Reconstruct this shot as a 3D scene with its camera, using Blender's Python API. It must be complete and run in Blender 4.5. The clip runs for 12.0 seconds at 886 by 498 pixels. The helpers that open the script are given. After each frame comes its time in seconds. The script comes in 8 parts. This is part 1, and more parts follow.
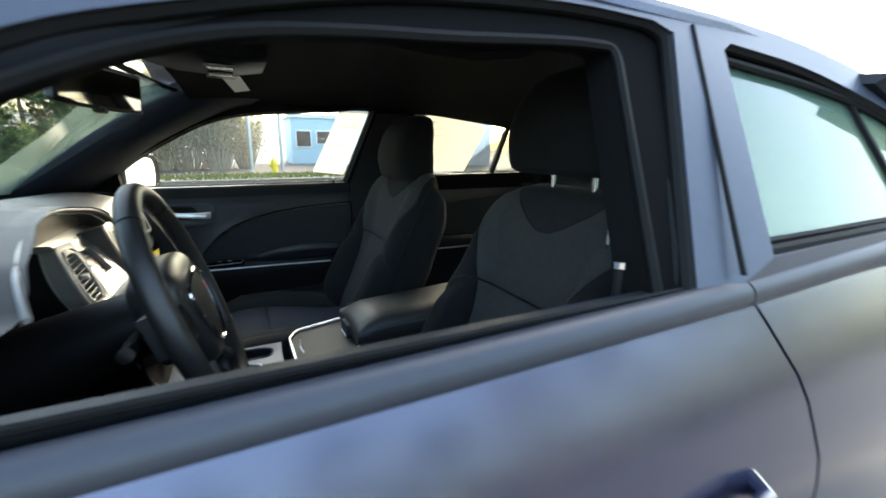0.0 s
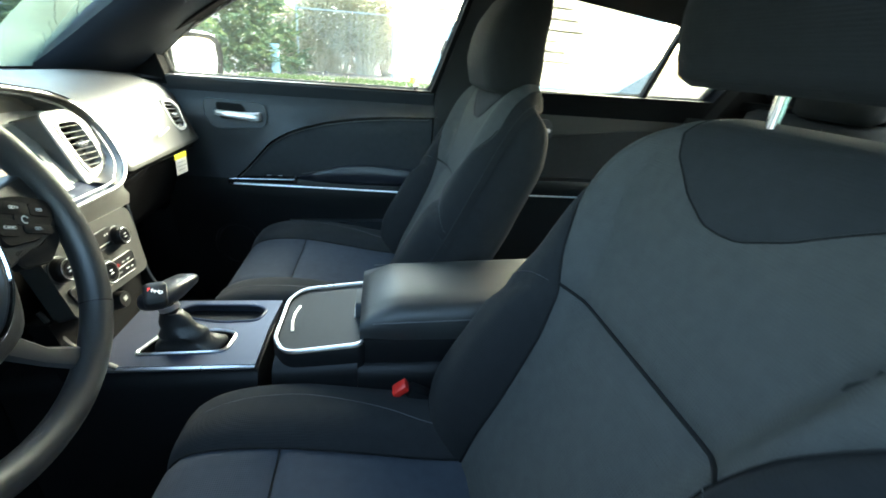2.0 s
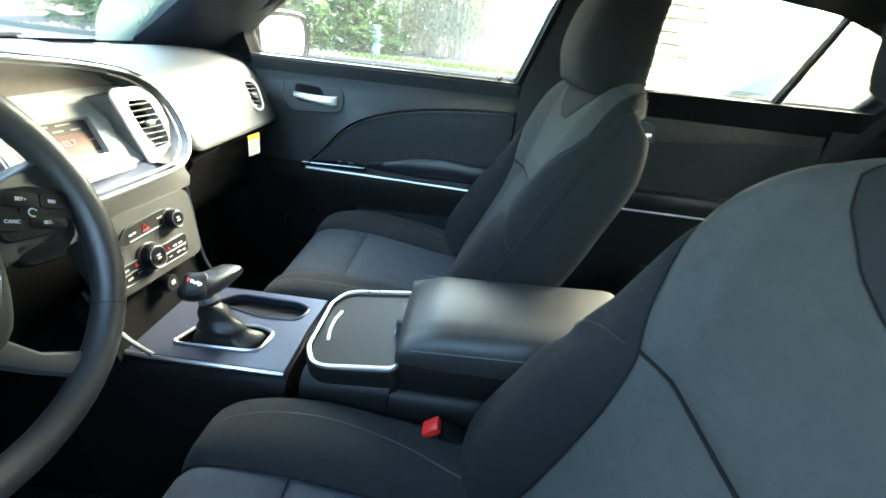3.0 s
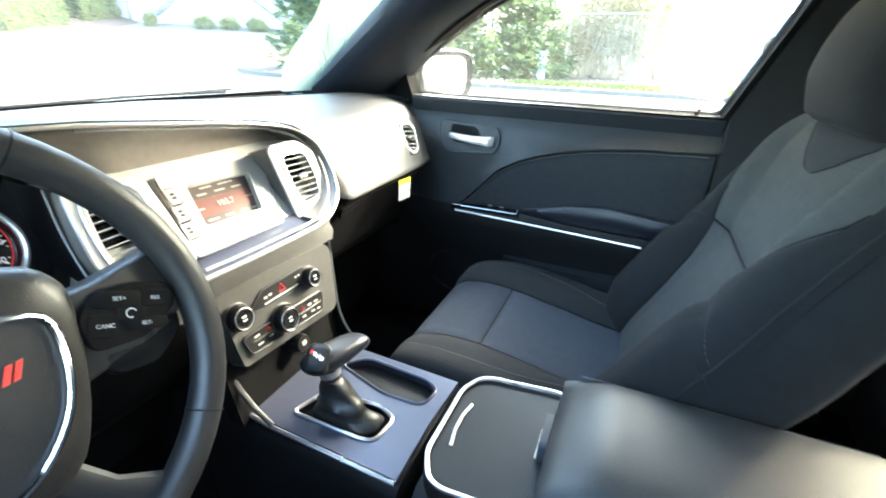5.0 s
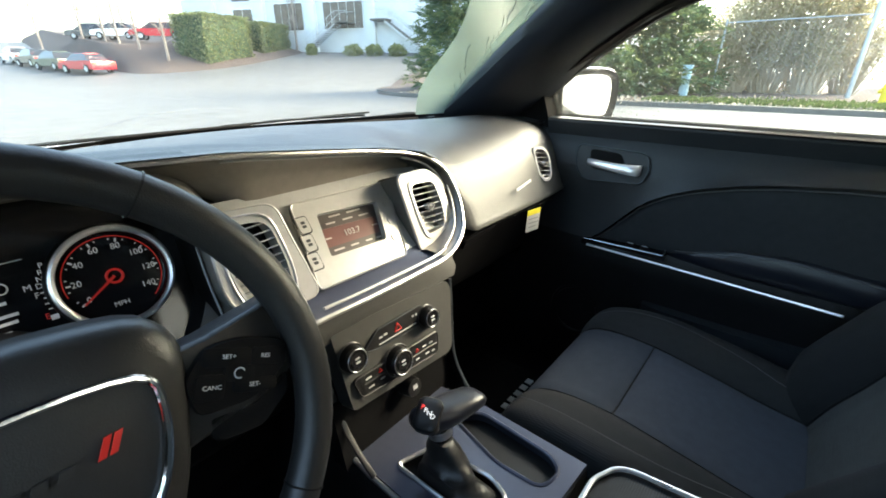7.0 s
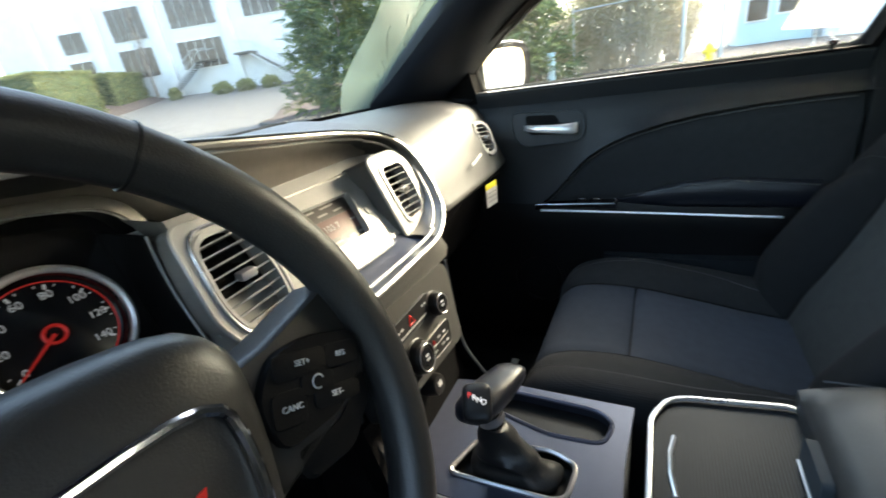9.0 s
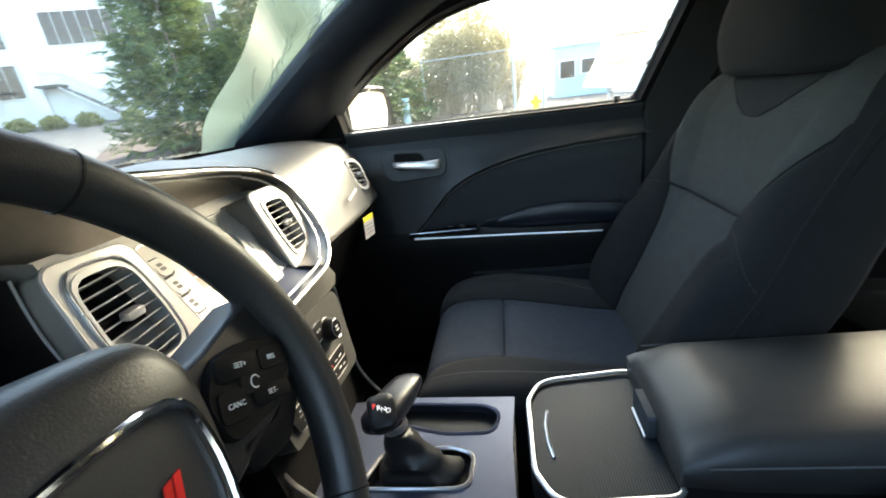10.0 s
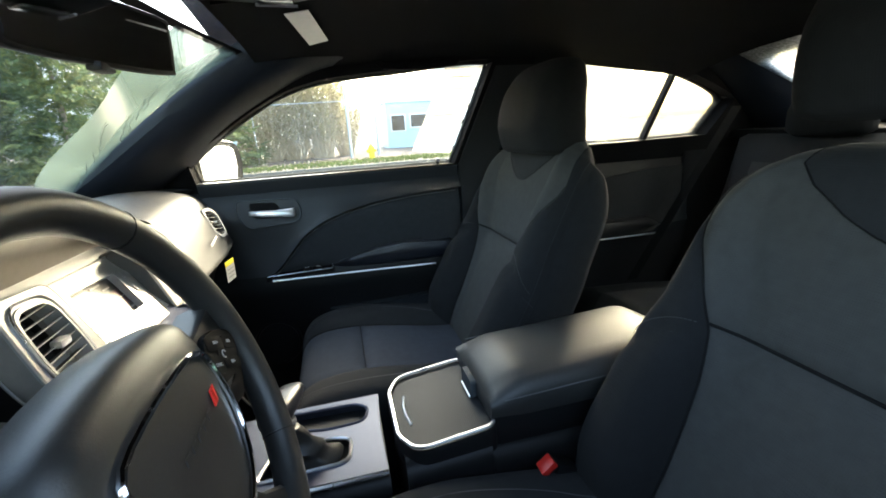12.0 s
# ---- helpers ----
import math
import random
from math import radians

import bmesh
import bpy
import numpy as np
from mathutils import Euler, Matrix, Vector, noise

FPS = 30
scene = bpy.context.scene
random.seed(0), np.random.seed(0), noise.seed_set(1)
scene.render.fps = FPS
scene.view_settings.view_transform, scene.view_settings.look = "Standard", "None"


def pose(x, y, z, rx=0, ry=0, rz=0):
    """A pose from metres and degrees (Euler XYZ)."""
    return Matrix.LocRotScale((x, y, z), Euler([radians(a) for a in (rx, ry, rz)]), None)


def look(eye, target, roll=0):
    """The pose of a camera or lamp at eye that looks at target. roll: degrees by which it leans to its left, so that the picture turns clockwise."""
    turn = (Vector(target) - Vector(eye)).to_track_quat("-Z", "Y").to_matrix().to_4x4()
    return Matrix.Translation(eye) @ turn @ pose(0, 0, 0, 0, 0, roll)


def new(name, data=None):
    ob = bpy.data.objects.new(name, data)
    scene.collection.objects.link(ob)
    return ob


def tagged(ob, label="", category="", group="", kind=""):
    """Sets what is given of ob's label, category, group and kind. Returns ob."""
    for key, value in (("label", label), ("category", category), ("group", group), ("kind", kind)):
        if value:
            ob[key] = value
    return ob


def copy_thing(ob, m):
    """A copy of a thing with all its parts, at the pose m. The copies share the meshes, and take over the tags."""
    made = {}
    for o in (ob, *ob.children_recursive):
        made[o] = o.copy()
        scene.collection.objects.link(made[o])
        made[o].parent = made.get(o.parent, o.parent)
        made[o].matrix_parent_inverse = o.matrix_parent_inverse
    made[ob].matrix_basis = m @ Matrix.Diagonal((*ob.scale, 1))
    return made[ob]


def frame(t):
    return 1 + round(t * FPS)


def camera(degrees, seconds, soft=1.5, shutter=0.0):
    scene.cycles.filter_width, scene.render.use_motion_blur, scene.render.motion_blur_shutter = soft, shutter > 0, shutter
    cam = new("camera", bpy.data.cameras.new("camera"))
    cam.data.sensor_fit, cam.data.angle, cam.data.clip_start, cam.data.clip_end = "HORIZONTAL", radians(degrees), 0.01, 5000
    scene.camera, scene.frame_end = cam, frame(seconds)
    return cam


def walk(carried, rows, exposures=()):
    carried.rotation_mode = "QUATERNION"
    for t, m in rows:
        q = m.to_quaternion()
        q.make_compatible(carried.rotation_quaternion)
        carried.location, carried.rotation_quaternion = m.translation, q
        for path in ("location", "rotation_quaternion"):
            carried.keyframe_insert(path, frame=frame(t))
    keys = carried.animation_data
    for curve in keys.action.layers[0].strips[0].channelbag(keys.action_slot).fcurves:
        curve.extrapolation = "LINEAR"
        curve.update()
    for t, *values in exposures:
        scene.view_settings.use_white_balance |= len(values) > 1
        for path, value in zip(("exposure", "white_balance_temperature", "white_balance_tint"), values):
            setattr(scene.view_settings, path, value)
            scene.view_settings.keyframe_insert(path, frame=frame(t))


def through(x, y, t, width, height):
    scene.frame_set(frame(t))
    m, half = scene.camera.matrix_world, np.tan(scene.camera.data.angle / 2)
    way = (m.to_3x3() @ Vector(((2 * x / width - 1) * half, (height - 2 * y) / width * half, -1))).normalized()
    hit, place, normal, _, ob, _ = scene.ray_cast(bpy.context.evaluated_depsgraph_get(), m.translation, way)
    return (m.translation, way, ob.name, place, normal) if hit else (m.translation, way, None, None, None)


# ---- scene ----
cam = camera(92.6, 12.0, 1.7, 0.4)
PATH = [
    (0, (-0.108, -1.109, 1.250), (0.752, 0.636, 0.787), 0.5),
    (0.5, (-0.021, -0.922, 1.234), (0.821, 0.825, 0.747), 2.9),
    (1, (0.035, -0.834, 1.22), (0.742, 0.93, 0.597), 1.9),
    (1.5, (0.113, -0.775, 1.213), (0.627, 1.015, 0.483), 3.0),
    (2, (0.172, -0.718, 1.204), (0.475, 1.081, 0.385), 4.8),
    (2.5, (0.203, -0.652, 1.211), (0.276, 1.154, 0.354), 5.6),
    (2.7, (0.21, -0.633, 1.211), (0.238, 1.164, 0.332), 6.2),
    (4.3, (0.191, -0.47, 1.214), (-0.256, 1.232, 0.264), 4.0),
    (4.5, (0.186, -0.456, 1.217), (-0.32, 1.246, 0.297), 3.4),
    (5, (0.167, -0.431, 1.227), (-0.559, 1.223, 0.369), 1.9),
    (5.5, (0.151, -0.408, 1.243), (-0.784, 1.178, 0.462), 1.5),
    (6, (0.136, -0.388, 1.246), (-0.953, 1.109, 0.489), 0.7),
    (6.5, (0.121, -0.372, 1.238), (-1.021, 1.077, 0.465), 0.3),
    (7, (0.095, -0.364, 1.23), (-1.091, 1.035, 0.433), -0.1),
    (7.2, (0.084, -0.362, 1.225), (-1.123, 1.022, 0.433), -0.9),
    (8.8, (-0.014, -0.394, 1.177), (-1.003, 1.166, 0.41), -8.5),
    (9, (-0.019, -0.4, 1.169), (-0.897, 1.224, 0.401), -8.7),
    (9.5, (-0.011, -0.424, 1.165), (-0.555, 1.346, 0.408), -7.4),
    (10, (-0.023, -0.464, 1.172), (-0.326, 1.393, 0.492), -6.9),
    (10.5, (-0.037, -0.522, 1.186), (-0.054, 1.396, 0.617), -6.1),
    (11, (-0.04, -0.58, 1.198), (0.17, 1.344, 0.691), -6.0),
    (11.5, (-0.046, -0.626, 1.203), (0.32, 1.278, 0.712), -4.9),
    (12, (-0.053, -0.667, 1.215), (0.387, 1.207, 0.67), -3.6),
]
EXPOSURES = [(t, e, k, g) for t, e, k, g in ((0.0, 3.22, 7100, 2), (0.5, 3.62, 7000, 0), (1.0, 3.82, 6800, -4), (1.5, 4.3, 6600, -9), (2.5, 5.03, 6600, -8), (4.5, 5.56, 6700, 0), (5.5, 5.1, 6800, 1), (6.5, 4.05, 7000, 2), (7.0, 3.8, 7100, 2), (9.0, 3.85, 7300, 4), (10.5, 4.2, 7250, 4), (12.0, 4.04, 7400, 4))]
walk(cam, [(t, look(eye, target, roll)) for t, eye, target, roll in PATH], EXPOSURES)

# ---- world ----

# world, sun and exposure
world = bpy.data.worlds.new("overcast_sky")
scene.world = world
world.use_nodes = True
wn = world.node_tree.nodes
sky = wn.new("ShaderNodeTexSky")
sky.sky_type, sky.sun_disc = "NISHITA", False
sky.sun_elevation, sky.sun_rotation = radians(30), radians(34)
sky.air_density, sky.dust_density, sky.ozone_density = 1.0, 3.8, 1.0
world.node_tree.links.new(sky.outputs[0], wn["Background"].inputs[0])
wn["Background"].inputs[1].default_value = 0.15
sun = new("sun", bpy.data.lights.new("sun", "SUN"))
sun.data.energy, sun.data.angle, sun.data.color = 0.5, radians(42), (1.0, 0.98, 0.95)
sun.matrix_world = look((12, 18, 12.5), (0, 0, 0))


# ---- materials ----
def mat(name, color, rough=0.5, metal=0.0, scale=40.0, vary=0.12, bump=0.0, bump_scale=None, stain=0.0, coat=0.0, spec=0.5, per_piece=0.0):
    m = bpy.data.materials.new(name)
    m.use_nodes = True
    n, l = m.node_tree.nodes, m.node_tree.links
    b = n["Principled BSDF"]
    b.inputs["Roughness"].default_value, b.inputs["Metallic"].default_value = rough, metal
    b.inputs["Specular IOR Level"].default_value, b.inputs["Coat Weight"].default_value = spec, coat
    b.inputs["Coat Roughness"].default_value = 0.16
    tc = n.new("ShaderNodeTexCoord")
    fine, broad = n.new("ShaderNodeTexNoise"), n.new("ShaderNodeTexNoise")
    for t, s, d in ((fine, scale, 6), (broad, scale * 0.07, 3)):
        t.inputs["Scale"].default_value, t.inputs["Detail"].default_value = s, d
        l.new(tc.outputs["Object"], t.inputs["Vector"])
    mix = n.new("ShaderNodeMix")
    mix.data_type = "FLOAT"
    mix.inputs["Factor"].default_value = 0.4
    l.new(fine.outputs["Fac"], mix.inputs["A"])
    l.new(broad.outputs["Fac"], mix.inputs["B"])
    ramp = n.new("ShaderNodeValToRGB")
    e = ramp.color_ramp.elements
    e[0].position, e[1].position = 0.3, 0.7
    e[0].color = (*[c * (1 - vary - stain) for c in color], 1)
    e[1].color = (*[min(1, c * (1 + vary)) for c in color], 1)
    l.new(mix.outputs["Result"], ramp.inputs["Fac"])
    col = ramp.outputs["Color"]
    if per_piece:
        info, hsv, rng = n.new("ShaderNodeObjectInfo"), n.new("ShaderNodeHueSaturation"), n.new("ShaderNodeMapRange")
        rng.inputs["To Min"].default_value, rng.inputs["To Max"].default_value = 1 - per_piece, 1 + per_piece
        l.new(info.outputs["Random"], rng.inputs["Value"])
        l.new(rng.outputs["Result"], hsv.inputs["Value"])
        l.new(col, hsv.inputs["Color"])
        col = hsv.outputs["Color"]
    l.new(col, b.inputs["Base Color"])
    rr = n.new("ShaderNodeMapRange")
    rr.inputs["To Min"].default_value, rr.inputs["To Max"].default_value = max(0, rough - 0.06), min(1, rough + 0.06)
    l.new(broad.outputs["Fac"], rr.inputs["Value"])
    l.new(rr.outputs["Result"], b.inputs["Roughness"])
    if bump:
        bt = fine
        if bump_scale:
            bt = n.new("ShaderNodeTexNoise")
            bt.inputs["Scale"].default_value, bt.inputs["Detail"].default_value = bump_scale, 4
            l.new(tc.outputs["Object"], bt.inputs["Vector"])
        bn = n.new("ShaderNodeBump")
        bn.inputs["Strength"].default_value, bn.inputs["Distance"].default_value = bump, 0.002
        l.new(bt.outputs["Fac"], bn.inputs["Height"])
        l.new(bn.outputs["Normal"], b.inputs["Normal"])
    return m


def weave(name, color, pitch=0.003, rough=0.9, contrast=0.16):
    """Woven cloth: two crossed fine waves over soft noise."""
    m = mat(name, color, rough, 0, 60, 0.12, spec=0.08)
    n, l = m.node_tree.nodes, m.node_tree.links
    b = n["Principled BSDF"]
    b.inputs["Sheen Weight"].default_value, b.inputs["Sheen Roughness"].default_value = 0.02, 0.5
    tc = next(x for x in n if x.type == "TEX_COORD")
    heights = []
    for axis in ("X", "Y", "Z"):
        w = n.new("ShaderNodeTexWave")
        w.bands_direction = axis
        w.inputs["Scale"].default_value, w.inputs["Distortion"].default_value = 0.31416 / pitch, 0.6
        l.new(tc.outputs["Object"], w.inputs["Vector"])
        heights.append(w.outputs["Fac"])
    a1, a2 = n.new("ShaderNodeMath"), n.new("ShaderNodeMath")
    l.new(heights[0], a1.inputs[0]), l.new(heights[1], a1.inputs[1])
    l.new(a1.outputs[0], a2.inputs[0]), l.new(heights[2], a2.inputs[1])
    bn = n.new("ShaderNodeBump")
    bn.inputs["Strength"].default_value, bn.inputs["Distance"].default_value = contrast, 0.0008
    l.new(a2.outputs[0], bn.inputs["Height"])
    l.new(bn.outputs["Normal"], b.inputs["Normal"])
    return m


def pane(name, tint=(1, 1, 1), gloss=0.9, rough=0.0, film=0.0, film_color=(0.8, 0.85, 0.83), film_scale=60.0, film_low=0.35, film_high=0.75):
    """Thin glass: see-through with a mirror gloss, and a film of water or mist where film is above nought."""
    m = bpy.data.materials.new(name)
    m.use_nodes = True
    n, l = m.node_tree.nodes, m.node_tree.links
    n.remove(n["Principled BSDF"])
    out = n["Material Output"]
    clear, gl, fr, mx = n.new("ShaderNodeBsdfTransparent"), n.new("ShaderNodeBsdfGlossy"), n.new("ShaderNodeFresnel"), n.new("ShaderNodeMixShader")
    clear.inputs["Color"].default_value = (*tint, 1)
    gl.inputs["Roughness"].default_value = rough
    fr.inputs["IOR"].default_value = 1.45
    scale = n.new("ShaderNodeMath")
    scale.operation = "MULTIPLY"
    scale.inputs[1].default_value = gloss
    l.new(fr.outputs[0], scale.inputs[0])
    l.new(scale.outputs[0], mx.inputs[0]), l.new(clear.outputs[0], mx.inputs[1]), l.new(gl.outputs[0], mx.inputs[2])
    last = mx
    if film:
        tc, nz, mr = n.new("ShaderNodeTexCoord"), n.new("ShaderNodeTexNoise"), n.new("ShaderNodeMapRange")
        nz.inputs["Scale"].default_value, nz.inputs["Detail"].default_value = film_scale, 5
        l.new(tc.outputs["Object"], nz.inputs["Vector"])
        l.new(nz.outputs["Fac"], mr.inputs["Value"])
        mr.inputs["From Min"].default_value, mr.inputs["From Max"].default_value = film_low, film_high
        mr.inputs["To Min"].default_value, mr.inputs["To Max"].default_value = film * 0.6, film
        df, tl, fm, m2 = n.new("ShaderNodeBsdfDiffuse"), n.new("ShaderNodeBsdfTranslucent"), n.new("ShaderNodeMixShader"), n.new("ShaderNodeMixShader")
        df.inputs["Color"].default_value = tl.inputs["Color"].default_value = (*film_color, 1)
        fm.inputs[0].default_value = 0.7
        l.new(df.outputs[0], fm.inputs[1]), l.new(tl.outputs[0], fm.inputs[2])
        l.new(mr.outputs[0], m2.inputs[0]), l.new(mx.outputs[0], m2.inputs[1]), l.new(fm.outputs[0], m2.inputs[2])
        last = m2
    l.new(last.outputs[0], out.inputs["Surface"])
    return m


def sheer(name, color, through=0.55):
    """Thin paper that lets some light through."""
    m = mat(name, color, 0.8, 0, 30, 0.04)
    n, l = m.node_tree.nodes, m.node_tree.links
    b, out = n["Principled BSDF"], n["Material Output"]
    tl, mx = n.new("ShaderNodeBsdfTranslucent"), n.new("ShaderNodeMixShader")
    tl.inputs["Color"].default_value = (*color, 1)
    mx.inputs[0].default_value = through
    l.new(b.outputs[0], mx.inputs[1]), l.new(tl.outputs[0], mx.inputs[2])
    l.new(mx.outputs[0], out.inputs["Surface"])
    return m


def thin(m, through=0.45):
    """Lets light through a leaf."""
    n, l = m.node_tree.nodes, m.node_tree.links
    b, out = n["Principled BSDF"], n["Material Output"]
    tl, mx = n.new("ShaderNodeBsdfTranslucent"), n.new("ShaderNodeMixShader")
    l.new(b.inputs["Base Color"].links[0].from_socket, tl.inputs["Color"])
    mx.inputs[0].default_value = through
    l.new(b.outputs[0], mx.inputs[1]), l.new(tl.outputs[0], mx.inputs[2])
    l.new(mx.outputs[0], out.inputs["Surface"])
    return m


def glow(name, color, strength):
    m = mat(name, color, 0.5)
    b = m.node_tree.nodes["Principled BSDF"]
    b.inputs["Emission Color"].default_value, b.inputs["Emission Strength"].default_value = (*color, 1), strength
    return m


def water(name):
    m = bpy.data.materials.new(name)
    m.use_nodes = True
    b = m.node_tree.nodes["Principled BSDF"]
    b.inputs["Transmission Weight"].default_value, b.inputs["Roughness"].default_value, b.inputs["IOR"].default_value = 1.0, 0.02, 1.33
    return m


M = dict(
    cloth=weave("grey_cloth", (0.047, 0.0472, 0.0455), contrast=0.26),
    cloth_low=weave("blue_grey_cloth", (0.046, 0.0463, 0.045), contrast=0.3),
    cloth_mid=weave("mid_grey_cloth", (0.0145, 0.0148, 0.0155)),
    cloth_head=weave("headrest_cloth", (0.0125, 0.0127, 0.013)),
    cloth_dark=weave("black_cloth", (0.021, 0.0216, 0.0226)),
    lid_leather=mat("smooth_black_leather", (0.028, 0.028, 0.027), 0.48, 0, 300, 0.15, 0.1, 700, spec=0.5),
    slat=mat("grey_vent_slat", (0.035, 0.035, 0.034), 0.3, 0, 120, 0.1),
    leather=mat("black_leather", (0.015, 0.015, 0.0152), 0.42, 0, 300, 0.15, 0.14, 900, spec=0.52),
    vinyl=mat("soft_black_vinyl", (0.0145, 0.0168, 0.020), 0.44, 0, 200, 0.15, 0.2, 1200, spec=0.34),
    # One dash vinyl in two greys: face lightened and top darkened as light falls.
    dash=mat("lit_dash_vinyl", (0.070, 0.0715, 0.070), 0.42, 0, 150, 0.12, 0.25, 1000, spec=0.28),
    dash_top=mat("dash_top_vinyl", (0.034, 0.036, 0.040), 0.5, 0, 150, 0.12, 0.3, 900, spec=0.4),
    plastic=mat("black_plastic", (0.008, 0.008, 0.0083), 0.45, 0, 120, 0.15, 0.12, 800, spec=0.22),
    arm_pad=mat("dark_armrest_vinyl", (0.010, 0.011, 0.016), 0.34, 0, 300, 0.15, 0.1, 900, spec=0.45),
    pillar_grey=mat("grey_pillar_trim", (0.016, 0.0172, 0.0185), 0.65, 0, 200, 0.12, 0.2, 700, spec=0.2),
    # Black dimmed below black_plastic; on parts under the dash it carries shade.
    low_plastic=mat("dimmed_black_plastic", (0.006, 0.006, 0.0063), 0.7, 0, 120, 0.15, 0.12, 800, spec=0.06),
    plastic_grey=mat("grey_ribbed_plastic", (0.045, 0.053, 0.060), 0.55, 0, 120, 0.1, spec=0.2),
    plastic_shine=mat("glossy_black_plastic", (0.01, 0.01, 0.011), 0.12, 0, 80, 0.1),
    bezel=mat("satin_graphite_trim", (0.40, 0.398, 0.388), 0.34, 0.3, 100, 0.06),
    console=mat("blue_grey_satin_trim", (0.062, 0.070, 0.102), 0.34, 0.35, 100, 0.06, spec=0.35),
    tray=mat("dark_blue_tray", (0.018, 0.02, 0.028), 0.65, 0, 200, 0.1, 0.2, 900, spec=0.12),
    dash_mid=mat("dash_shoulder_vinyl", (0.085, 0.086, 0.082), 0.38, 0, 150, 0.12, 0.25, 1000),
    # One satin trim in two tones: lit for cheek and cowl, shaded for band.
    recess=mat("lit_brown_grey_trim", (0.30, 0.278, 0.25), 0.42, 0.05, 100, 0.1),
    band=mat("shaded_brown_grey_trim", (0.20, 0.182, 0.162), 0.34, 0.3, 100, 0.1),
    lower_trim=mat("dull_olive_grey_trim", (0.050, 0.051, 0.049), 0.42, 0.0, 100, 0.08, spec=0.25),
    cloth_seat=weave("seat_cushion_cloth", (0.039, 0.0445, 0.056)),
    cloth_seat2=weave("seat_cushion_front_cloth", (0.032, 0.0375, 0.048)),
    spoke=mat("dull_silver_spoke", (0.045, 0.045, 0.046), 0.42, 0.6, 60, 0.05),
    key_black=mat("satin_black_key", (0.012, 0.012, 0.0125), 0.38, 0, 120, 0.12, 0.08, 900, spec=0.25),
    satin_lip=mat("satin_lip_trim", (0.42, 0.415, 0.40), 0.3, 0.7, 60, 0.05),
    chrome=mat("chrome", (0.85, 0.85, 0.86), 0.09, 1.0, 60, 0.03),
    bright=mat("bright_satin_strip", (0.82, 0.82, 0.83), 0.3, 0.8, 60, 0.03),
    satin=mat("satin_silver", (0.6, 0.6, 0.61), 0.28, 0.9, 60, 0.05),
    carpet=mat("black_carpet", (0.011, 0.011, 0.0115), 0.95, 0, 500, 0.3, 0.6, spec=0.05),
    headliner=mat("dark_headliner", (0.0065, 0.0065, 0.007), 0.95, 0, 300, 0.15, 0.3, spec=0.05),
    pillar=mat("dark_pillar_trim", (0.008, 0.0105, 0.016), 0.5, 0, 200, 0.12, 0.25, 700, spec=0.22),
    paint=mat("dark_blue_grey_metallic_paint", (0.044, 0.047, 0.09), 0.22, 0.7, 900, 0.15, coat=1.0, stain=0.05),
    moulding=mat("dark_belt_moulding", (0.032, 0.036, 0.048), 0.45, 0.1, 60, 0.1),
    door_cloth=weave("door_cloth", (0.030, 0.032, 0.0345)),
    bench_cloth=weave("rear_bench_cloth", (0.011, 0.0115, 0.0125)),
    screen_text=mat("screen_text", (0.36, 0.33, 0.33), 0.3, 0, 40, 0.05, spec=1.0),
    matte_blue=mat("satin_door_frame", (0.055, 0.062, 0.085), 0.36, 0.2, 60, 0.1),
    rubber=mat("black_rubber_seal", (0.009, 0.009, 0.0095), 0.65, 0, 60, 0.15, spec=0.1),
    red=mat("red_plastic", (0.6, 0.02, 0.015), 0.35, 0, 60, 0.08),
    white=mat("white_plastic", (0.75, 0.75, 0.74), 0.5, 0, 60, 0.05),
    paper=sheer("white_paper", (0.72, 0.715, 0.69)),
    cream=sheer("cream_paper", (0.66, 0.65, 0.595)),
    faint=sheer("grey_sheet_print", (0.56, 0.55, 0.54), 0.75),
    drop=water("rain_drop"),
    ink=mat("grey_print", (0.12, 0.12, 0.12), 0.7),
    yellow=mat("yellow_card", (0.75, 0.65, 0.05), 0.6, 0, 40, 0.05),
    glass=pane("clear_glass", (0.95, 0.97, 0.96), gloss=0.3),
    glass_wet=pane("wet_glass", (0.93, 0.96, 0.95), film=0.006, film_scale=220.0, film_low=0.45, film_high=0.72),
    # The green of this mist film stands for trees reflected in the glass.
    mist=pane("mist_and_reflection_glass", (0.80, 0.90, 0.85), gloss=1.5, film=0.36, film_color=(0.36, 0.52, 0.43), film_scale=7.0, film_low=0.3, film_high=0.7),
    mist_thin=pane("thin_mist", (0.88, 0.94, 0.90), film=0.26, film_color=(0.30, 0.40, 0.31), film_scale=14.0, film_low=0.3, film_high=0.7),
    mirror=mat("mirror_glass", (0.9, 0.9, 0.9), 0.02, 1.0, 10, 0.01),
    screen=mat("screen_glass", (0.03, 0.024, 0.022), 0.3, 0, 40, 0.1, spec=1.0),
    lit_white=glow("lit_white_marks", (0.5, 0.5, 0.52), 0.02),
    lit_red=glow("lit_red_marks", (0.6, 0.025, 0.02), 0.014),
    knob_white=glow("lit_gear_marks", (0.9, 0.9, 0.92), 0.05),
    knob_red=glow("lit_park_mark", (0.9, 0.05, 0.04), 0.05),
    grey_mark=mat("grey_button_print", (0.5, 0.5, 0.5), 0.6),
    seam_thread=mat("dark_grey_thread", (0.034, 0.0345, 0.035), 0.85),
    thread=mat("grey_thread", (0.075, 0.076, 0.078), 0.8),
)


# ---- mesh helpers ----
INV = {}


def V(*a):
    return Vector(a)


def thing(name, loc, label, category, group="", kind=""):
    ob = new(name)
    ob.empty_display_size = 0.05
    ob.location = loc
    INV[ob.name] = Matrix.Translation(loc).inverted()
    return tagged(ob, label, category, group, kind)


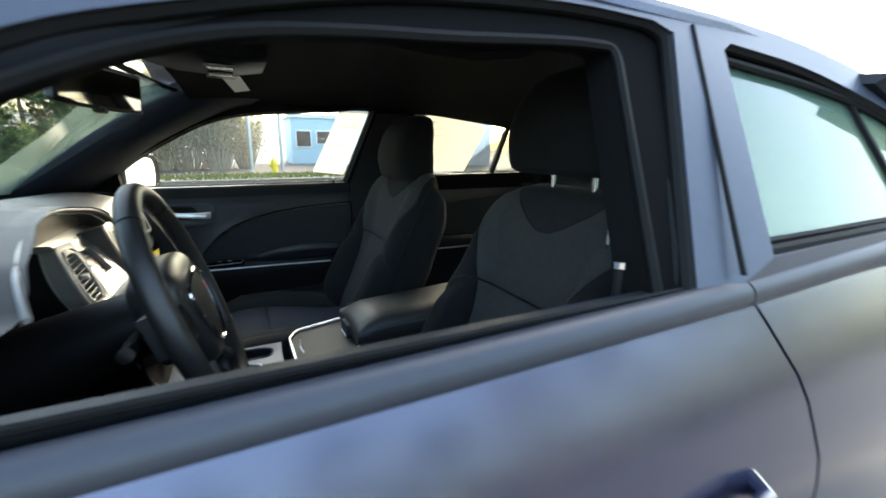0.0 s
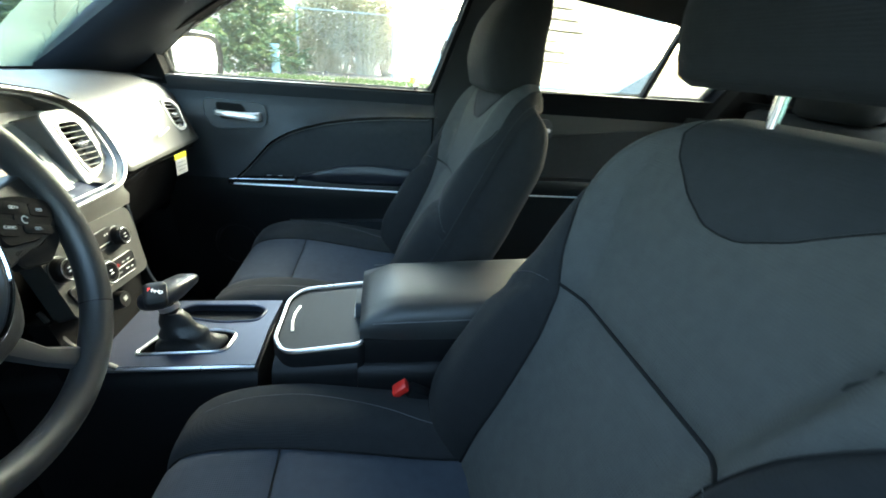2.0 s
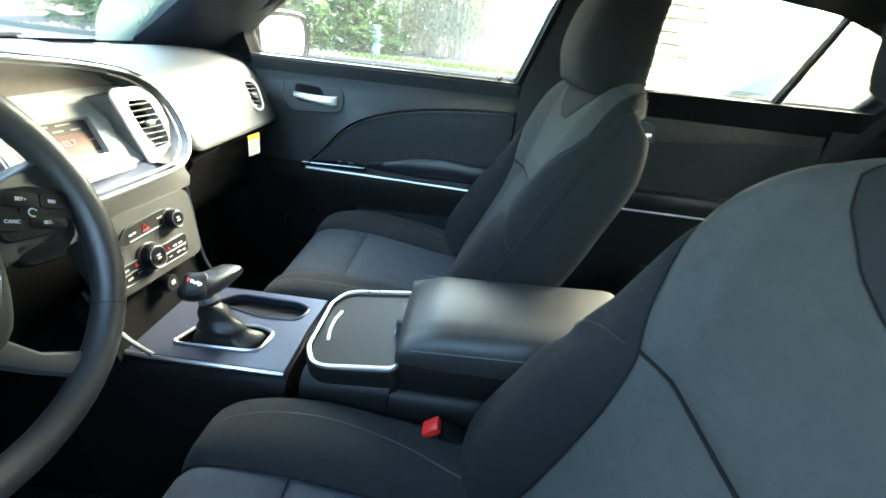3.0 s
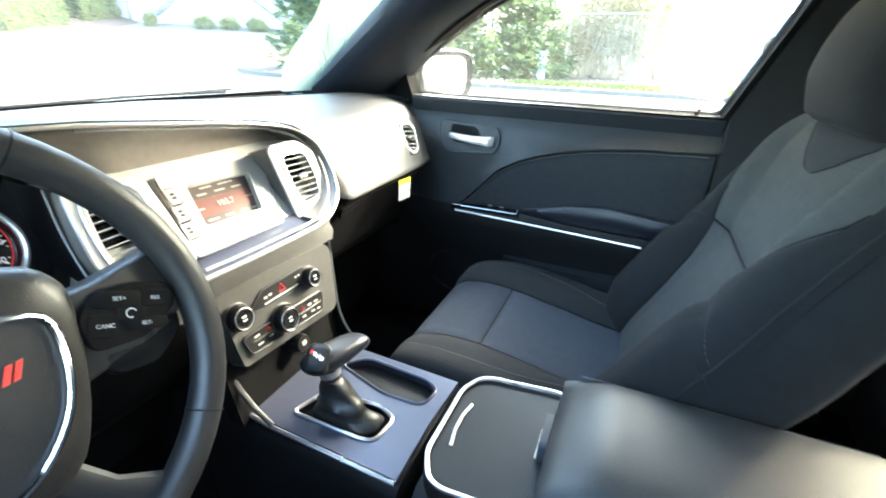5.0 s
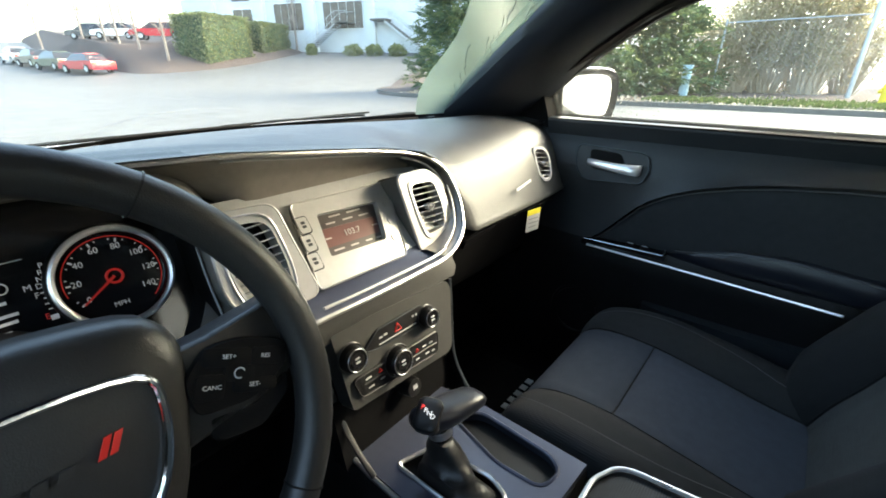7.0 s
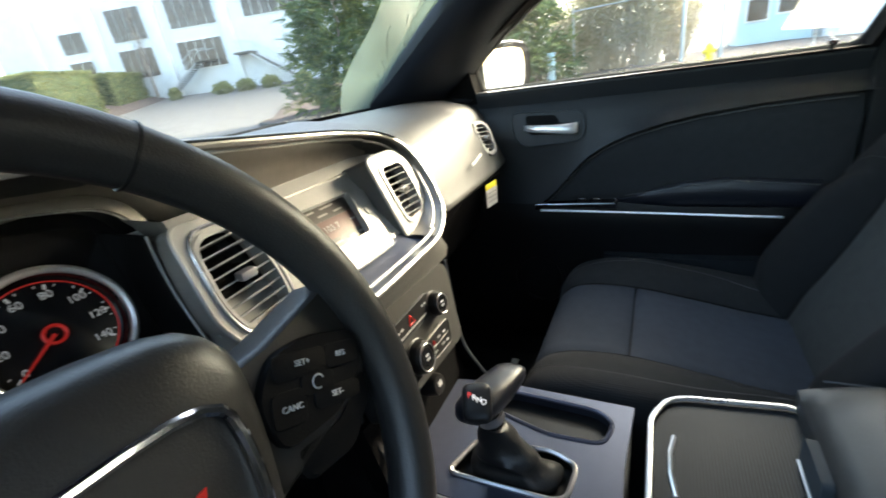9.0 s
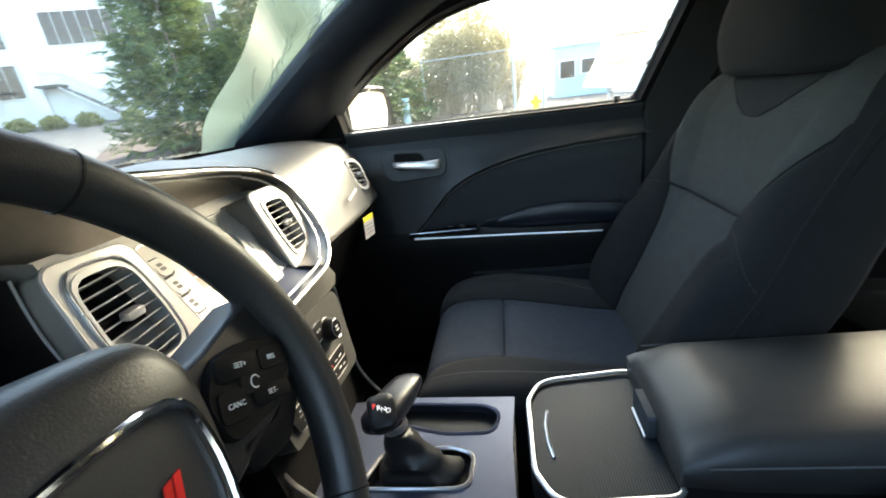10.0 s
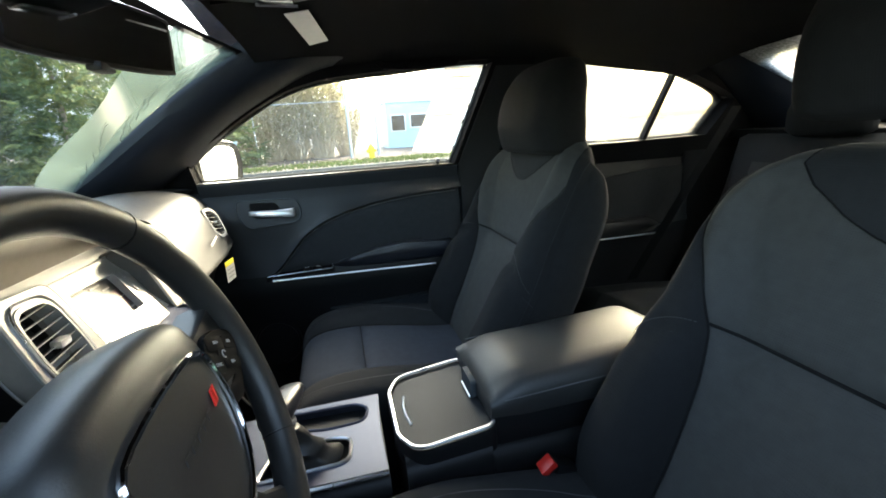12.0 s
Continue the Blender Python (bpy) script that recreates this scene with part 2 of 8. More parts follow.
def mesh_of(name, bm, material, sharp=38):
    bmesh.ops.remove_doubles(bm, verts=bm.verts, dist=1e-6)
    bmesh.ops.recalc_face_normals(bm, faces=bm.faces)
    me = bpy.data.meshes.new(name)
    bm.to_mesh(me)
    bm.free()
    for p in me.polygons:
        p.use_smooth = True
    me.set_sharp_from_angle(angle=radians(sharp))
    me.materials.append(material)
    return me


def part(name, bm, material, parent, label="", sharp=38):
    ob = new(name, mesh_of(name, bm, material, sharp))
    ob.parent = parent
    ob.matrix_parent_inverse = INV.get(parent.name, Matrix())
    return tagged(ob, label)


def solo(name, bm, material, label, category, group="", kind="", sharp=38):
    return tagged(new(name, mesh_of(name, bm, material, sharp)), label, category, group, kind)


def lerp(a, b, t):
    return a + (b - a) * t


def table(rows, x):
    """Straight-line look-up in rows of (x, value)."""
    if x <= rows[0][0]:
        return rows[0][1]
    for (a, p), (b, q) in zip(rows, rows[1:]):
        if x <= b:
            return lerp(p, q, (x - a) / (b - a))
    return rows[-1][1]


def curve(points, n, closed=False):
    """A smooth line of n steps between each two points."""
    pts = [Vector(p) for p in points]
    out, m = [], len(pts)
    for i in range(m if closed else m - 1):
        p0, p1 = pts[(i - 1) % m] if closed or i else pts[0], pts[i]
        p2 = pts[(i + 1) % m]
        p3 = pts[(i + 2) % m] if closed or i + 2 < m else p2
        for k in range(n):
            t = k / n
            out.append(0.5 * (2 * p1 + (p2 - p0) * t + (2 * p0 - 5 * p1 + 4 * p2 - p3) * t * t + (3 * p1 - p0 - 3 * p2 + p3) * t ** 3))
    if not closed:
        out.append(pts[-1])
    return out


def along(points, t):
    """The place at share t of a smooth line through points."""
    m = len(points) - 1
    i = min(int(t * m), m - 1)
    u = t * m - i
    p = [Vector(points[max(0, min(m, i + k))]) for k in (-1, 0, 1, 2)]
    return 0.5 * (2 * p[1] + (p[2] - p[0]) * u + (2 * p[0] - 5 * p[1] + 4 * p[2] - p[3]) * u * u + (3 * p[1] - p[0] - 3 * p[2] + p[3]) * u ** 3)


def loft(bm, loops, caps=True, closed=True):
    rows = [[bm.verts.new(p) for p in loop] for loop in loops]
    n = len(rows[0])
    for a, b in zip(rows, rows[1:]):
        for i in range(n if closed else n - 1):
            j = (i + 1) % n
            bm.faces.new((a[i], a[j], b[j], b[i]))
    if caps:
        bm.faces.new(rows[0][::-1])
        bm.faces.new(rows[-1])
    return bm


def sheet(fn, nu, nv, off=None, bm=None):
    """A surface fn(u, v); with off, a slab whose other side lies off(u, v) away."""
    bm = bm or bmesh.new()
    f = [[bm.verts.new(fn(i / nu, j / nv)) for j in range(nv + 1)] for i in range(nu + 1)]
    for i in range(nu):
        for j in range(nv):
            bm.faces.new((f[i][j], f[i + 1][j], f[i + 1][j + 1], f[i][j + 1]))
    if off:
        g = [[bm.verts.new(fn(i / nu, j / nv) + off(i / nu, j / nv)) for j in range(nv + 1)] for i in range(nu + 1)]
        for i in range(nu):
            for j in range(nv):
                bm.faces.new((g[i][j], g[i][j + 1], g[i + 1][j + 1], g[i + 1][j]))
        for i in range(nu):
            bm.faces.new((f[i][0], g[i][0], g[i + 1][0], f[i + 1][0]))
            bm.faces.new((f[i][nv], f[i + 1][nv], g[i + 1][nv], g[i][nv]))
        for j in range(nv):
            bm.faces.new((f[0][j], f[0][j + 1], g[0][j + 1], g[0][j]))
            bm.faces.new((f[nu][j], g[nu][j], g[nu][j + 1], f[nu][j + 1]))
    return bm


def tube(points, r, n=10, closed=False, bm=None, flat=1.0, up=None):
    """A round or oval rod along points; r may be a function of the share of the way."""
    bm = bm or bmesh.new()
    pts = [Vector(p) for p in points]
    m, loops = len(pts), []
    side = None
    for i, p in enumerate(pts):
        if closed:
            d = pts[(i + 1) % m] - pts[i - 1]
        else:
            d = pts[min(i + 1, m - 1)] - pts[max(i - 1, 0)]
        d.normalize()
        ref = Vector(up) if up else (side or (Vector((0, 0, 1)) if abs(d.z) < 0.9 else Vector((1, 0, 0))))
        side = (ref - d * ref.dot(d)).normalized()
        other = d.cross(side)
        rr = r(i / max(1, m - 1)) if callable(r) else r
        loops.append([p + side * (rr * flat * math.cos(a)) + other * (rr * math.sin(a)) for a in (2 * math.pi * k / n for k in range(n))])
    if closed:
        rows = [[bm.verts.new(q) for q in loop] for loop in loops]
        for i in range(m):
            a, b = rows[i], rows[(i + 1) % m]
            for k in range(n):
                bm.faces.new((a[k], a[(k + 1) % n], b[(k + 1) % n], b[k]))
        return bm
    return loft(bm, loops)


def rbox(center, size, bevel=0.004, rot=None, seg=2, bm=None):
    out = bm or bmesh.new()
    m = Matrix.Translation(center) @ (rot.to_4x4() if rot else Matrix()) @ Matrix.Diagonal((*size, 1))
    made = bmesh.ops.create_cube(out, size=1, matrix=m)
    if bevel:
        edges = list({e for v in made["verts"] for e in v.link_edges})
        bmesh.ops.bevel(out, geom=edges, offset=bevel, segments=seg, affect="EDGES", profile=0.6)
    return out


def plate(outline, place, depth, holes=(), bm=None, bevel=0.0):
    """A flat slab: outline and holes as 2D points, set into the world by place(a, b), thick by the vector depth."""
    bm = bm or bmesh.new()
    edges = []
    for loop in (outline, *holes):
        vs = [bm.verts.new(place(*p)) for p in loop]
        edges += [bm.edges.new((vs[i], vs[(i + 1) % len(vs)])) for i in range(len(vs))]
    if holes:
        faces = [g for g in bmesh.ops.triangle_fill(bm, use_beauty=True, edges=edges)["geom"] if isinstance(g, bmesh.types.BMFace)]
    else:
        faces = [bm.faces.new([e.verts[0] for e in edges])]
    made = bmesh.ops.extrude_face_region(bm, geom=faces)["geom"]
    bmesh.ops.translate(bm, verts=[g for g in made if isinstance(g, bmesh.types.BMVert)], vec=Vector(depth))
    return bm


def rounded(a0, b0, a1, b1, r, n=5):
    """A rectangle with round corners, as 2D points."""
    pts = []
    for ca, cb, s in ((a1 - r, b1 - r, 0), (a0 + r, b1 - r, 1), (a0 + r, b0 + r, 2), (a1 - r, b0 + r, 3)):
        for k in range(n + 1):
            t = math.pi / 2 * (s + k / n)
            pts.append((ca + r * math.cos(t), cb + r * math.sin(t)))
    return pts


def round_poly(pts, r, n=4):
    """A polygon with its corners cut round."""
    out = []
    m = len(pts)
    for i in range(m):
        p, q, s = (Vector((*pts[(i + k) % m], 0)) for k in (-1, 0, 1))
        a, b = q + (p - q).normalized() * min(r, (p - q).length * 0.45), q + (s - q).normalized() * min(r, (s - q).length * 0.45)
        for k in range(n + 1):
            t = k / n
            w = a * (1 - t) ** 2 + q * 2 * t * (1 - t) + b * t * t
            out.append((w.x, w.y))
    return out


def lettering(text, size, m, material, parent, name="lettering", thick=0.0004):
    cu = bpy.data.curves.new(name, "FONT")
    cu.body, cu.size, cu.align_x, cu.align_y, cu.extrude = text, size, "CENTER", "CENTER", thick
    cu.resolution_u = 3
    tmp = bpy.data.objects.new("tmp", cu)
    me = bpy.data.meshes.new_from_object(tmp)
    bpy.data.objects.remove(tmp)
    me.transform(m)
    me.materials.append(material)
    ob = new(name, me)
    ob.parent = parent
    ob.matrix_parent_inverse = INV.get(parent.name, Matrix())
    return ob


def frame_of(origin, right, up):
    """A matrix whose x runs along right and y along up, for lettering and dials."""
    x = Vector(right).normalized()
    z = x.cross(Vector(up)).normalized()
    y = z.cross(x)
    m = Matrix((x, y, z)).transposed().to_4x4()
    m.translation = origin
    return m

# ---- car body: x runs to the rear, y to the passenger's side ----
def gy(z, side=1, out=0.0):
    """Sideways place of the tilted plane of the side windows."""
    return side * (0.785 - 0.62 * (z - 1.10) + out)


def frame_y(z, side, out, most):
    """As gy, but on the driver's side no further out than the belt moulding allows."""
    return side * min(gy(z, 1, out), most if side < 0 else 9.0)


FRONT_WIN = [(-0.463, 1.098), (-0.463, 1.16), (-0.42, 1.193), (-0.366, 1.228), (-0.267, 1.285), (-0.18, 1.328), (-0.084, 1.356), (0.03, 1.37), (0.142, 1.378), (0.312, 1.394), (0.40, 1.397), (0.414, 1.39), (0.335, 1.102)]
REAR_WIN = [(0.475, 1.122), (0.545, 1.40), (0.57, 1.412), (0.721, 1.40), (0.95, 1.376), (1.15, 1.336), (1.34, 1.272), (1.365, 1.25), (1.335, 1.134)]
SIDE = [(-0.86, 1.02), (-0.86, 1.10), (-0.66, 1.15), (-0.45, 1.29), (-0.25, 1.405), (-0.1, 1.45), (0.2, 1.48), (0.6, 1.486), (0.95, 1.46), (1.25, 1.39), (1.55, 1.26), (1.8, 1.15), (1.8, 1.02)]
OUT_FRONT = [(-0.50, 1.092), (-0.50, 1.15), (-0.39, 1.238), (-0.268, 1.319), (-0.16, 1.364), (0.061, 1.42), (0.323, 1.447), (0.50, 1.446), (0.538, 1.43), (0.374, 1.097)]
OUT_REAR = [(0.532, 1.112), (0.655, 1.415), (0.685, 1.43), (0.9, 1.408), (1.115, 1.355), (1.31, 1.288), (1.36, 1.25), (1.33, 1.126)]



def smooth_loop(loop, i, j):
    """Draws the points i to j of a loop as one smooth line."""
    mid = [(p.x, p.y) for p in curve([V(a, b, 0) for a, b in loop[i:j + 1]], 4)]
    return loop[:i] + mid + loop[j + 1:]


FRONT_WIN, REAR_WIN = smooth_loop(FRONT_WIN, 1, 10), smooth_loop(REAR_WIN, 1, 7)
OUT_FRONT, OUT_REAR = smooth_loop(OUT_FRONT, 1, 7), smooth_loop(OUT_REAR, 2, 6)
SIDE = smooth_loop(SIDE, 1, 11)
car_body = thing("car_body", (0, 0, 0.15), "dark blue-grey metallic sedan body with black inner trim", "car body")
for s in (1, -1):
    drop = 0.045 if s < 0 else 0.0
    sunk = [(x if x > -0.49 else x - 0.07, z - (0.045 if z < 1.105 else 0)) for x, z in OUT_FRONT]
    low = lambda loop: [(x, z - (drop if z < 1.105 else 0)) for x, z in loop]
    part("side_frame", plate(SIDE, lambda a, b: V(a, frame_y(b, s, 0.035, 0.824), b), (0, -s * 0.03, 0), (sunk, OUT_REAR)), M["matte_blue"] if s < 0 else M["paint"], car_body, "satin blue-grey window surround and pillars", 20)
    part("pillar_gap", tube([V(0.452, gy(1.10, s, 0.036), 1.10), V(0.595, gy(1.45, s, 0.036), 1.45)], 0.0035, 6), M["rubber"], car_body)
    wide = [low(FRONT_WIN), REAR_WIN]
    part("pillar_trim", plate(SIDE, lambda a, b: V(a, frame_y(b, s, 0.004, 0.79), b), (0, -s * (0.05 if s > 0 else 0.055), 0), wide), M["headliner"], car_body, "black inner pillar trim", 20)
    for loop in (sunk, OUT_REAR):
        part("frame_seal", tube([V(x, frame_y(z, s, 0.018, 0.80), z) for x, z in round_poly(loop, 0.02, 3)], 0.011, 8, True), M["rubber"], car_body, "thick black frame seal")
    for loop in (low(FRONT_WIN), REAR_WIN):
        pts = [V(x, frame_y(z, s, 0.012, 0.79), z) for x, z in round_poly(loop, 0.02, 3)]
        part("window_seal", tube(pts, 0.007, 6, True), M["rubber"], car_body)
    # rounded front pillar trim between windscreen and door window
    inner = [V(-0.80, s * 0.62, 1.085), V(-0.688, s * 0.575, 1.119), V(-0.45, s * 0.528, 1.272), V(-0.228, s * 0.488, 1.418), V(-0.1, s * 0.46, 1.445)]
    outer = [V(-0.56, s * 0.752, 1.09), V(-0.463, s * 0.738, 1.15), V(-0.30, s * 0.672, 1.268), V(-0.08, s * 0.612, 1.368), V(0.06, s * 0.585, 1.40)]

    def apillar(u, v):
        a, b = along(inner, u), along(outer, u)
        w = a.lerp(b, v)
        return w + V(0.16, -s * 0.8, -0.25).normalized() * (0.035 * math.sin(math.pi * v) ** 0.8)

    part("front_pillar_trim", sheet(apillar, 24, 10, lambda u, v: V(-0.02, s * 0.015, 0.02)), M["pillar"], car_body, "dark blue-grey front pillar trim")
    # small black corner panel behind the mirror
    part("mirror_corner_panel", plate([(-0.56, 1.09), (-0.47, 1.165), (-0.462, 1.09)], lambda a, b: V(a, gy(b, s, -0.01), b), (0, -s * 0.012, 0)), M["plastic"], car_body)

# roof skin and headliner


def roof_at(x, y):
    z = table([(-0.34, 1.475), (-0.1, 1.502), (0.3, 1.518), (0.7, 1.51), (1.05, 1.47), (1.4, 1.36)], x)
    return z - 0.06 * abs(y / 0.58) ** 3


part("roof_skin", sheet(lambda u, v: V(lerp(-0.3, 1.3, u), lerp(-0.6, 0.6, v), roof_at(lerp(-0.3, 1.3, u), lerp(-0.6, 0.6, v)) + 0.022), 24, 14, lambda u, v: V(0, 0, -0.012)), M["paint"], car_body, "dark blue-grey painted roof")
headliner = solo("headliner", sheet(lambda u, v: V(lerp(-0.20 - 0.03 * (1 - (2 * v - 1) ** 2), 1.11, u), lerp(-0.6, 0.6, v), roof_at(lerp(-0.20, 1.11, u), lerp(-0.6, 0.6, v)) - 0.06), 24, 14, lambda u, v: V(0, 0, 0.015)), M["headliner"], "dark grey cloth headliner under the roof", "headliner", kind="structure")

# windscreen with mist along its passenger edge


def screen_at(u, v):
    y = lerp(-0.62, 0.62, v)
    low = V(-1.02 + 0.52 * (y / 0.62) ** 2 * 0.62, y * 0.98, 1.085 + 0.02 * (y / 0.62) ** 2)
    high = V(-0.345 + 0.11 * (y / 0.62) ** 2, y * 0.8, 1.452 - 0.03 * (y / 0.62) ** 2)
    return low.lerp(high, u) + V(0, 0, 0.03 * math.sin(math.pi * u))


screen_thing = thing("windscreen", (-0.95, 0, 1.09), "curved clear windscreen with a black edge band", "windscreen")
windscreen = part("glass", sheet(screen_at, 16, 24, lambda u, v: V(-0.004, 0, 0.004)), M["glass"], screen_thing, "clear curved glass")
windscreen.visible_shadow = False
part("edge_band", sheet(lambda u, v: screen_at(0.022 * u, v) + V(0.005, 0, -0.004), 2, 24), M["rubber"], screen_thing, "black lower edge band")
part("edge_band", sheet(lambda u, v: screen_at(1 - 0.03 * u, v) + V(0.005, 0, -0.005), 2, 24), M["rubber"], screen_thing, "black upper edge band")


def mist_at(u, v):
    edge = 0.935 - 0.13 * u ** 1.3 - 0.012 * math.sin(9 * u)
    return screen_at(lerp(0.02, 0.985, u), lerp(edge, 0.985, v)) + V(0.006, 0, -0.006)


mist = solo("windscreen_mist", sheet(mist_at, 20, 8), M["mist_thin"], "pale green mist on the windscreen edge", "mist", kind="stuff")
mist.visible_shadow = False
# Thin dark rods stand for branches reflected in the windscreen.
bm = bmesh.new()
rnd = random.Random(4)
for k in range(12):
    v0 = 0.985 - 0.006 * (k % 4) - 0.004 * rnd.random()
    u0 = 0.08 + 0.065 * k
    tube([screen_at(u0 + 0.02 * i, v0 - 0.004 * i + 0.0025 * rnd.uniform(-1, 1)) + V(0.008, 0, -0.008) for i in range(rnd.randint(5, 10))], 0.0007, 4, bm=bm)
streaks = solo("mist_streaks", bm, M["pillar"], "dark streaks drawn as branch reflections on the windscreen edge", "streaks", kind="stuff")

# bonnet, wipers, cowl
bonnet = part("bonnet", sheet(lambda u, v: V(lerp(-1.02 + 0.25 * (2 * v - 1) ** 2, -2.25, u), lerp(-0.82, 0.82, v), 0.97 - 0.16 * u * u - 0.03 * (2 * v - 1) ** 2 + 0.015 * math.exp(-((abs(2 * v - 1) - 0.45) / 0.1) ** 2)), 16, 20, lambda u, v: V(0, 0, -0.02)), M["paint"], car_body, "dark painted bonnet")
part("cowl", sheet(lambda u, v: V(-1.08 + 0.3 * (2 * v - 1) ** 2 + 0.08 * u, lerp(-0.75, 0.75, v), 1.05 + 0.03 * u), 3, 18, lambda u, v: V(0, 0, -0.02)), M["plastic"], car_body, "black plastic cowl")
for y0, y1 in ((-0.55, 0.1), (0.0, 0.48)):
    w = thing("wiper", (-1.0, y0, 1.08), "black windscreen wiper at rest", "wiper", "wipers")
    part("arm", tube([V(-1.02, y0, 1.085), V(-1.0, lerp(y0, y1, 0.5), 1.095), V(-0.98 + 0.25 * abs(y1) ** 2, y1, 1.095)], 0.003, 6), M["rubber"], w)
    part("blade", tube([V(-1.0, lerp(y0, y1, 0.2), 1.094), V(-0.96, y1 + 0.05, 1.097)], 0.002, 6, flat=1.5), M["rubber"], w)

# front and rear ends, wheels
part("front_fascia", loft(bmesh.new(), [[V(-2.0 - d, y, 0.32), V(-2.2 - d, y, 0.36), V(-2.26 - d, y, 0.6), V(-2.24 - d, y, 0.74 - 0.02 * abs(y)), V(-2.0, y, 0.8)] for y, d in ((-0.93, -0.12), (-0.85, 0.0), (-0.4, 0.06), (0.4, 0.06), (0.85, 0.0), (0.93, -0.12))]), M["paint"], car_body, "dark painted front end", 50)
part("rear_fascia", loft(bmesh.new(), [[V(1.95, y, 0.32), V(2.42 + d, y, 0.36), V(2.48 + d, y, 0.6), V(2.42 + d, y, 1.0), V(2.3, y, 1.045), V(1.95, y, 1.06)] for y, d in ((-0.92, -0.12), (-0.84, 0.0), (-0.4, 0.05), (0.4, 0.05), (0.84, 0.0), (0.92, -0.12))]), M["paint"], car_body, "dark painted rear end", 50)
for x, s in ((-1.45, 1), (-1.45, -1), (1.55, 1), (1.55, -1)):
    wh = part("wheel", tube([V(x, s * 0.72, 0.34), V(x, s * 0.74, 0.34), V(x, s * 0.92, 0.34), V(x, s * 0.94, 0.34)], lambda t: 0.34 if 0.2 < t < 0.8 else 0.325, 40), M["rubber"], car_body, "black tyre")
    part("rim", tube([V(x, s * 0.935, 0.34), V(x, s * 0.945, 0.34)], 0.22, 28), M["satin"], wh, "silver rim")

# outer skin of the lower side
OUT = [(0.22, 0.84), (0.4, 0.89), (0.6, 0.912), (0.8, 0.914), (0.85, 0.908), (0.9, 0.895), (0.95, 0.876), (1.0, 0.852), (1.04, 0.832), (1.062, 0.820)]


OUT = [(p.x, p.y) for p in curve([V(a, b, 0) for a, b in OUT], 6)]


def shut(z):
    """Line of the gap between front and rear door."""
    return table([(0.3, 0.46), (0.85, 0.520), (0.907, 0.530), (0.945, 0.530), (0.97, 0.524), (1.0, 0.510), (1.071, 0.478), (1.2, 0.42)], z)


def outer_panel(x0, x1, s):
    def fn(u, v):
        z = lerp(0.24, 1.062, v)
        a, b = (x0(z) if callable(x0) else x0), (x1(z) if callable(x1) else x1)
        low = max(0.0, min(1.0, (-0.68 - lerp(a, b, u)) / 0.3))
        z = 0.24 + (z - 0.24) * (1 - 0.2 * low)
        return V(lerp(a, b, u), s * (table(OUT, z) + 0.006 * math.exp(-((z - 0.86) / 0.02) ** 2)), z)
    return sheet(fn, 12, 26, lambda u, v: V(0, -s * 0.02, 0))


for s in (1, -1):
    part("front_wing", outer_panel(-2.0, -0.665, s), M["paint"], car_body)
    part("rear_wing", outer_panel(1.36, 2.0, s), M["paint"], car_body)
    part("floor_sill", rbox((0.35, s * 0.82, 0.3), (2.2, 0.12, 0.14), 0.02), M["plastic"], car_body)


# ---- doors ----
TRIM = [(0.36, 0.735), (0.5, 0.728), (0.6, 0.722), (0.70, 0.712), (0.755, 0.70), (0.80, 0.716), (0.9, 0.724), (0.98, 0.724), (1.03, 0.738), (1.06, 0.752), (1.078, 0.765), (1.088, 0.782), (1.097, 0.806)]


def arc(x):
    return table([(-0.29, 0.80), (-0.255, 0.83), (-0.225, 0.865), (-0.177, 0.918), (-0.125, 0.950), (-0.07, 0.972), (0.0, 0.991), (0.072, 1.004), (0.18, 1.016), (0.304, 1.022), (0.4, 1.024)], x)


def belt(x, v, s):
    """The rounded moulding under the side windows: v runs from the glass outwards."""
    w = lerp(-0.25, 0.5 if s > 0 else 0.75, v) * math.pi
    o = 0.822 if s > 0 else 0.797
    return V(x, s * (o + 0.012 + 0.02 * math.sin(w)), (1.066 - 0.016 * (0.35 - x) / 0.85 if s < 0 else 1.058) + 0.02 * math.cos(w))


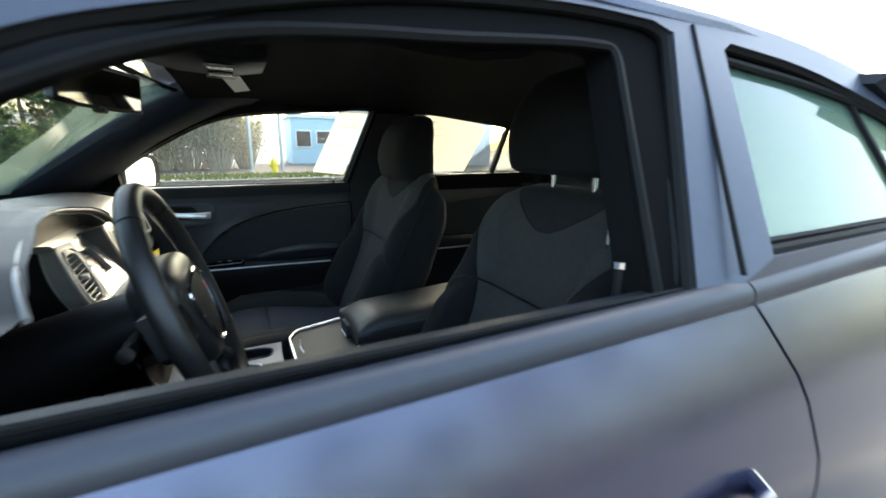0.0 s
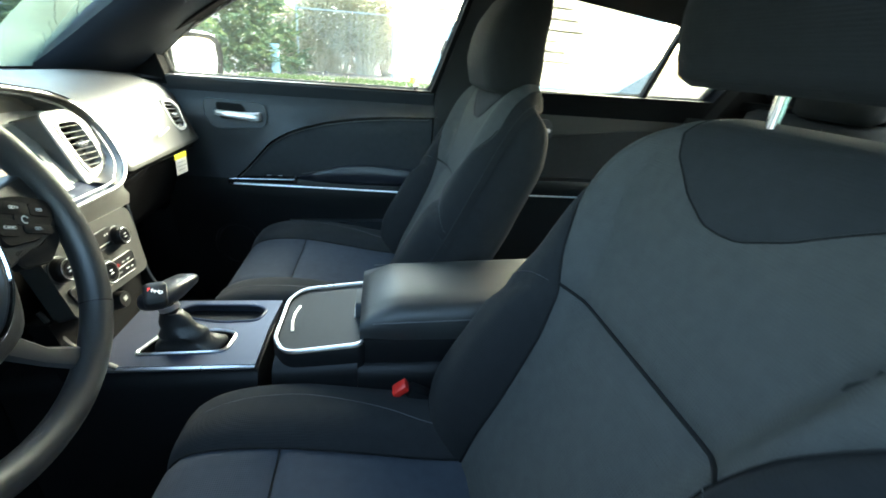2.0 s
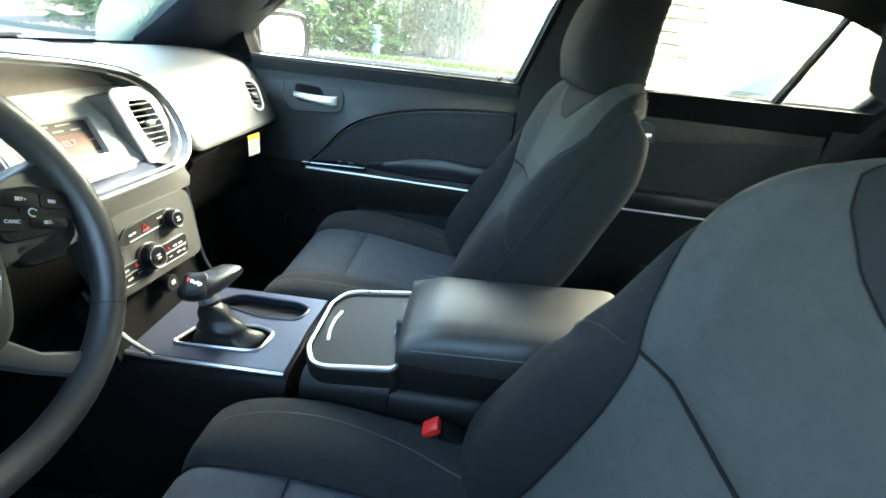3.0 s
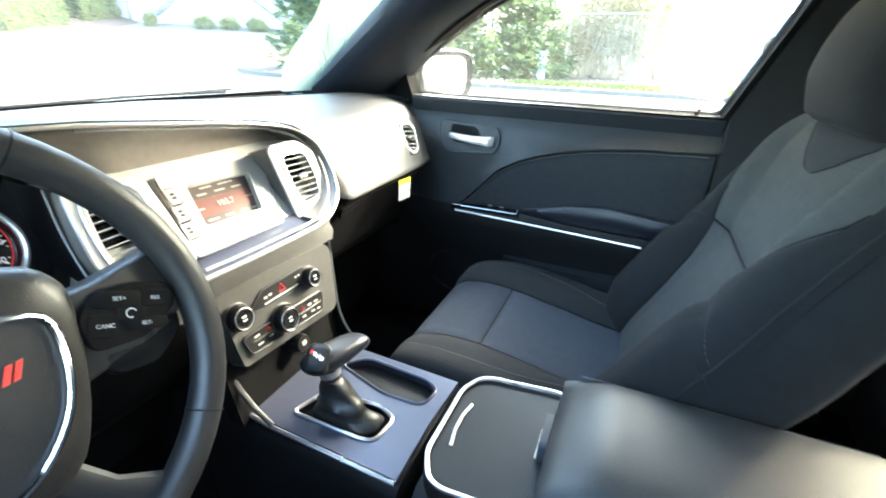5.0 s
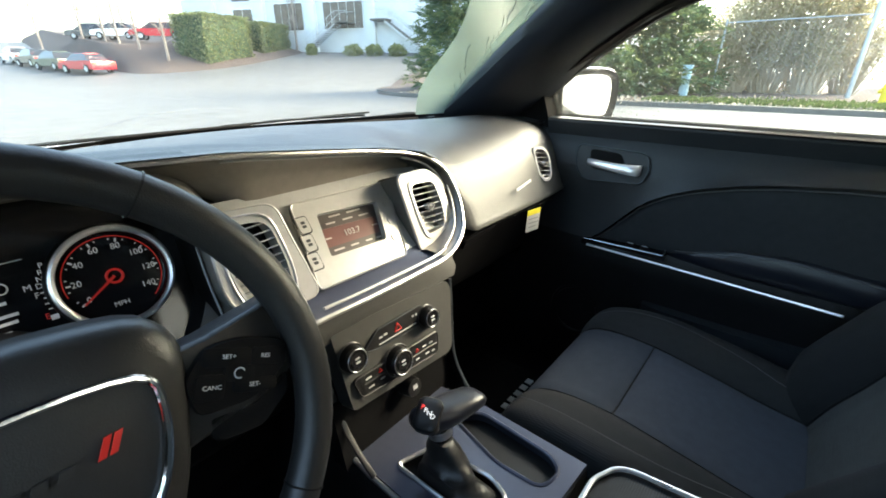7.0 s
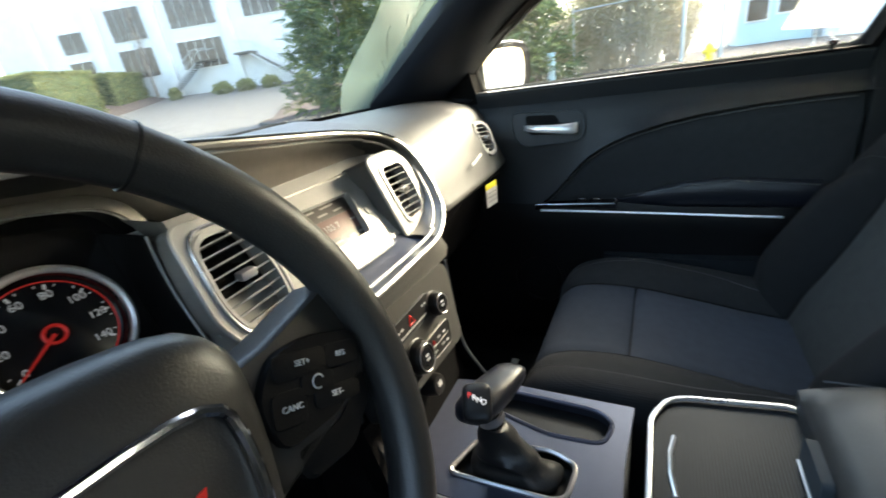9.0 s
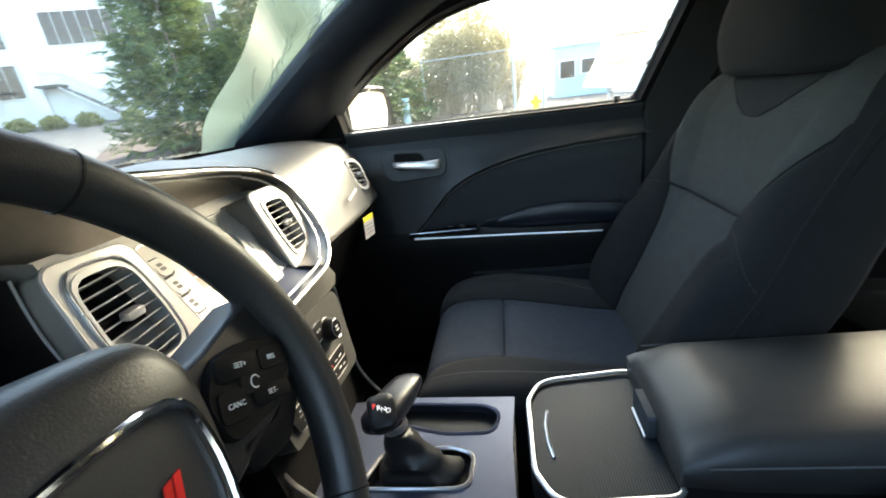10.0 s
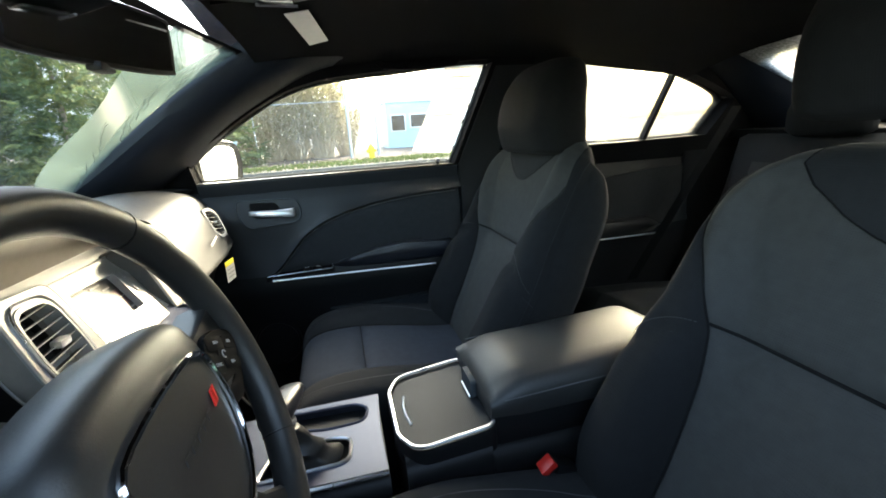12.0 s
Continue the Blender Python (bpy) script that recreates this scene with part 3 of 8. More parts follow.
def front_door(s, glazed):
    name = "passenger_door" if s > 0 else "driver_door"
    d = thing(name, (-0.05, s * 0.8, 0.25), "front car door with black vinyl and cloth trim, window " + ("closed and wet" if glazed else "wound down"), "car door", "front doors")

    def at(x, z, out=0.0):
        return V(x, s * (table(TRIM, z) - out), z)

    back = lambda u, v: V(0, s * 0.03, 0)
    part("upper_trim", sheet(lambda u, v: at(lerp(-0.50, 0.36, u), lerp(arc(lerp(-0.50, 0.36, u)), 1.098 if s > 0 else 1.078, v), 0.016 * (1 - v) ** 5 * min(1, 5 * u)), 36, 26, back), M["vinyl"], d, "black soft vinyl upper trim")
    part("cloth_insert", sheet(lambda u, v: at(lerp(-0.33, 0.345, u), lerp(0.80, arc(lerp(-0.33, 0.345, u)) - 0.006, v), -0.006 + 0.012 * (1 - (2 * v - 1) ** 6) * min(1, 8 * u, 8 * (1 - u))), 24, 12, back), M["door_cloth"], d, "dark cloth door insert")
    part("lower_trim", sheet(lambda u, v: at(lerp(-0.50, 0.36, u), lerp(0.36, 0.80 + 0.04 * max(0, 1 - 6 * u), v)), 24, 14, back), M["plastic"], d, "black moulded lower trim")
    part("seam_piping", tube([at(x / 100, arc(x / 100) - 0.010, 0.005) for x in range(-30, 35, 3)], 0.0016, 6), M["thread"], d, "pale seam")
    # armrest with grip and switch plate
    rest = []
    for i in range(22):
        t = i / 21
        x = lerp(-0.115, 0.30, t)
        top = table([(0, 0.80), (0.08, 0.82), (0.35, 0.852), (0.6, 0.862), (1, 0.85)], t)
        outw = table([(0, 0.0), (0.1, 0.012), (0.4, 0.026), (1, 0.03)], t)
        y = table(TRIM, 0.80) + 0.02
        hump = table([(0, 0.0), (0.32, 0.002), (0.42, 0.02), (0.55, 0.022), (0.8, 0.012), (1, 0.004)], t)
        sec = [(y, 0.785), (y - outw, 0.79), (y - outw - 0.012, 0.80), (y - outw - 0.014, lerp(0.80, top, 0.6)), (y - outw - 0.006, top - 0.004), (y - outw + 0.012, top), (y - 0.3 * outw, top + 0.5 * hump), (y, top - 0.006 + hump)]
        rest.append([V(x, s * a, b) for a, b in sec])
    part("armrest", loft(bmesh.new(), rest), M["arm_pad"], d, "padded black armrest with grey stitching", 50)
    part("stitching", tube([V(lerp(-0.08, 0.29, t / 20), s * (0.6925), table([(0, 0.825), (0.35, 0.847), (0.6, 0.857), (1, 0.845)], t / 20)) for t in range(21)], 0.0012, 4), M["thread"], d)
    sw = part("switch_panel", sheet(lambda u, v: V(lerp(-0.31, -0.10, u), s * lerp(0.72, 0.70, v), lerp(0.806, 0.797, v) + 0.004 * u), 8, 3, lambda u, v: V(0, 0, -0.015)), M["plastic_shine"], d, "glossy black window switch panel")
    part("panel_edge", tube([V(lerp(-0.31, -0.10, u), s * (lerp(0.72, 0.70, v) + (-0.0006 if v else 0)), lerp(0.806, 0.797, v) + 0.004 * u + 0.0012) for u, v in ((0.02, 0), (0.5, 0), (0.97, 0), (0.99, 0.5), (0.97, 1), (0.5, 1), (0.02, 1))], 0.0011, 5), M["satin"], sw, "thin bright edge")
    for x in (-0.185, -0.150):
        part("switch", rbox((x, s * 0.708, 0.807), (0.024, 0.011, 0.010), 0.003), M["plastic_shine"], sw)
        part("switch_mark", rbox((x, s * 0.7065, 0.8125), (0.014, 0.0016, 0.001), 0.0003), M["grey_mark"], sw, "pale switch mark")
    part("chrome_strip", tube([V(x, s * table([(-0.29, 0.695), (0.232, 0.681)], x), table([(-0.29, 0.784), (0.0, 0.781), (0.232, 0.777)], x)) for x in [lerp(-0.292, 0.236, i / 12) for i in range(13)]], 0.0032, 8), M["bright"], d, "thin chrome trim strip")
    # inner handle in its bezel
    part("handle_bezel", plate(round_poly([(-0.367, 1.04), (-0.19, 1.034), (-0.176, 1.0), (-0.185, 0.962), (-0.335, 0.952), (-0.36, 0.985)], 0.02), lambda a, b: at(a, b, 0.006), (0, s * 0.012, 0)), M["vinyl"], d, "dark handle surround", 30)
    part("bezel_rim", tube([at(a, b, 0.0065) for a, b in round_poly([(-0.367, 1.04), (-0.19, 1.034), (-0.176, 1.0), (-0.185, 0.962), (-0.335, 0.952), (-0.36, 0.985)], 0.02)], 0.0018, 5, True), M["plastic_grey"], d)
    part("handle_cup", plate(round_poly([(-0.33, 1.031), (-0.25, 1.027), (-0.228, 0.985), (-0.318, 0.982)], 0.012), lambda a, b: at(a, b, 0.0078), (0, s * 0.01, 0)), M["low_plastic"], d, "black handle recess")
    grip = []
    for x, zc, o, hh, th in ((-0.33, 1.002, 0.010, 0.005, 0.003), (-0.322, 1.0015, 0.017, 0.007, 0.005), (-0.29, 0.999, 0.023, 0.0085, 0.006), (-0.25, 0.9965, 0.025, 0.0095, 0.0065), (-0.215, 0.995, 0.024, 0.0115, 0.0065), (-0.2, 0.995, 0.02, 0.0125, 0.006), (-0.195, 0.995, 0.012, 0.0115, 0.004)):
        grip.append([at(x, zc + hh * b, o + th * a) for a, b in ((1, 0.7), (0.6, 1), (-0.6, 1), (-1, 0.7), (-1, -0.7), (-0.6, -1), (0.6, -1), (1, -0.7))])
    part("door_handle", loft(bmesh.new(), grip), M["bright"], d, "brushed silver pull handle", 50)
    # map pocket and speaker
    part("map_pocket", sheet(lambda u, v: V(lerp(-0.13, 0.30, u), s * (0.70 - 0.02 * math.sin(math.pi * min(1, max(0, u))) ** 0.5), lerp(0.50, 0.66, v) + 0.01 * u), 14, 6, lambda u, v: V(0, s * 0.03, 0)), M["vinyl"], d, "moulded map pocket")
    part("speaker_grille", tube([V(-0.31 + 0.07 * math.cos(a), s * 0.722, 0.56 + 0.075 * math.sin(a)) for a in (2 * math.pi * k / 28 for k in range(28))], 0.006, 6, True), M["plastic"], d)
    # sill top, belt moulding, lock pin
    if s > 0:
        part("sill_pad", sheet(lambda u, v: V(lerp(-0.463, 0.345, u), table([(0, 0.752), (0.4, 0.7435), (0.75, 0.7385), (0.9, 0.744), (1, 0.772)], v), table([(0, 1.055), (0.4, 1.078), (0.75, 1.0945), (0.9, 1.0995), (1, 1.1005)], v)), 12, 14, lambda u, v: V(0, 0.004, -0.006)), M["vinyl"], d, "soft vinyl roll under the window")
        part("sill_cap", sheet(lambda u, v: V(lerp(-0.50, 0.40, u), s * (lerp(0.805, 0.815, v) + (0.03 if s < 0 else 0)), 1.097 + 0.004 * u - 0.004 * v), 10, 3, lambda u, v: V(0, 0, -0.03)), M["vinyl"], d, "black vinyl sill top")
    part("glass_seal", tube([V(lerp(-0.5, 0.4, i / 8), s * (0.818 if s > 0 else 0.793), 1.097 if s > 0 else 1.082) for i in range(9)], 0.006 if s > 0 else 0.004, 6), M["rubber"], d)
    part("belt_moulding", sheet(lambda u, v: belt(lerp(-0.62, shut(1.09), u), v, s), 18, 12, lambda u, v: V(0, -s * 0.006, -0.008)), M["moulding"], d, "satin blue-grey belt moulding")
    part("outer_skin", outer_panel(-0.66, lambda z: shut(z) - 0.003, s), M["paint"], d, "dark blue metallic outer door skin")
    part("lock_pin", tube([V(0.284 if s > 0 else 0.305, s * (0.762 if s > 0 else 0.757), 1.05), V(0.284 if s > 0 else 0.305, s * (0.762 if s > 0 else 0.757), 1.11)], 0.0055, 8), M["plastic"], d)
    part("pin_cap", tube([V(0.284 if s > 0 else 0.305, s * (0.762 if s > 0 else 0.757), 1.11), V(0.284 if s > 0 else 0.305, s * (0.762 if s > 0 else 0.757), 1.118)], 0.0085, 8), M["chrome"], d)
    handle = part("outer_handle", tube([V(x, s * (table(OUT, 0.885) + o), 0.885 + 0.05 * (x - 0.36)) for x, o in ((0.235, -0.002), (0.25, 0.022), (0.315, 0.03), (0.375, 0.024), (0.39, -0.002))], 0.011, 10, flat=1.2), M["paint"], d, "body-colour outer pull handle")
    if glazed:
        g = part("window_glass", plate([(0.0 + (x - 0.0) * 1.03, 1.24 + (z - 1.24) * 1.12) for x, z in FRONT_WIN], lambda a, b: V(a, gy(b, s, -0.002), b), (0, s * 0.004, 0)), M["glass_wet"], d, "rain-wet clear side window")
        g.visible_shadow = False
    return d


def rear_door(s):
    d = thing("rear_door", (0.9, s * 0.8, 0.25), "rear car door with black trim panel and " + ("closed" if s > 0 else "misted") + " window", "car door", "rear doors")
    back = lambda u, v: V(0, s * 0.03, 0)

    def at(x, z, out=0.0):
        return V(x, s * (min(table(TRIM, z - 0.03) + 0.035, 0.77 - 0.62 * max(0.0, z - 1.09)) - out), z)

    part("trim_panel", sheet(lambda u, v: at(lerp(0.42, 1.30, u), lerp(0.38, 1.13, v)), 20, 24, lambda u, v: V(0, s * 0.01, 0)), M["plastic"], d, "black moulded trim panel")
    part("cloth_insert", sheet(lambda u, v: at(lerp(0.47, 1.31, u), lerp(0.80, 0.93 + 0.095 * math.sin(1.5 * u), v), 0.006 * min(1, 8 * u, 8 * (1 - u))), 24, 8, back), M["cloth_dark"], d)
    part("armrest", loft(bmesh.new(), [[V(x, s * a, z) for a, z in ((0.77, 0.77), (0.72 + o, 0.775), (0.705 + o, 0.80), (0.712 + o, 0.83 - o), (0.77, 0.84 - o))] for x, o in ((0.55, 0.05), (0.62, 0.01), (0.8, 0.0), (1.1, 0.0), (1.18, 0.03))]), M["plastic"], d, "black padded armrest", 50)
    part("chrome_strip", tube([V(lerp(0.60, 1.16, i / 8), s * 0.698, 0.777 - 0.003 * i / 8) for i in range(9)], 0.0032, 6), M["bright"], d)
    part("handle_bezel", plate(round_poly([(0.60, 1.04), (0.77, 1.035), (0.78, 0.97), (0.62, 0.965)], 0.02), lambda a, b: at(a, b, 0.008), (0, s * 0.012, 0)), M["vinyl"], d)
    part("door_handle", tube([at(x, 1.0, o) for x, o in ((0.66, 0.012), (0.68, 0.022), (0.74, 0.022), (0.76, 0.012))], 0.008, 8), M["satin"], d)
    part("belt_moulding", sheet(lambda u, v: belt(lerp(shut(1.09) + 0.004, 1.36, u), v, s) + V(0, 0, 0.022 * u), 14, 12, lambda u, v: V(0, -s * 0.006, -0.008)), M["moulding"], d)
    part("outer_skin", outer_panel(lambda z: shut(z) + 0.004, 1.355, s), M["paint"], d)
    part("outer_handle", tube([V(x, s * (table(OUT, 0.9) + o), 0.9) for x, o in ((1.12, 0.004), (1.14, 0.03), (1.22, 0.042), (1.29, 0.03), (1.305, 0.004))], 0.014, 10), M["paint"], d)
    bar = [(1.082, 1.128), (1.098, 1.128), (1.094, 1.345), (1.080, 1.347)]
    part("divider_bar", plate(bar, lambda a, b: V(a, gy(b, s, -0.012), b), (0, s * 0.024, 0)), M["rubber"], d)
    g = part("window_glass", plate([(0.92 + (x - 0.92) * 1.03, 1.26 + (z - 1.26) * 1.1) for x, z in REAR_WIN], lambda a, b: V(a, gy(b, s, -0.002), b), (0, s * 0.004, 0)), M["glass_wet"] if s > 0 else M["mist"], d, "wet rear side window" if s > 0 else "misted rear side window, tree reflection put into its green film")
    g.visible_shadow = False
    return d


front_door(1, True)
front_door(-1, False)
rear_door(1)
rear_door(-1)


# ---- dashboard ----
def stack(a, b, out=0.0):
    """A place on the sloping radio face."""
    z = 0.952 + (b - 0.942) * 0.92
    return V(-0.351 - (z - 0.952) * 0.806 + out, a, z + 0.8 * out)


def pod(a, b, out=0.0):
    """A place on the steeper face of the two vent pods."""
    return V(-0.380 + (1.055 - b) * 0.32 + out, a, b + 0.3 * out)


def low_face(a, b, out=0.0):
    """A place on the nearly upright climate panel."""
    return V(-0.292 + (0.87 - b) * 0.2 + out, a, b + 0.2 * out)


def lip_x(y, z):
    """How far back the satin lip round the stack lies."""
    return -0.335 + (1.03 - z) * 0.6 - 0.15 * y


dash = thing("dashboard", (-0.6, 0, 0.6), "grey soft-touch dashboard with satin centre stack", "dashboard")


SWEEP = [(-0.64, 1.10), (-0.56, 1.128), (-0.42, 1.147), (-0.30, 1.150), (-0.17, 1.141), (-0.062, 1.128), (0.047, 1.114), (0.133, 1.098), (0.182, 1.081), (0.209, 1.056), (0.214, 1.022), (0.205, 0.992), (0.186, 0.968), (0.15, 0.952), (0.105, 0.946), (0.031, 0.950), (-0.064, 0.957), (-0.128, 0.963), (-0.19, 0.968)]


def dash_profile(y):
    """Section of the dash from the windscreen over the crest down to the knee edge, at y."""
    c = max(0.0, min(1.0, (y - 0.17) / 0.12))
    c = c * c * (3 - 2 * c)          # 0 centre and driver, 1 passenger
    e = max(0.0, (abs(y) - 0.45) / 0.3)
    base = -1.0 + 0.5 * 0.62 * (y / 0.62) ** 2
    zu = table(SWEEP[:9], max(-0.64, min(0.182, y)))
    xu = lip_x(max(-0.6, min(0.19, y)), zu)
    centre = [(base, 1.08), (base + 0.1, 1.098), (-0.66, 1.118), (-0.56, max(1.122, min(1.128, zu + 0.008))), (xu - 0.07, zu + 0.006), (xu - 0.03, zu + 0.007), (xu - 0.010, zu + 0.005), (xu - 0.004, zu), (-0.54, zu - 0.05), (-0.53, 0.98), (-0.47, 0.9), (-0.42, 0.80), (-0.44, 0.72), (-0.55, 0.68)]
    side = [(base, 1.08), (base + 0.1, 1.096), (-0.62, 1.108), (-0.53, 1.104), (-0.465, 1.086), (-0.43, 1.06), (-0.41, 1.03), (-0.392, 0.99), (-0.372, 0.945), (-0.366, 0.925), (-0.40, 0.895), (-0.44, 0.82), (-0.47, 0.74), (-0.55, 0.68)]
    out = []
    for (ax, az), (bx, bz) in zip(centre, side):
        x, z = lerp(ax, bx, c), lerp(az, bz, c)
        if x > -0.56:
            x -= 0.03 * e * e
        out.append(V(max(x, base), y, z - 0.012 * e * e))
    return out


ys = [lerp(-0.77, 0.77, i / 128) for i in range(129)]
rows = [curve(dash_profile(y), 3) for y in ys]
n_top = 16
# Top and face differ only by the light put into their greys.
part("dash_top", loft(bmesh.new(), [r[:n_top + 1] for r in rows], False, False), M["dash_top"], dash, "grained dash top, shade put into its grey", 60)
# Footwell shade is put into the black of this lower dash.
part("glove_box", loft(bmesh.new(), [r[27:] for r in rows], False, False), M["low_plastic"], dash, "glove box and lower dash, under-dash shade put into the black", 60)
split = sum(1 for y in ys if y < -0.20)
part("dash_face", loft(bmesh.new(), [r[n_top:28] for r in rows[split - 1:]], False, False), M["dash"], dash, "grained dash face, light put into its grey", 60)
part("driver_dash_face", loft(bmesh.new(), [r[n_top:28] for r in rows[:split]], False, False), M["vinyl"], dash, "black dash face round the cluster", 60)
bm = loft(bmesh.new(), [[V(-0.62, y, 0.68), V(-0.62, y, 0.40), V(-0.95, y, 0.40), V(-0.95, y, 0.68)] for y in (-0.75, 0.75)])
part("bulkhead", bm, M["carpet"], dash)
part("firewall", rbox((-0.98, 0, 0.68), (0.04, 1.5, 0.8), 0.0), M["carpet"], dash)
for s in (1, -1):
    part("kick_panel", rbox((-0.73, s * 0.77, 0.67), (0.52, 0.03, 0.80), 0.0), M["plastic"], dash)

# satin line that sweeps over the stack and round its passenger end
sweep_pts = curve([V(lip_x(y, z), y, z) for y, z in SWEEP], 6)
part("sweep_trim", tube(sweep_pts, 0.0034, 8), M["satin_lip"], dash, "satin silver sweep trim")
part("sweep_inner_trim", tube([p + V(-0.012, -0.010 if p.y > 0.13 else 0, -0.007 if p.z > 1.03 else 0.005) for p in sweep_pts[24:-6]], 0.0022, 6), M["bezel"], dash)


def rim_row(p):
    """One rib of the padded edge between the lip and the passenger's dash face."""
    steps = ((0.0, 0.0, 0.0), (0.004, 0.007, 0.003), (0.016, 0.016, 0.004), (0.045, 0.024, 0.0), (0.09, 0.028, -0.01))
    up = max(0.0, min(1.0, (p.z - 0.99) / 0.05))
    return [p + V(-back, side, lift * up) for back, side, lift in steps]


part("stack_rim", loft(bmesh.new(), [rim_row(p) for p in sweep_pts[46:82]], False, False), M["dash_mid"], dash, "grained edge round the stack", 60)
part("lip_gap", tube([p + V(-0.006, 0.006, 0.003) for p in sweep_pts[36:78]], 0.0012, 5), M["rubber"], dash, "dark joint beside the lip")
# concave brown-grey band above the radio, running down beside the passenger's vent
band_rows = []
for p in sweep_pts[6:84]:
    top = max(0.0, min(1.0, (p.z - 1.0) / 0.07))
    inner_y = p.y * 0.93 if p.z > 1.06 else p.y - 0.026
    inner_z = lerp(max(0.95, p.z), 1.066, top)
    q = V(-0.351 - (inner_z - 0.952) * 0.806, inner_y, inner_z).lerp(V(-0.474, p.y * 0.97, 1.120), max(0.0, min(1.0, (-0.13 - p.y) / 0.08)))
    band_rows.append([p + V(-0.003, 0, -0.003 * top), p.lerp(q, 0.3) + V(-0.022, 0, 0.004), p.lerp(q, 0.62) + V(-0.022, 0, 0.0), q + V(-0.004, 0, 0.0), q + V(-0.03, 0, -0.02)])
# The hollow's shade is put into the band's darker tone.
part("recess_band", loft(bmesh.new(), band_rows, False, False), M["band"], dash, "brown-grey satin recess band, shade put into its colour", 60)
# radio back plate and the two vent pods before it
VENT_R = round_poly([(0.106, 1.060), (0.171, 1.057), (0.181, 1.005), (0.177, 0.966), (0.121, 0.960), (0.112, 1.0)], 0.016)
VENT_L = round_poly([(-0.190, 1.067), (-0.131, 1.064), (-0.121, 1.005), (-0.124, 0.964), (-0.182, 0.966), (-0.193, 1.0)], 0.02)
POD_R = round_poly([(0.090, 1.070), (0.160, 1.069), (0.190, 1.045), (0.194, 0.985), (0.182, 0.952), (0.104, 0.945)], 0.014)
POD_L = round_poly([(-0.202, 1.080), (-0.118, 1.076), (-0.092, 0.952), (-0.188, 0.953), (-0.205, 0.99)], 0.016)


def shrunk(loop, k):
    ca, cb = sum(p[0] for p in loop) / len(loop), sum(p[1] for p in loop) / len(loop)
    return [(lerp(ca, a, k), lerp(cb, b, k)) for a, b in loop]


part("stack_plate", plate([(-0.20, 1.072), (0.10, 1.068), (0.19, 1.060), (0.195, 0.945), (-0.20, 0.945)], lambda a, b: V(-0.351 - (b - 0.952) * 0.806 - 0.006, a, b), (-0.04, 0, -0.02), ([(-0.053, 1.038), (0.075, 1.033), (0.055, 0.970), (-0.066, 0.974)],)), M["bezel"], dash, "satin graphite stack plate")
for outline, hole in ((POD_R, VENT_R), (POD_L, VENT_L)):
    # The left pod takes the lit tone of the brown-grey trim.
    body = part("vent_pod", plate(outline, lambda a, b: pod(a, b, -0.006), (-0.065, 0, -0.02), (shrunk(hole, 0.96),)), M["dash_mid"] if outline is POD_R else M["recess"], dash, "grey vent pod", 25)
    part("pod_face", plate(outline, lambda a, b: pod(a, b, -0.001), (-0.0045, 0, -0.0013), (shrunk(hole, 0.96),)), M["bezel"], body, "satin grey pod face", 25)
    part("pod_edge", tube([pod(a, b, -0.003) for a, b in outline], 0.0026, 6, True), M["bezel"], body)
lip_low = [p for p in sweep_pts[80:] if p.z < 0.972]
part("stack_shelf", loft(bmesh.new(), [[p + V(-0.002, 0, 0.001), p.lerp(V(-0.344, p.y, 0.949), 0.5) + V(0, 0, -0.006), V(-0.347, p.y, 0.948), V(-0.36, p.y, 0.955)] for p in lip_low], False, False), M["console"], dash, "blue-grey shelf under the radio", 60)
part("lip_skirt", loft(bmesh.new(), [[p + V(0, 0, -0.002), p + V(-0.002, 0, -0.014), low_face(p.y, 0.922, 0.001) + V(0, 0, 0.004 * min(0, p.z - 0.96)), low_face(p.y, 0.905, -0.006)] for p in lip_low if p.y < 0.165], False, False), M["dash_mid"], dash, "grey skirt under the lip", 60)

dim_red = mat("dim_red_display", (0.09, 0.022, 0.018), 0.3, 0, 40, 0.1, spec=1.0)
radio = thing("radio", (-0.42, 0.01, 0.95), "car radio with small colour screen in a pale satin bezel", "radio")
part("bezel", plate(round_poly([(-0.074, 1.050), (0.104, 1.048), (0.070, 0.941), (-0.092, 0.943)], 0.008), lambda a, b: stack(a, b, 0.0020), (-0.03, 0, -0.02), (round_poly([(-0.043, 1.03), (0.067, 1.025), (0.049, 0.971), (-0.053, 0.975)], 0.004),)), M["bezel"], radio, "pale satin bezel", 25)
part("screen", plate([(-0.05, 1.035), (0.072, 1.03), (0.055, 0.966), (-0.058, 0.97)], lambda a, b: stack(a, b, -0.0070), (-0.01, 0, -0.006)), M["screen"], radio, "small lit colour display")
SU = V(-0.806, -0.12, 1).normalized()
SR = V(0.02, 1, -0.04)
sm = lambda a, b, out=-0.0045: frame_of(stack(a, b, out), SR, SU)
lettering("103.7", 0.0135, sm(0.004, 0.998), M["screen_text"], radio)
bm = plate([(-0.044, 1.012), (0.058, 1.008), (0.052, 0.985), (-0.05, 0.988)], lambda a, b: stack(a, b, -0.0064), (-0.0006, 0, 0))
part("band", bm, dim_red, radio, "dim red band on the display")
for y, z, w in ((-0.02, 1.024, 0.02), (0.012, 1.023, 0.026), (-0.03, 1.016, 0.016), (0.0, 1.0155, 0.018), (0.03, 1.014, 0.018), (-0.038, 0.981, 0.018), (-0.008, 0.98, 0.014), (0.02, 0.979, 0.012), (0.04, 0.978, 0.01), (-0.042, 0.998, 0.01), (0.045, 0.996, 0.01)):
    part("screen_text_bar", plate([(y, z), (y + w, z - 0.0004), (y + w, z + 0.0016), (y, z + 0.002)], lambda a, b: stack(a, b, -0.0062), (-0.0006, 0, 0)), M["screen_text"], radio)
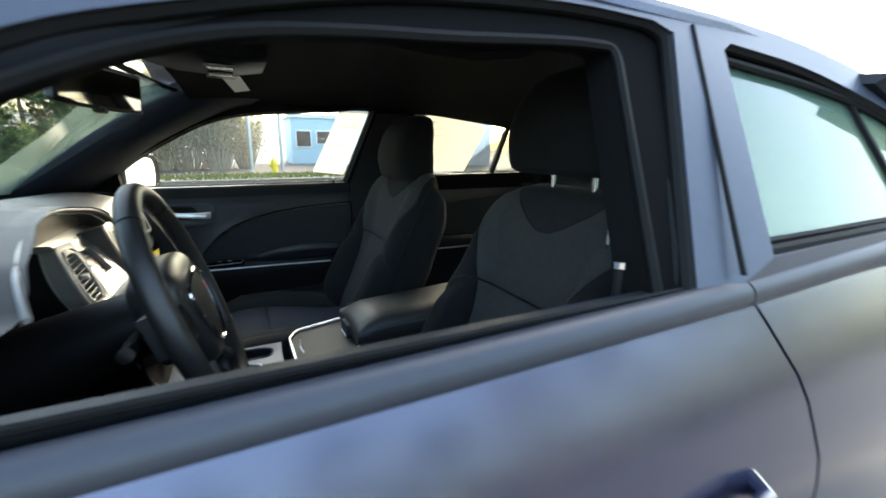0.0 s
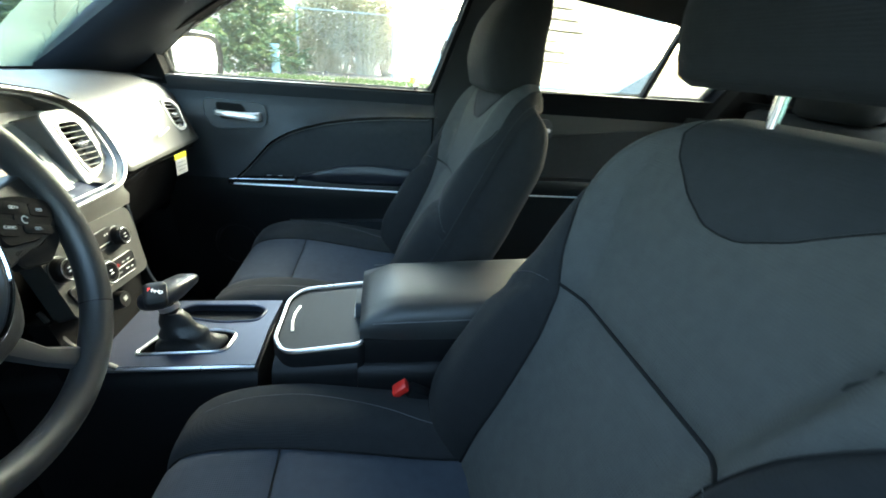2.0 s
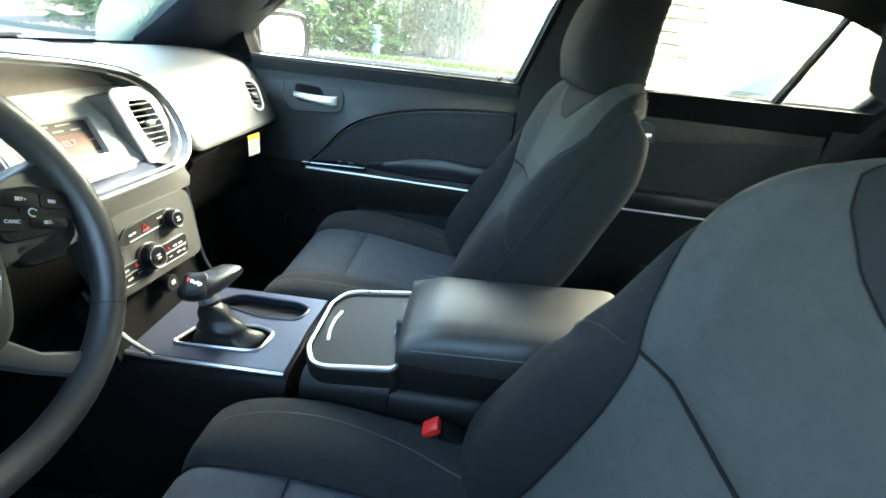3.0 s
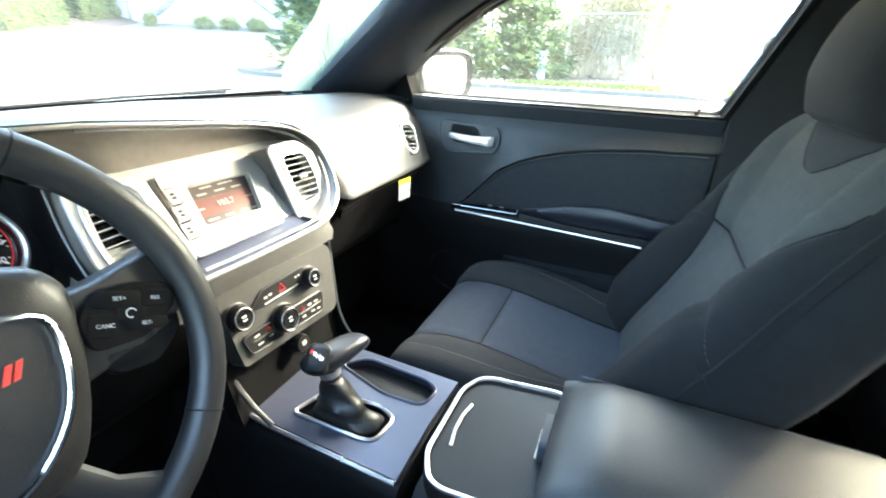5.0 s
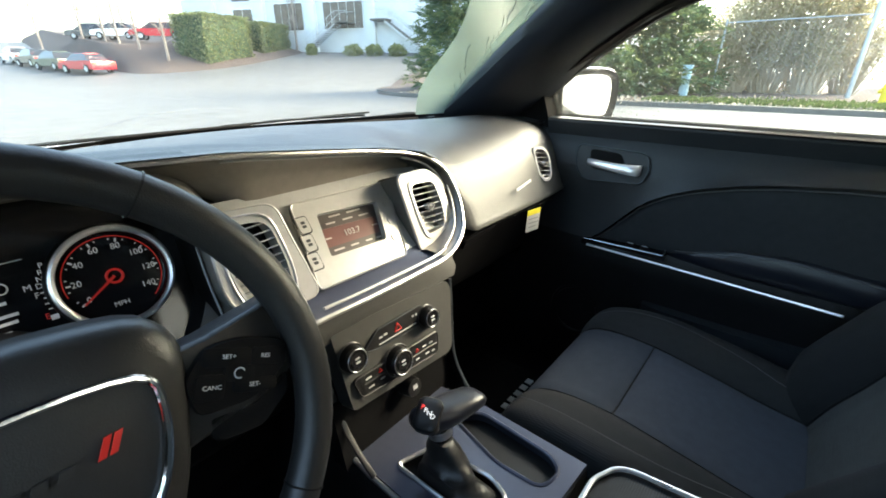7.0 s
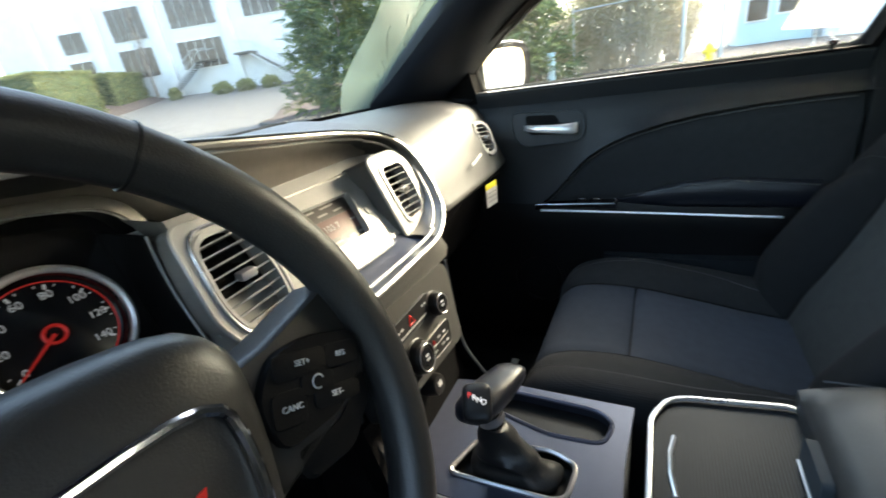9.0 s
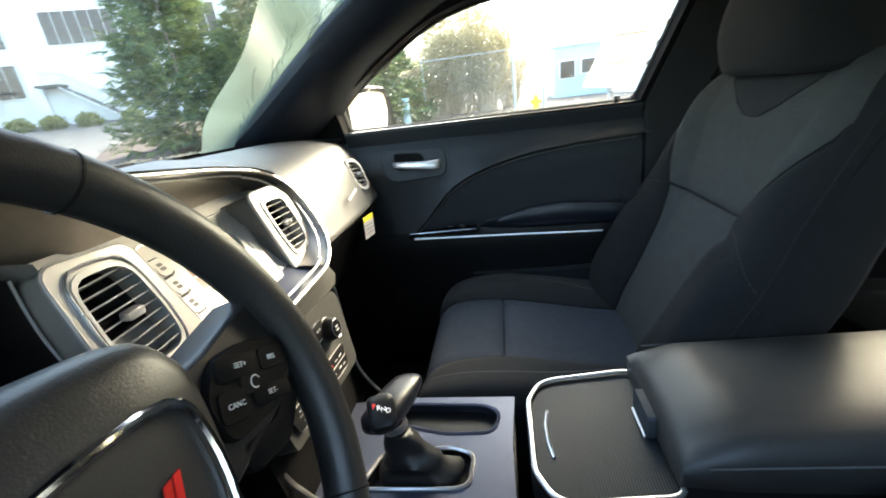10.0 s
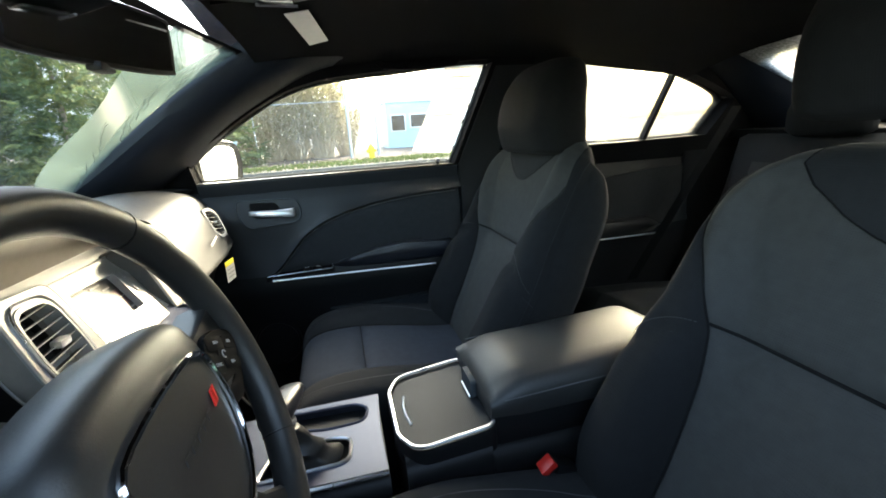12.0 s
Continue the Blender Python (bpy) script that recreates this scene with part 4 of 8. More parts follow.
for i in range(3):
    b0, a0 = 1.012 - 0.0225 * i, -0.0785 - 0.0048 * i
    key = part("button", plate(rounded(a0, b0, a0 + 0.0165, b0 + 0.019, 0.003, 3), lambda a, b: stack(a, b, 0.0042), (-0.006, 0, -0.003)), M["bezel"], radio)
    part("button_gap", tube([stack(a, b, 0.0024) for a, b in rounded(a0 - 0.0012, b0 - 0.0012, a0 + 0.0177, b0 + 0.0202, 0.003, 3)], 0.0009, 4, True), M["dash_top"], key)
    for k in range(2):
        part("button_mark", plate(rounded(a0 + 0.005, b0 + 0.005 + 0.005 * k, a0 + 0.0115, b0 + 0.0085 + 0.005 * k, 0.001, 2), lambda a, b: stack(a, b, 0.0047), (-0.0006, 0, 0)), M["dash_top"], key)
    part("button", plate(rounded(0.076, 1.012 - 0.024 * i, 0.088, 1.022 - 0.024 * i, 0.003, 3), lambda a, b: stack(a - 0.0085 * i, b, 0.0032), (-0.006, 0, -0.003)), M["bezel"], radio)
part("bezel_edge", tube([stack(a, b, 0.002) for a, b in round_poly([(-0.074, 1.050), (0.104, 1.048), (0.070, 0.941), (-0.092, 0.943)], 0.008)], 0.0016, 5, True), M["satin_lip"], radio)


def vent(name, outline, inset, slats, place, depth, ring_mat, tilt=0.0):
    """An air vent: ring, dark box, slats and a thumb tab."""
    c = sum((place(*p) for p in outline), V(0, 0, 0)) / len(outline)
    t = thing(name, c, "black-slatted air vent in a satin silver ring", "air vent", "dash vents")
    ca, cb = sum(p[0] for p in outline) / len(outline), sum(p[1] for p in outline) / len(outline)
    hole = [(lerp(ca, a, inset), lerp(cb, b, inset)) for a, b in outline]
    part("ring", plate(outline, lambda a, b: place(a, b), depth, (hole,)), ring_mat, t, "satin silver ring", 30)
    part("box", plate([(lerp(ca, a, inset + 0.05), lerp(cb, b, inset + 0.05)) for a, b in outline], lambda a, b: place(a, b) + Vector(depth) * 1.4, Vector(depth) * 0.5), M["plastic_shine"], t, "dark vent cavity")
    a0, a1 = min(p[0] for p in hole), max(p[0] for p in hole)
    b0, b1 = min(p[1] for p in hole), max(p[1] for p in hole)
    for i in range(slats):
        b = lerp(b0, b1, (i + 0.7) / (slats + 0.4))
        xs = []
        for (pa, pb), (qa, qb) in zip(hole, hole[1:] + hole[:1]):
            if (pb - b) * (qb - b) < 0:
                xs.append(lerp(pa, qa, (b - pb) / (qb - pb)))
        if len(xs) < 2:
            continue
        l, r = min(xs), max(xs)
        p, q = place(l, b), place(r, b + tilt)
        d = Vector(depth)
        part("slat", loft(bmesh.new(), [[e + d * 0.15 + V(0, 0, 0.0012), e + d * 0.15 - V(0, 0, 0.0012), e + d * 0.75 - V(0, 0, 0.003), e + d * 0.75 - V(0, 0, 0.0015)] for e in (p, q)]), M["plastic"], t)
        part("slat_edge", tube([p + d * 0.12, q + d * 0.12], 0.0006, 5), M["bezel"], t, "pale slat edge")
    part("tab", rbox(place(ca, lerp(b0, b1, 0.52)) + Vector(depth) * 0.05, (0.012, (a1 - a0) * 0.3, 0.009), 0.003), M["satin"], t, "silver thumb tab")
    return t


vent("centre_vent", VENT_R, 0.84, 8, lambda a, b: pod(a, b, 0.001), (-0.02, 0, -0.006), M["bezel"], -0.002)
vent("centre_vent", VENT_L, 0.91, 9, lambda a, b: pod(a, b, 0.001), (-0.02, 0, -0.006), M["bezel"], 0.002)
part("vent_rim", tube([pod(a, b, 0.0) for a, b in shrunk(VENT_L, 1.08)], 0.0018, 6, True), M["satin"], dash, "thin silver line round the vent")


def dash_x(y, z):
    prof = curve(dash_profile(y), 3)[12:30]
    return table([(p.z, p.x) for p in reversed(prof)], z)


EA, EB = V(0.45, 0.89, 0).normalized(), V(-0.28, 0.16, 0.95).normalized()
EN = EA.cross(EB).normalized()


def end_place(a, b):
    """The seat of the side vent at the dash end, turned towards the driver."""
    return V(dash_x(0.605, 1.0), 0.605, 1.0) + EA * a + EB * b + EN * 0.012


vent("side_vent", round_poly([(-0.026, 0.044), (0.006, 0.044), (0.022, 0.024), (0.026, -0.036), (0.006, -0.046), (-0.012, -0.03)], 0.012), 0.82, 6, end_place, -EN * 0.025, M["bezel"], -0.002)
part("lower_panel", plate(round_poly([(-0.116, 0.919), (0.110, 0.906), (0.118, 0.892), (0.100, 0.792), (0.088, 0.786), (-0.108, 0.800)], 0.008), lambda a, b: low_face(a, b, -0.002), (-0.03, 0, -0.01)), M["lower_trim"], dash, "dull grey climate panel surround", 25)
part("lower_trim", plate([(-0.125, 0.805), (0.112, 0.79), (0.112, 0.70), (-0.125, 0.70)], lambda a, b: low_face(a, b, -0.03), (-0.03, 0, 0)), M["low_plastic"], dash)
flank = curve([V(-0.300, 0.119, 0.905), V(-0.297, 0.119, 0.86), V(-0.293, 0.119, 0.785), V(-0.283, 0.119, 0.742), V(-0.254, 0.119, 0.697)], 5)
part("stack_flank", loft(bmesh.new(), [[p, p + V(-0.004, 0.006, 0), V(-0.42, 0.128, p.z), V(-0.52, 0.13, p.z)] for p in flank], False, False), M["low_plastic"], dash, "black side of the stack", 60)
part("flank_edge", tube(flank, 0.0028, 6), M["plastic_grey"], dash, "thin grey edge running down to the console")
part("flank_edge", tube(curve([V(-0.325, -0.113, 0.815), V(-0.301, -0.112, 0.760), V(-0.287, -0.112, 0.743), V(-0.271, -0.112, 0.727), V(-0.243, -0.112, 0.708)], 4), 0.0046, 8, flat=0.6), M["spoke"], dash, "dull satin edge running down to the console")

climate = thing("climate_panel", (-0.3, 0, 0.82), "black climate control panel with three round knobs", "climate controls")
UPPER_BAR = round_poly([(-0.076, 0.872), (-0.046, 0.892), (0.040, 0.892), (0.060, 0.878), (0.034, 0.863), (-0.050, 0.866)], 0.006)
LOWER_BAR = round_poly([(-0.101, 0.843), (0.069, 0.836), (0.060, 0.802), (-0.093, 0.813)], 0.008)
part("upper_key_bar", plate(UPPER_BAR, lambda a, b: low_face(a, b, 0.0015), (-0.008, 0, 0)), M["key_black"], climate, "satin black key bar")
part("upper_key_rim", tube([low_face(a, b, 0.0015) for a, b in UPPER_BAR], 0.0009, 5, True), M["plastic_grey"], climate)
part("lower_key_bar", plate(LOWER_BAR, lambda a, b: low_face(a, b, 0.0015), (-0.008, 0, 0)), M["key_black"], climate)
part("lower_key_rim", tube([low_face(a, b, 0.0015) for a, b in LOWER_BAR], 0.0009, 5, True), M["spoke"], climate, "thin grey rim")
part("key_divider", tube([low_face(-0.085, 0.829, 0.002), low_face(-0.045, 0.8275, 0.002)], 0.0008, 4), M["spoke"], climate)
part("key_divider", tube([low_face(0.004, 0.822, 0.002), low_face(0.062, 0.819, 0.002)], 0.0008, 4), M["spoke"], climate)
out_dir = V(1, 0, 0.2).normalized()
for a, b, r in ((-0.096, 0.876, 0.0185), (-0.023, 0.833, 0.0215), (0.049, 0.870, 0.0165)):
    o = low_face(a, b, 0.0)
    ringv = lambda w: V(0, math.cos(w), 0) + out_dir.cross(V(0, 1, 0)) * math.sin(w)
    grip = [[o + out_dir * d + ringv(2 * math.pi * i / 64) * (r * k * (1.0 if i % 2 else 0.965)) for i in range(64)] for d, k in ((0.0, 1.0), (0.010, 0.99), (0.014, 0.96))]
    cap = [[o + out_dir * d + ringv(2 * math.pi * i / 64) * (r * k) for i in range(64)] for d, k in ((0.0142, 0.93), (0.0165, 0.86), (0.0165, 0.80), (0.0155, 0.60))]
    k = part("knob", loft(bmesh.new(), grip + cap), M["plastic"], climate, "black ribbed knob with silver ring", 50)
    part("knob_ring", tube([o + out_dir * 0.002 + ringv(2 * math.pi * i / 32) * r * 1.1 for i in range(32)], 0.0014, 5, True), M["spoke"], k)
    part("knob_line", tube([o + out_dir * 0.0166 + ringv(2 * math.pi * i / 32) * r * 0.82 for i in range(32)], 0.0005, 4, True), M["satin"], k)
    part("knob_face", tube([o + out_dir * 0.0150, o + out_dir * 0.0162], r * 0.58, 20), M["plastic_shine"], k)
    for dz in (-0.0025, 0.0028):
        part("knob_mark", plate([(a - 0.0035, b + dz - 0.0009), (a + 0.0035, b + dz - 0.0009), (a + 0.0035, b + dz + 0.0011), (a - 0.0035, b + dz + 0.0011)], lambda p, q: low_face(p, q, 0.0164), (0.0006, 0, 0)), M["grey_mark"], k)
part("hazard_mark", tube([low_face(a, b, 0.0025) for a, b in ((-0.0165, 0.8755), (-0.0035, 0.8755), (-0.010, 0.8865))], 0.0010, 4, True), M["lit_red"], climate, "red hazard triangle")
for a, b, w in ((-0.046, 0.8785, 0.006), (-0.037, 0.8790, 0.006), (0.020, 0.8815, 0.004), (0.027, 0.8815, 0.004)):
    part("key_mark", plate([(a, b), (a + w, b), (a + w, b + 0.0024), (a, b + 0.0024)], lambda p, q: low_face(p, q, 0.0022), (0.0005, 0, 0)), M["grey_mark"], climate)
part("key_line", plate([(-0.048, 0.8702), (0.026, 0.8690), (0.026, 0.8704), (-0.048, 0.8716)], lambda p, q: low_face(p, q, 0.0022), (0.0005, 0, 0)), M["grey_mark"], climate)
for a, b, w in ((-0.082, 0.834, 0.010), (-0.080, 0.820, 0.010), (-0.058, 0.821, 0.008), (0.012, 0.813, 0.008), (0.030, 0.826, 0.008), (0.045, 0.825, 0.008), (0.034, 0.812, 0.008), (0.048, 0.810, 0.006)):
    part("key_mark", plate([(a, b), (a + w, b), (a + w, b + 0.002), (a, b + 0.002)], lambda p, q: low_face(p, q, 0.0022), (0.0005, 0, 0)), M["grey_mark"], climate)
for a, b in ((-0.055, 0.833), (0.018, 0.8255)):
    part("warning_mark", tube([low_face(p, q, 0.0024) for p, q in ((a - 0.0035, b), (a + 0.0035, b), (a, b + 0.0045))], 0.0007, 4, True), M["lit_red"], climate)
sock = thing("power_socket", (-0.29, 0.005, 0.77), "black round power socket with cap", "power socket")
part("cap", tube([low_face(0.005, 0.768, -0.03), low_face(0.005, 0.768, -0.008), low_face(0.005, 0.768, -0.004)], lambda t: 0.017 - 0.003 * t, 16), M["plastic"], sock)
part("mark", plate([(0.001, 0.766), (0.010, 0.766), (0.010, 0.773), (0.001, 0.773)], lambda p, q: low_face(p, q, -0.0035), (0.0006, 0, 0)), M["grey_mark"], sock)
# glove box latch and hanging tag
part("glove_box_line", tube([V(-0.39, y, 0.905 + 0.02 * (0.5 - y)) for y in (0.27, 0.4, 0.55, 0.66)], 0.002, 4), M["plastic"], dash)
part("glove_box_latch", plate(round_poly([(0.275, 0.898), (0.375, 0.918), (0.37, 0.90), (0.285, 0.872)], 0.006), lambda a, b: V(-0.366 - (0.93 - b) * 0.6, a, b), (-0.01, 0, 0)), M["plastic_shine"], dash, "glossy black glove box latch")
tag = thing("hang_tag", (-0.362, 0.5, 0.87), "white paper tag with a yellow top hanging from the dash", "paper tag")
part("card", plate([(0.479, 0.905), (0.515, 0.909), (0.513, 0.868), (0.477, 0.864)], lambda a, b: V(-0.36 + 0.35 * (a - 0.48), a, b), (-0.001, 0, 0)), M["paper"], tag)
part("header", plate([(0.479, 0.918), (0.516, 0.922), (0.515, 0.909), (0.479, 0.905)], lambda a, b: V(-0.36 + 0.35 * (a - 0.48), a, b), (-0.001, 0, 0)), M["yellow"], tag, "yellow header strip")
for i, w in enumerate((0.026, 0.03, 0.022)):
    part("print_bar", plate([(0.482, 0.896 - 0.01 * i), (0.482 + w, 0.898 - 0.01 * i), (0.482 + w, 0.900 - 0.01 * i), (0.482, 0.898 - 0.01 * i)], lambda a, b: V(-0.3585 + 0.35 * (a - 0.48), a, b), (0.0004, 0, 0)), M["bezel"], tag)
part("label_bars", plate([(0.44, 0.972), (0.505, 0.982), (0.505, 0.987), (0.44, 0.977)], lambda a, b: V(-0.372 - 0.3 * (b - 0.975), a, b), (0.002, 0, 0)), M["paper"], dash)

# instrument cluster
cl = thing("instrument_cluster", (-0.47, -0.38, 1.0), "instrument cluster with red-lit speedometer behind the wheel", "instruments")
CR, CU = V(0.03, 1, -0.02), V(-0.35, 0, 1)
CN = V(1, -0.05, 0.33).normalized()


def dial_pt(c, r, ang, out=0.0):
    x = CR.normalized()
    y = CN.cross(x).normalized()
    return c + (x * math.cos(ang) + y * math.sin(ang)) * r + CN * out


def dial(c, r, numbers, lo, hi, unit, needle):
    g = part("gauge", tube([c - CN * 0.004, c], r * 0.91, 40), M["plastic_shine"], cl, "round black dial face")
    part("ring", tube([dial_pt(c, r, 2 * math.pi * i / 64, 0.014) for i in range(64)], 0.0034, 8, True), M["bright"], g, "bright silver ring")
    part("red_ring", tube([dial_pt(c, r * 0.845, lo - 0.35 + (hi - lo + 0.1) * i / 40, 0.0015) for i in range(41)], 0.0006, 4), M["lit_red"], g)
    part("inner_barrel", loft(bmesh.new(), [[dial_pt(c, r * q, 2 * math.pi * k / 48, o) for k in range(48)] for q, o in ((0.90, 0.0005), (0.95, 0.006), (0.99, 0.013))], False), M["plastic_shine"], g, "glossy inner slope")
    part("barrel", loft(bmesh.new(), [[dial_pt(c, r * (1.02 + 0.1 * i / 3), 2 * math.pi * k / 48, 0.012 - 0.004 * i) for k in range(48)] for i in range(4)], False), M["plastic"], g, "dark flared barrel")
    for i, nr in enumerate(numbers):
        a = lerp(lo, hi, i / (len(numbers) - 1))
        lettering(nr, r * 0.175, frame_of(dial_pt(c, r * 0.63, a, 0.001), CR, CU), M["lit_white"], g, "number")
        part("tick", tube([dial_pt(c, r * 0.72, a, 0.001), dial_pt(c, r * 0.80, a, 0.001)], 0.0010, 4), M["lit_white"], g)
    for i in range((len(numbers) - 1) * 2):
        a = lerp(lo, hi, (i + 0.5) / ((len(numbers) - 1) * 2))
        part("tick", tube([dial_pt(c, r * 0.765, a, 0.001), dial_pt(c, r * 0.80, a, 0.001)], 0.0006, 4), M["lit_white"], g)
    lettering(unit, r * 0.14, frame_of(dial_pt(c, r * 0.60, -1.62, 0.001), CR, CU), M["lit_white"], g, "unit_lettering")
    part("needle", tube([dial_pt(c, r * 0.0, needle, 0.004), dial_pt(c, r * 0.76, needle, 0.004)], lambda t: 0.0018 - 0.0009 * t, 6), M["lit_red"], g, "red needle")
    part("hub", tube([dial_pt(c, r * 0.14, 2 * math.pi * i / 20, 0.004) for i in range(20)], 0.0016, 6, True), M["lit_red"], g)


dial(V(-0.455, -0.280, 1.016), 0.0525, ["0", "20", "40", "60", "80", "100", "120", "140"], radians(214), radians(-33), "MPH", radians(215))
dial(V(-0.455, -0.492, 1.016), 0.0525, ["0", "1", "2", "3", "4", "5", "6", "7"], radians(232), radians(-22), "RPM", radians(225))
part("face_plate", plate(rounded(-0.60, 0.92, -0.17, 1.118, 0.03), lambda a, b: V(-0.468 - 0.35 * (b - 1.02), a, b), (-0.01, 0, 0)), M["plastic_shine"], cl, "glossy black cluster plate")


def plate_pt(y, z, out=0.004):
    return V(-0.468 - 0.35 * (z - 1.02) + out, y, z)


for i, ch in enumerate("PRND"):
    lettering(ch, 0.0078, frame_of(plate_pt(-0.3325 - 0.0024 * i, 1.0425 - 0.0063 * i), CR, CU), M["lit_white"], cl, "gear_letter")
lettering("M", 0.0090, frame_of(plate_pt(-0.3485, 1.0245), CR, CU), M["lit_white"], cl, "gear_letter")
lettering("F", 0.0085, frame_of(plate_pt(-0.3440, 1.0155), CR, CU), M["lit_white"], cl, "fuel_letter")
lettering("E", 0.0085, frame_of(plate_pt(-0.3430, 0.9936), CR, CU), M["lit_red"], cl, "fuel_letter")
for i in range(4):
    part("fuel_tick", rbox(plate_pt(-0.3384, 1.0170 - 0.0056 * i), (0.0005, 0.0055 if i % 2 == 0 else 0.0035, 0.0012), 0), M["lit_white"], cl)
part("fuel_symbol", rbox(plate_pt(-0.3380, 0.9914), (0.0005, 0.0065, 0.0055), 0), M["lit_white"], cl)
part("message_rule", tube([plate_pt(-0.42, 1.050), plate_pt(-0.3576, 1.0525), plate_pt(-0.3433, 1.0525)], 0.0005, 4), M["grey_mark"], cl)
part("message_ring", tube([plate_pt(-0.3665 + 0.005 * math.cos(q), 1.0303 + 0.005 * math.sin(q)) for q in (2 * math.pi * k / 16 for k in range(16))], 0.0007, 4, True), M["lit_white"], cl)
for y0, z, w in ((-0.3665, 1.0171, 0.03), (-0.3615, 1.0051, 0.05), (-0.3640, 0.9983, 0.04), (-0.3710, 0.9897, 0.03)):
    part("message_bar", rbox(plate_pt(y0 - w / 2, z), (0.0005, w, 0.0032), 0), M["lit_white"], cl)
# hood and side cheeks round the cluster
ARCH = [(p.x, p.y) for p in curve([V(a, b, 0) for a, b in ((-0.56, 0.92), (-0.58, 0.98), (-0.587, 1.03), (-0.575, 1.068), (-0.545, 1.092), (-0.48, 1.107), (-0.38, 1.112), (-0.29, 1.113), (-0.235, 1.105), (-0.206, 1.096), (-0.190, 1.078), (-0.185, 1.048), (-0.190, 1.018), (-0.198, 0.985), (-0.212, 0.955), (-0.235, 0.92))], 4)]


def arch_at(k, back):
    """The mouth of the cluster hood, widened by k and set back."""
    return [V(-0.44 - 0.35 * (b - 1.02) - back, -0.38 + (a + 0.38) * k, 1.0 + (b - 1.0) * k) for a, b in ARCH]


part("cluster_hood", loft(bmesh.new(), [arch_at(1.0, 0.0), arch_at(0.985, 0.02), arch_at(0.96, 0.06)], False, False), M["plastic"], cl, "black cluster hood", 60)
part("hood_lip", tube(arch_at(1.004, -0.0005), 0.0011, 5), M["bezel"], cl, "thin pale lip")
cowl = [arch_at(1.0, 0.0), arch_at(1.015, -0.003), arch_at(1.04, -0.001), arch_at(1.08, 0.008), arch_at(1.13, 0.035)]
# Cowl and cheek use the trim tone with the light put in.
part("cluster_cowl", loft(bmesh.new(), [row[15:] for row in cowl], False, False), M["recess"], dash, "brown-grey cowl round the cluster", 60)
part("cluster_cowl", loft(bmesh.new(), [row[:16] for row in cowl], False, False), M["vinyl"], dash, "black end of the cowl by the door", 60)


def cheek(u, v):
    z = lerp(1.085, 0.925, v)
    y0 = table([(0.92, -0.235), (0.955, -0.212), (0.985, -0.198), (1.018, -0.190), (1.048, -0.185), (1.078, -0.190), (1.096, -0.206)], z)
    a, b = V(-0.44 - 0.35 * (z - 1.02) + 0.001, y0, z), pod(-0.197, z, -0.004)
    return a.lerp(b, u) + V(0.012 * math.sin(math.pi * u), 0, 0)


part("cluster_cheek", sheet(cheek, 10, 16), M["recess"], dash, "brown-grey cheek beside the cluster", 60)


def wall_x(z):
    return pod(-0.203, z, -0.022).x - 0.012 * math.sin(math.pi * (z - 0.945) / 0.13)


part("hood_wall", sheet(lambda u, v: V(lerp(-0.49, wall_x(lerp(1.075, 0.945, v)), u), -0.2078, lerp(1.075, 0.945, v)), 4, 12, lambda u, v: V(0, 0.002, 0)), M["plastic"], cl, "black inner wall of the cluster hood", 60)
part("wall_lip", tube([V(wall_x(z) + 0.001, -0.2078, z) for z in [lerp(1.075, 0.945, i / 12) for i in range(13)]], 0.0014, 6), M["bezel"], cl, "thin pale lip")
# Dimmed black holds the shade below the dash.
part("knee_panel", sheet(lambda u, v: V(lerp(-0.43, -0.40, math.sin(math.pi * u)) - 0.06 * v, lerp(-0.74, -0.12, u), lerp(0.915, 0.62, v)), 16, 8, lambda u, v: V(-0.02, 0, 0)), M["low_plastic"], dash, "knee panel, under-dash shade put into its black")


# ---- steering wheel ----
WC = V(-0.18, -0.392, 1.019)
WN = V(0.949, 0, 0.3155).normalized()
WR = V(0, 1, 0)
WU = WN.cross(WR).normalized()


def wp(a, b, out=0.0):
    """A place on the wheel: a to the passenger's side, b up along the wheel, out towards the driver."""
    return WC + WR * (a * 1.07) + WU * (b * 1.07) + WN * out


wheel = thing("steering_wheel", WC, "black leather steering wheel with satin spokes and cruise keys", "steering wheel")
R = 0.163


rim_pts = [wp(R * math.cos(w), R * math.sin(w) * (0.985 if math.sin(w) < 0 else 1.0)) for w in (2 * math.pi * i / 72 for i in range(72))]
part("rim", tube(rim_pts, 0.0152, 16, True, flat=1.03), M["leather"], wheel, "black leather rim")
for deg in (55, 125, -38, -142):
    w = radians(deg)
    c = wp(R * math.cos(w), R * math.sin(w) * (0.985 if deg < 0 else 1.0))
    d = (WR * math.cos(w) + WU * math.sin(w))
    part("rim_seam", tube([c + (d * math.cos(q) + WN * math.sin(q)) * 0.0155 for q in (2 * math.pi * i / 18 for i in range(18))], 0.0009, 4, True), M["plastic"], wheel)
hub = [(-0.088, 0.028), (-0.085, 0.050), (-0.065, 0.066), (0, 0.073), (0.065, 0.066), (0.085, 0.050), (0.088, 0.028), (0.078, -0.014), (0.062, -0.055), (0.042, -0.08), (0, -0.088), (-0.042, -0.08), (-0.062, -0.055), (-0.078, -0.014)]


def dome(outline, place, levels):
    """A padded cushion shape: the outline drawn in and raised level by level."""
    ca, cb = sum(p[0] for p in outline) / len(outline), sum(p[1] for p in outline) / len(outline)
    return loft(bmesh.new(), [[place(lerp(ca, a, k), lerp(cb, b, k), h) for a, b in outline] for k, h in levels])


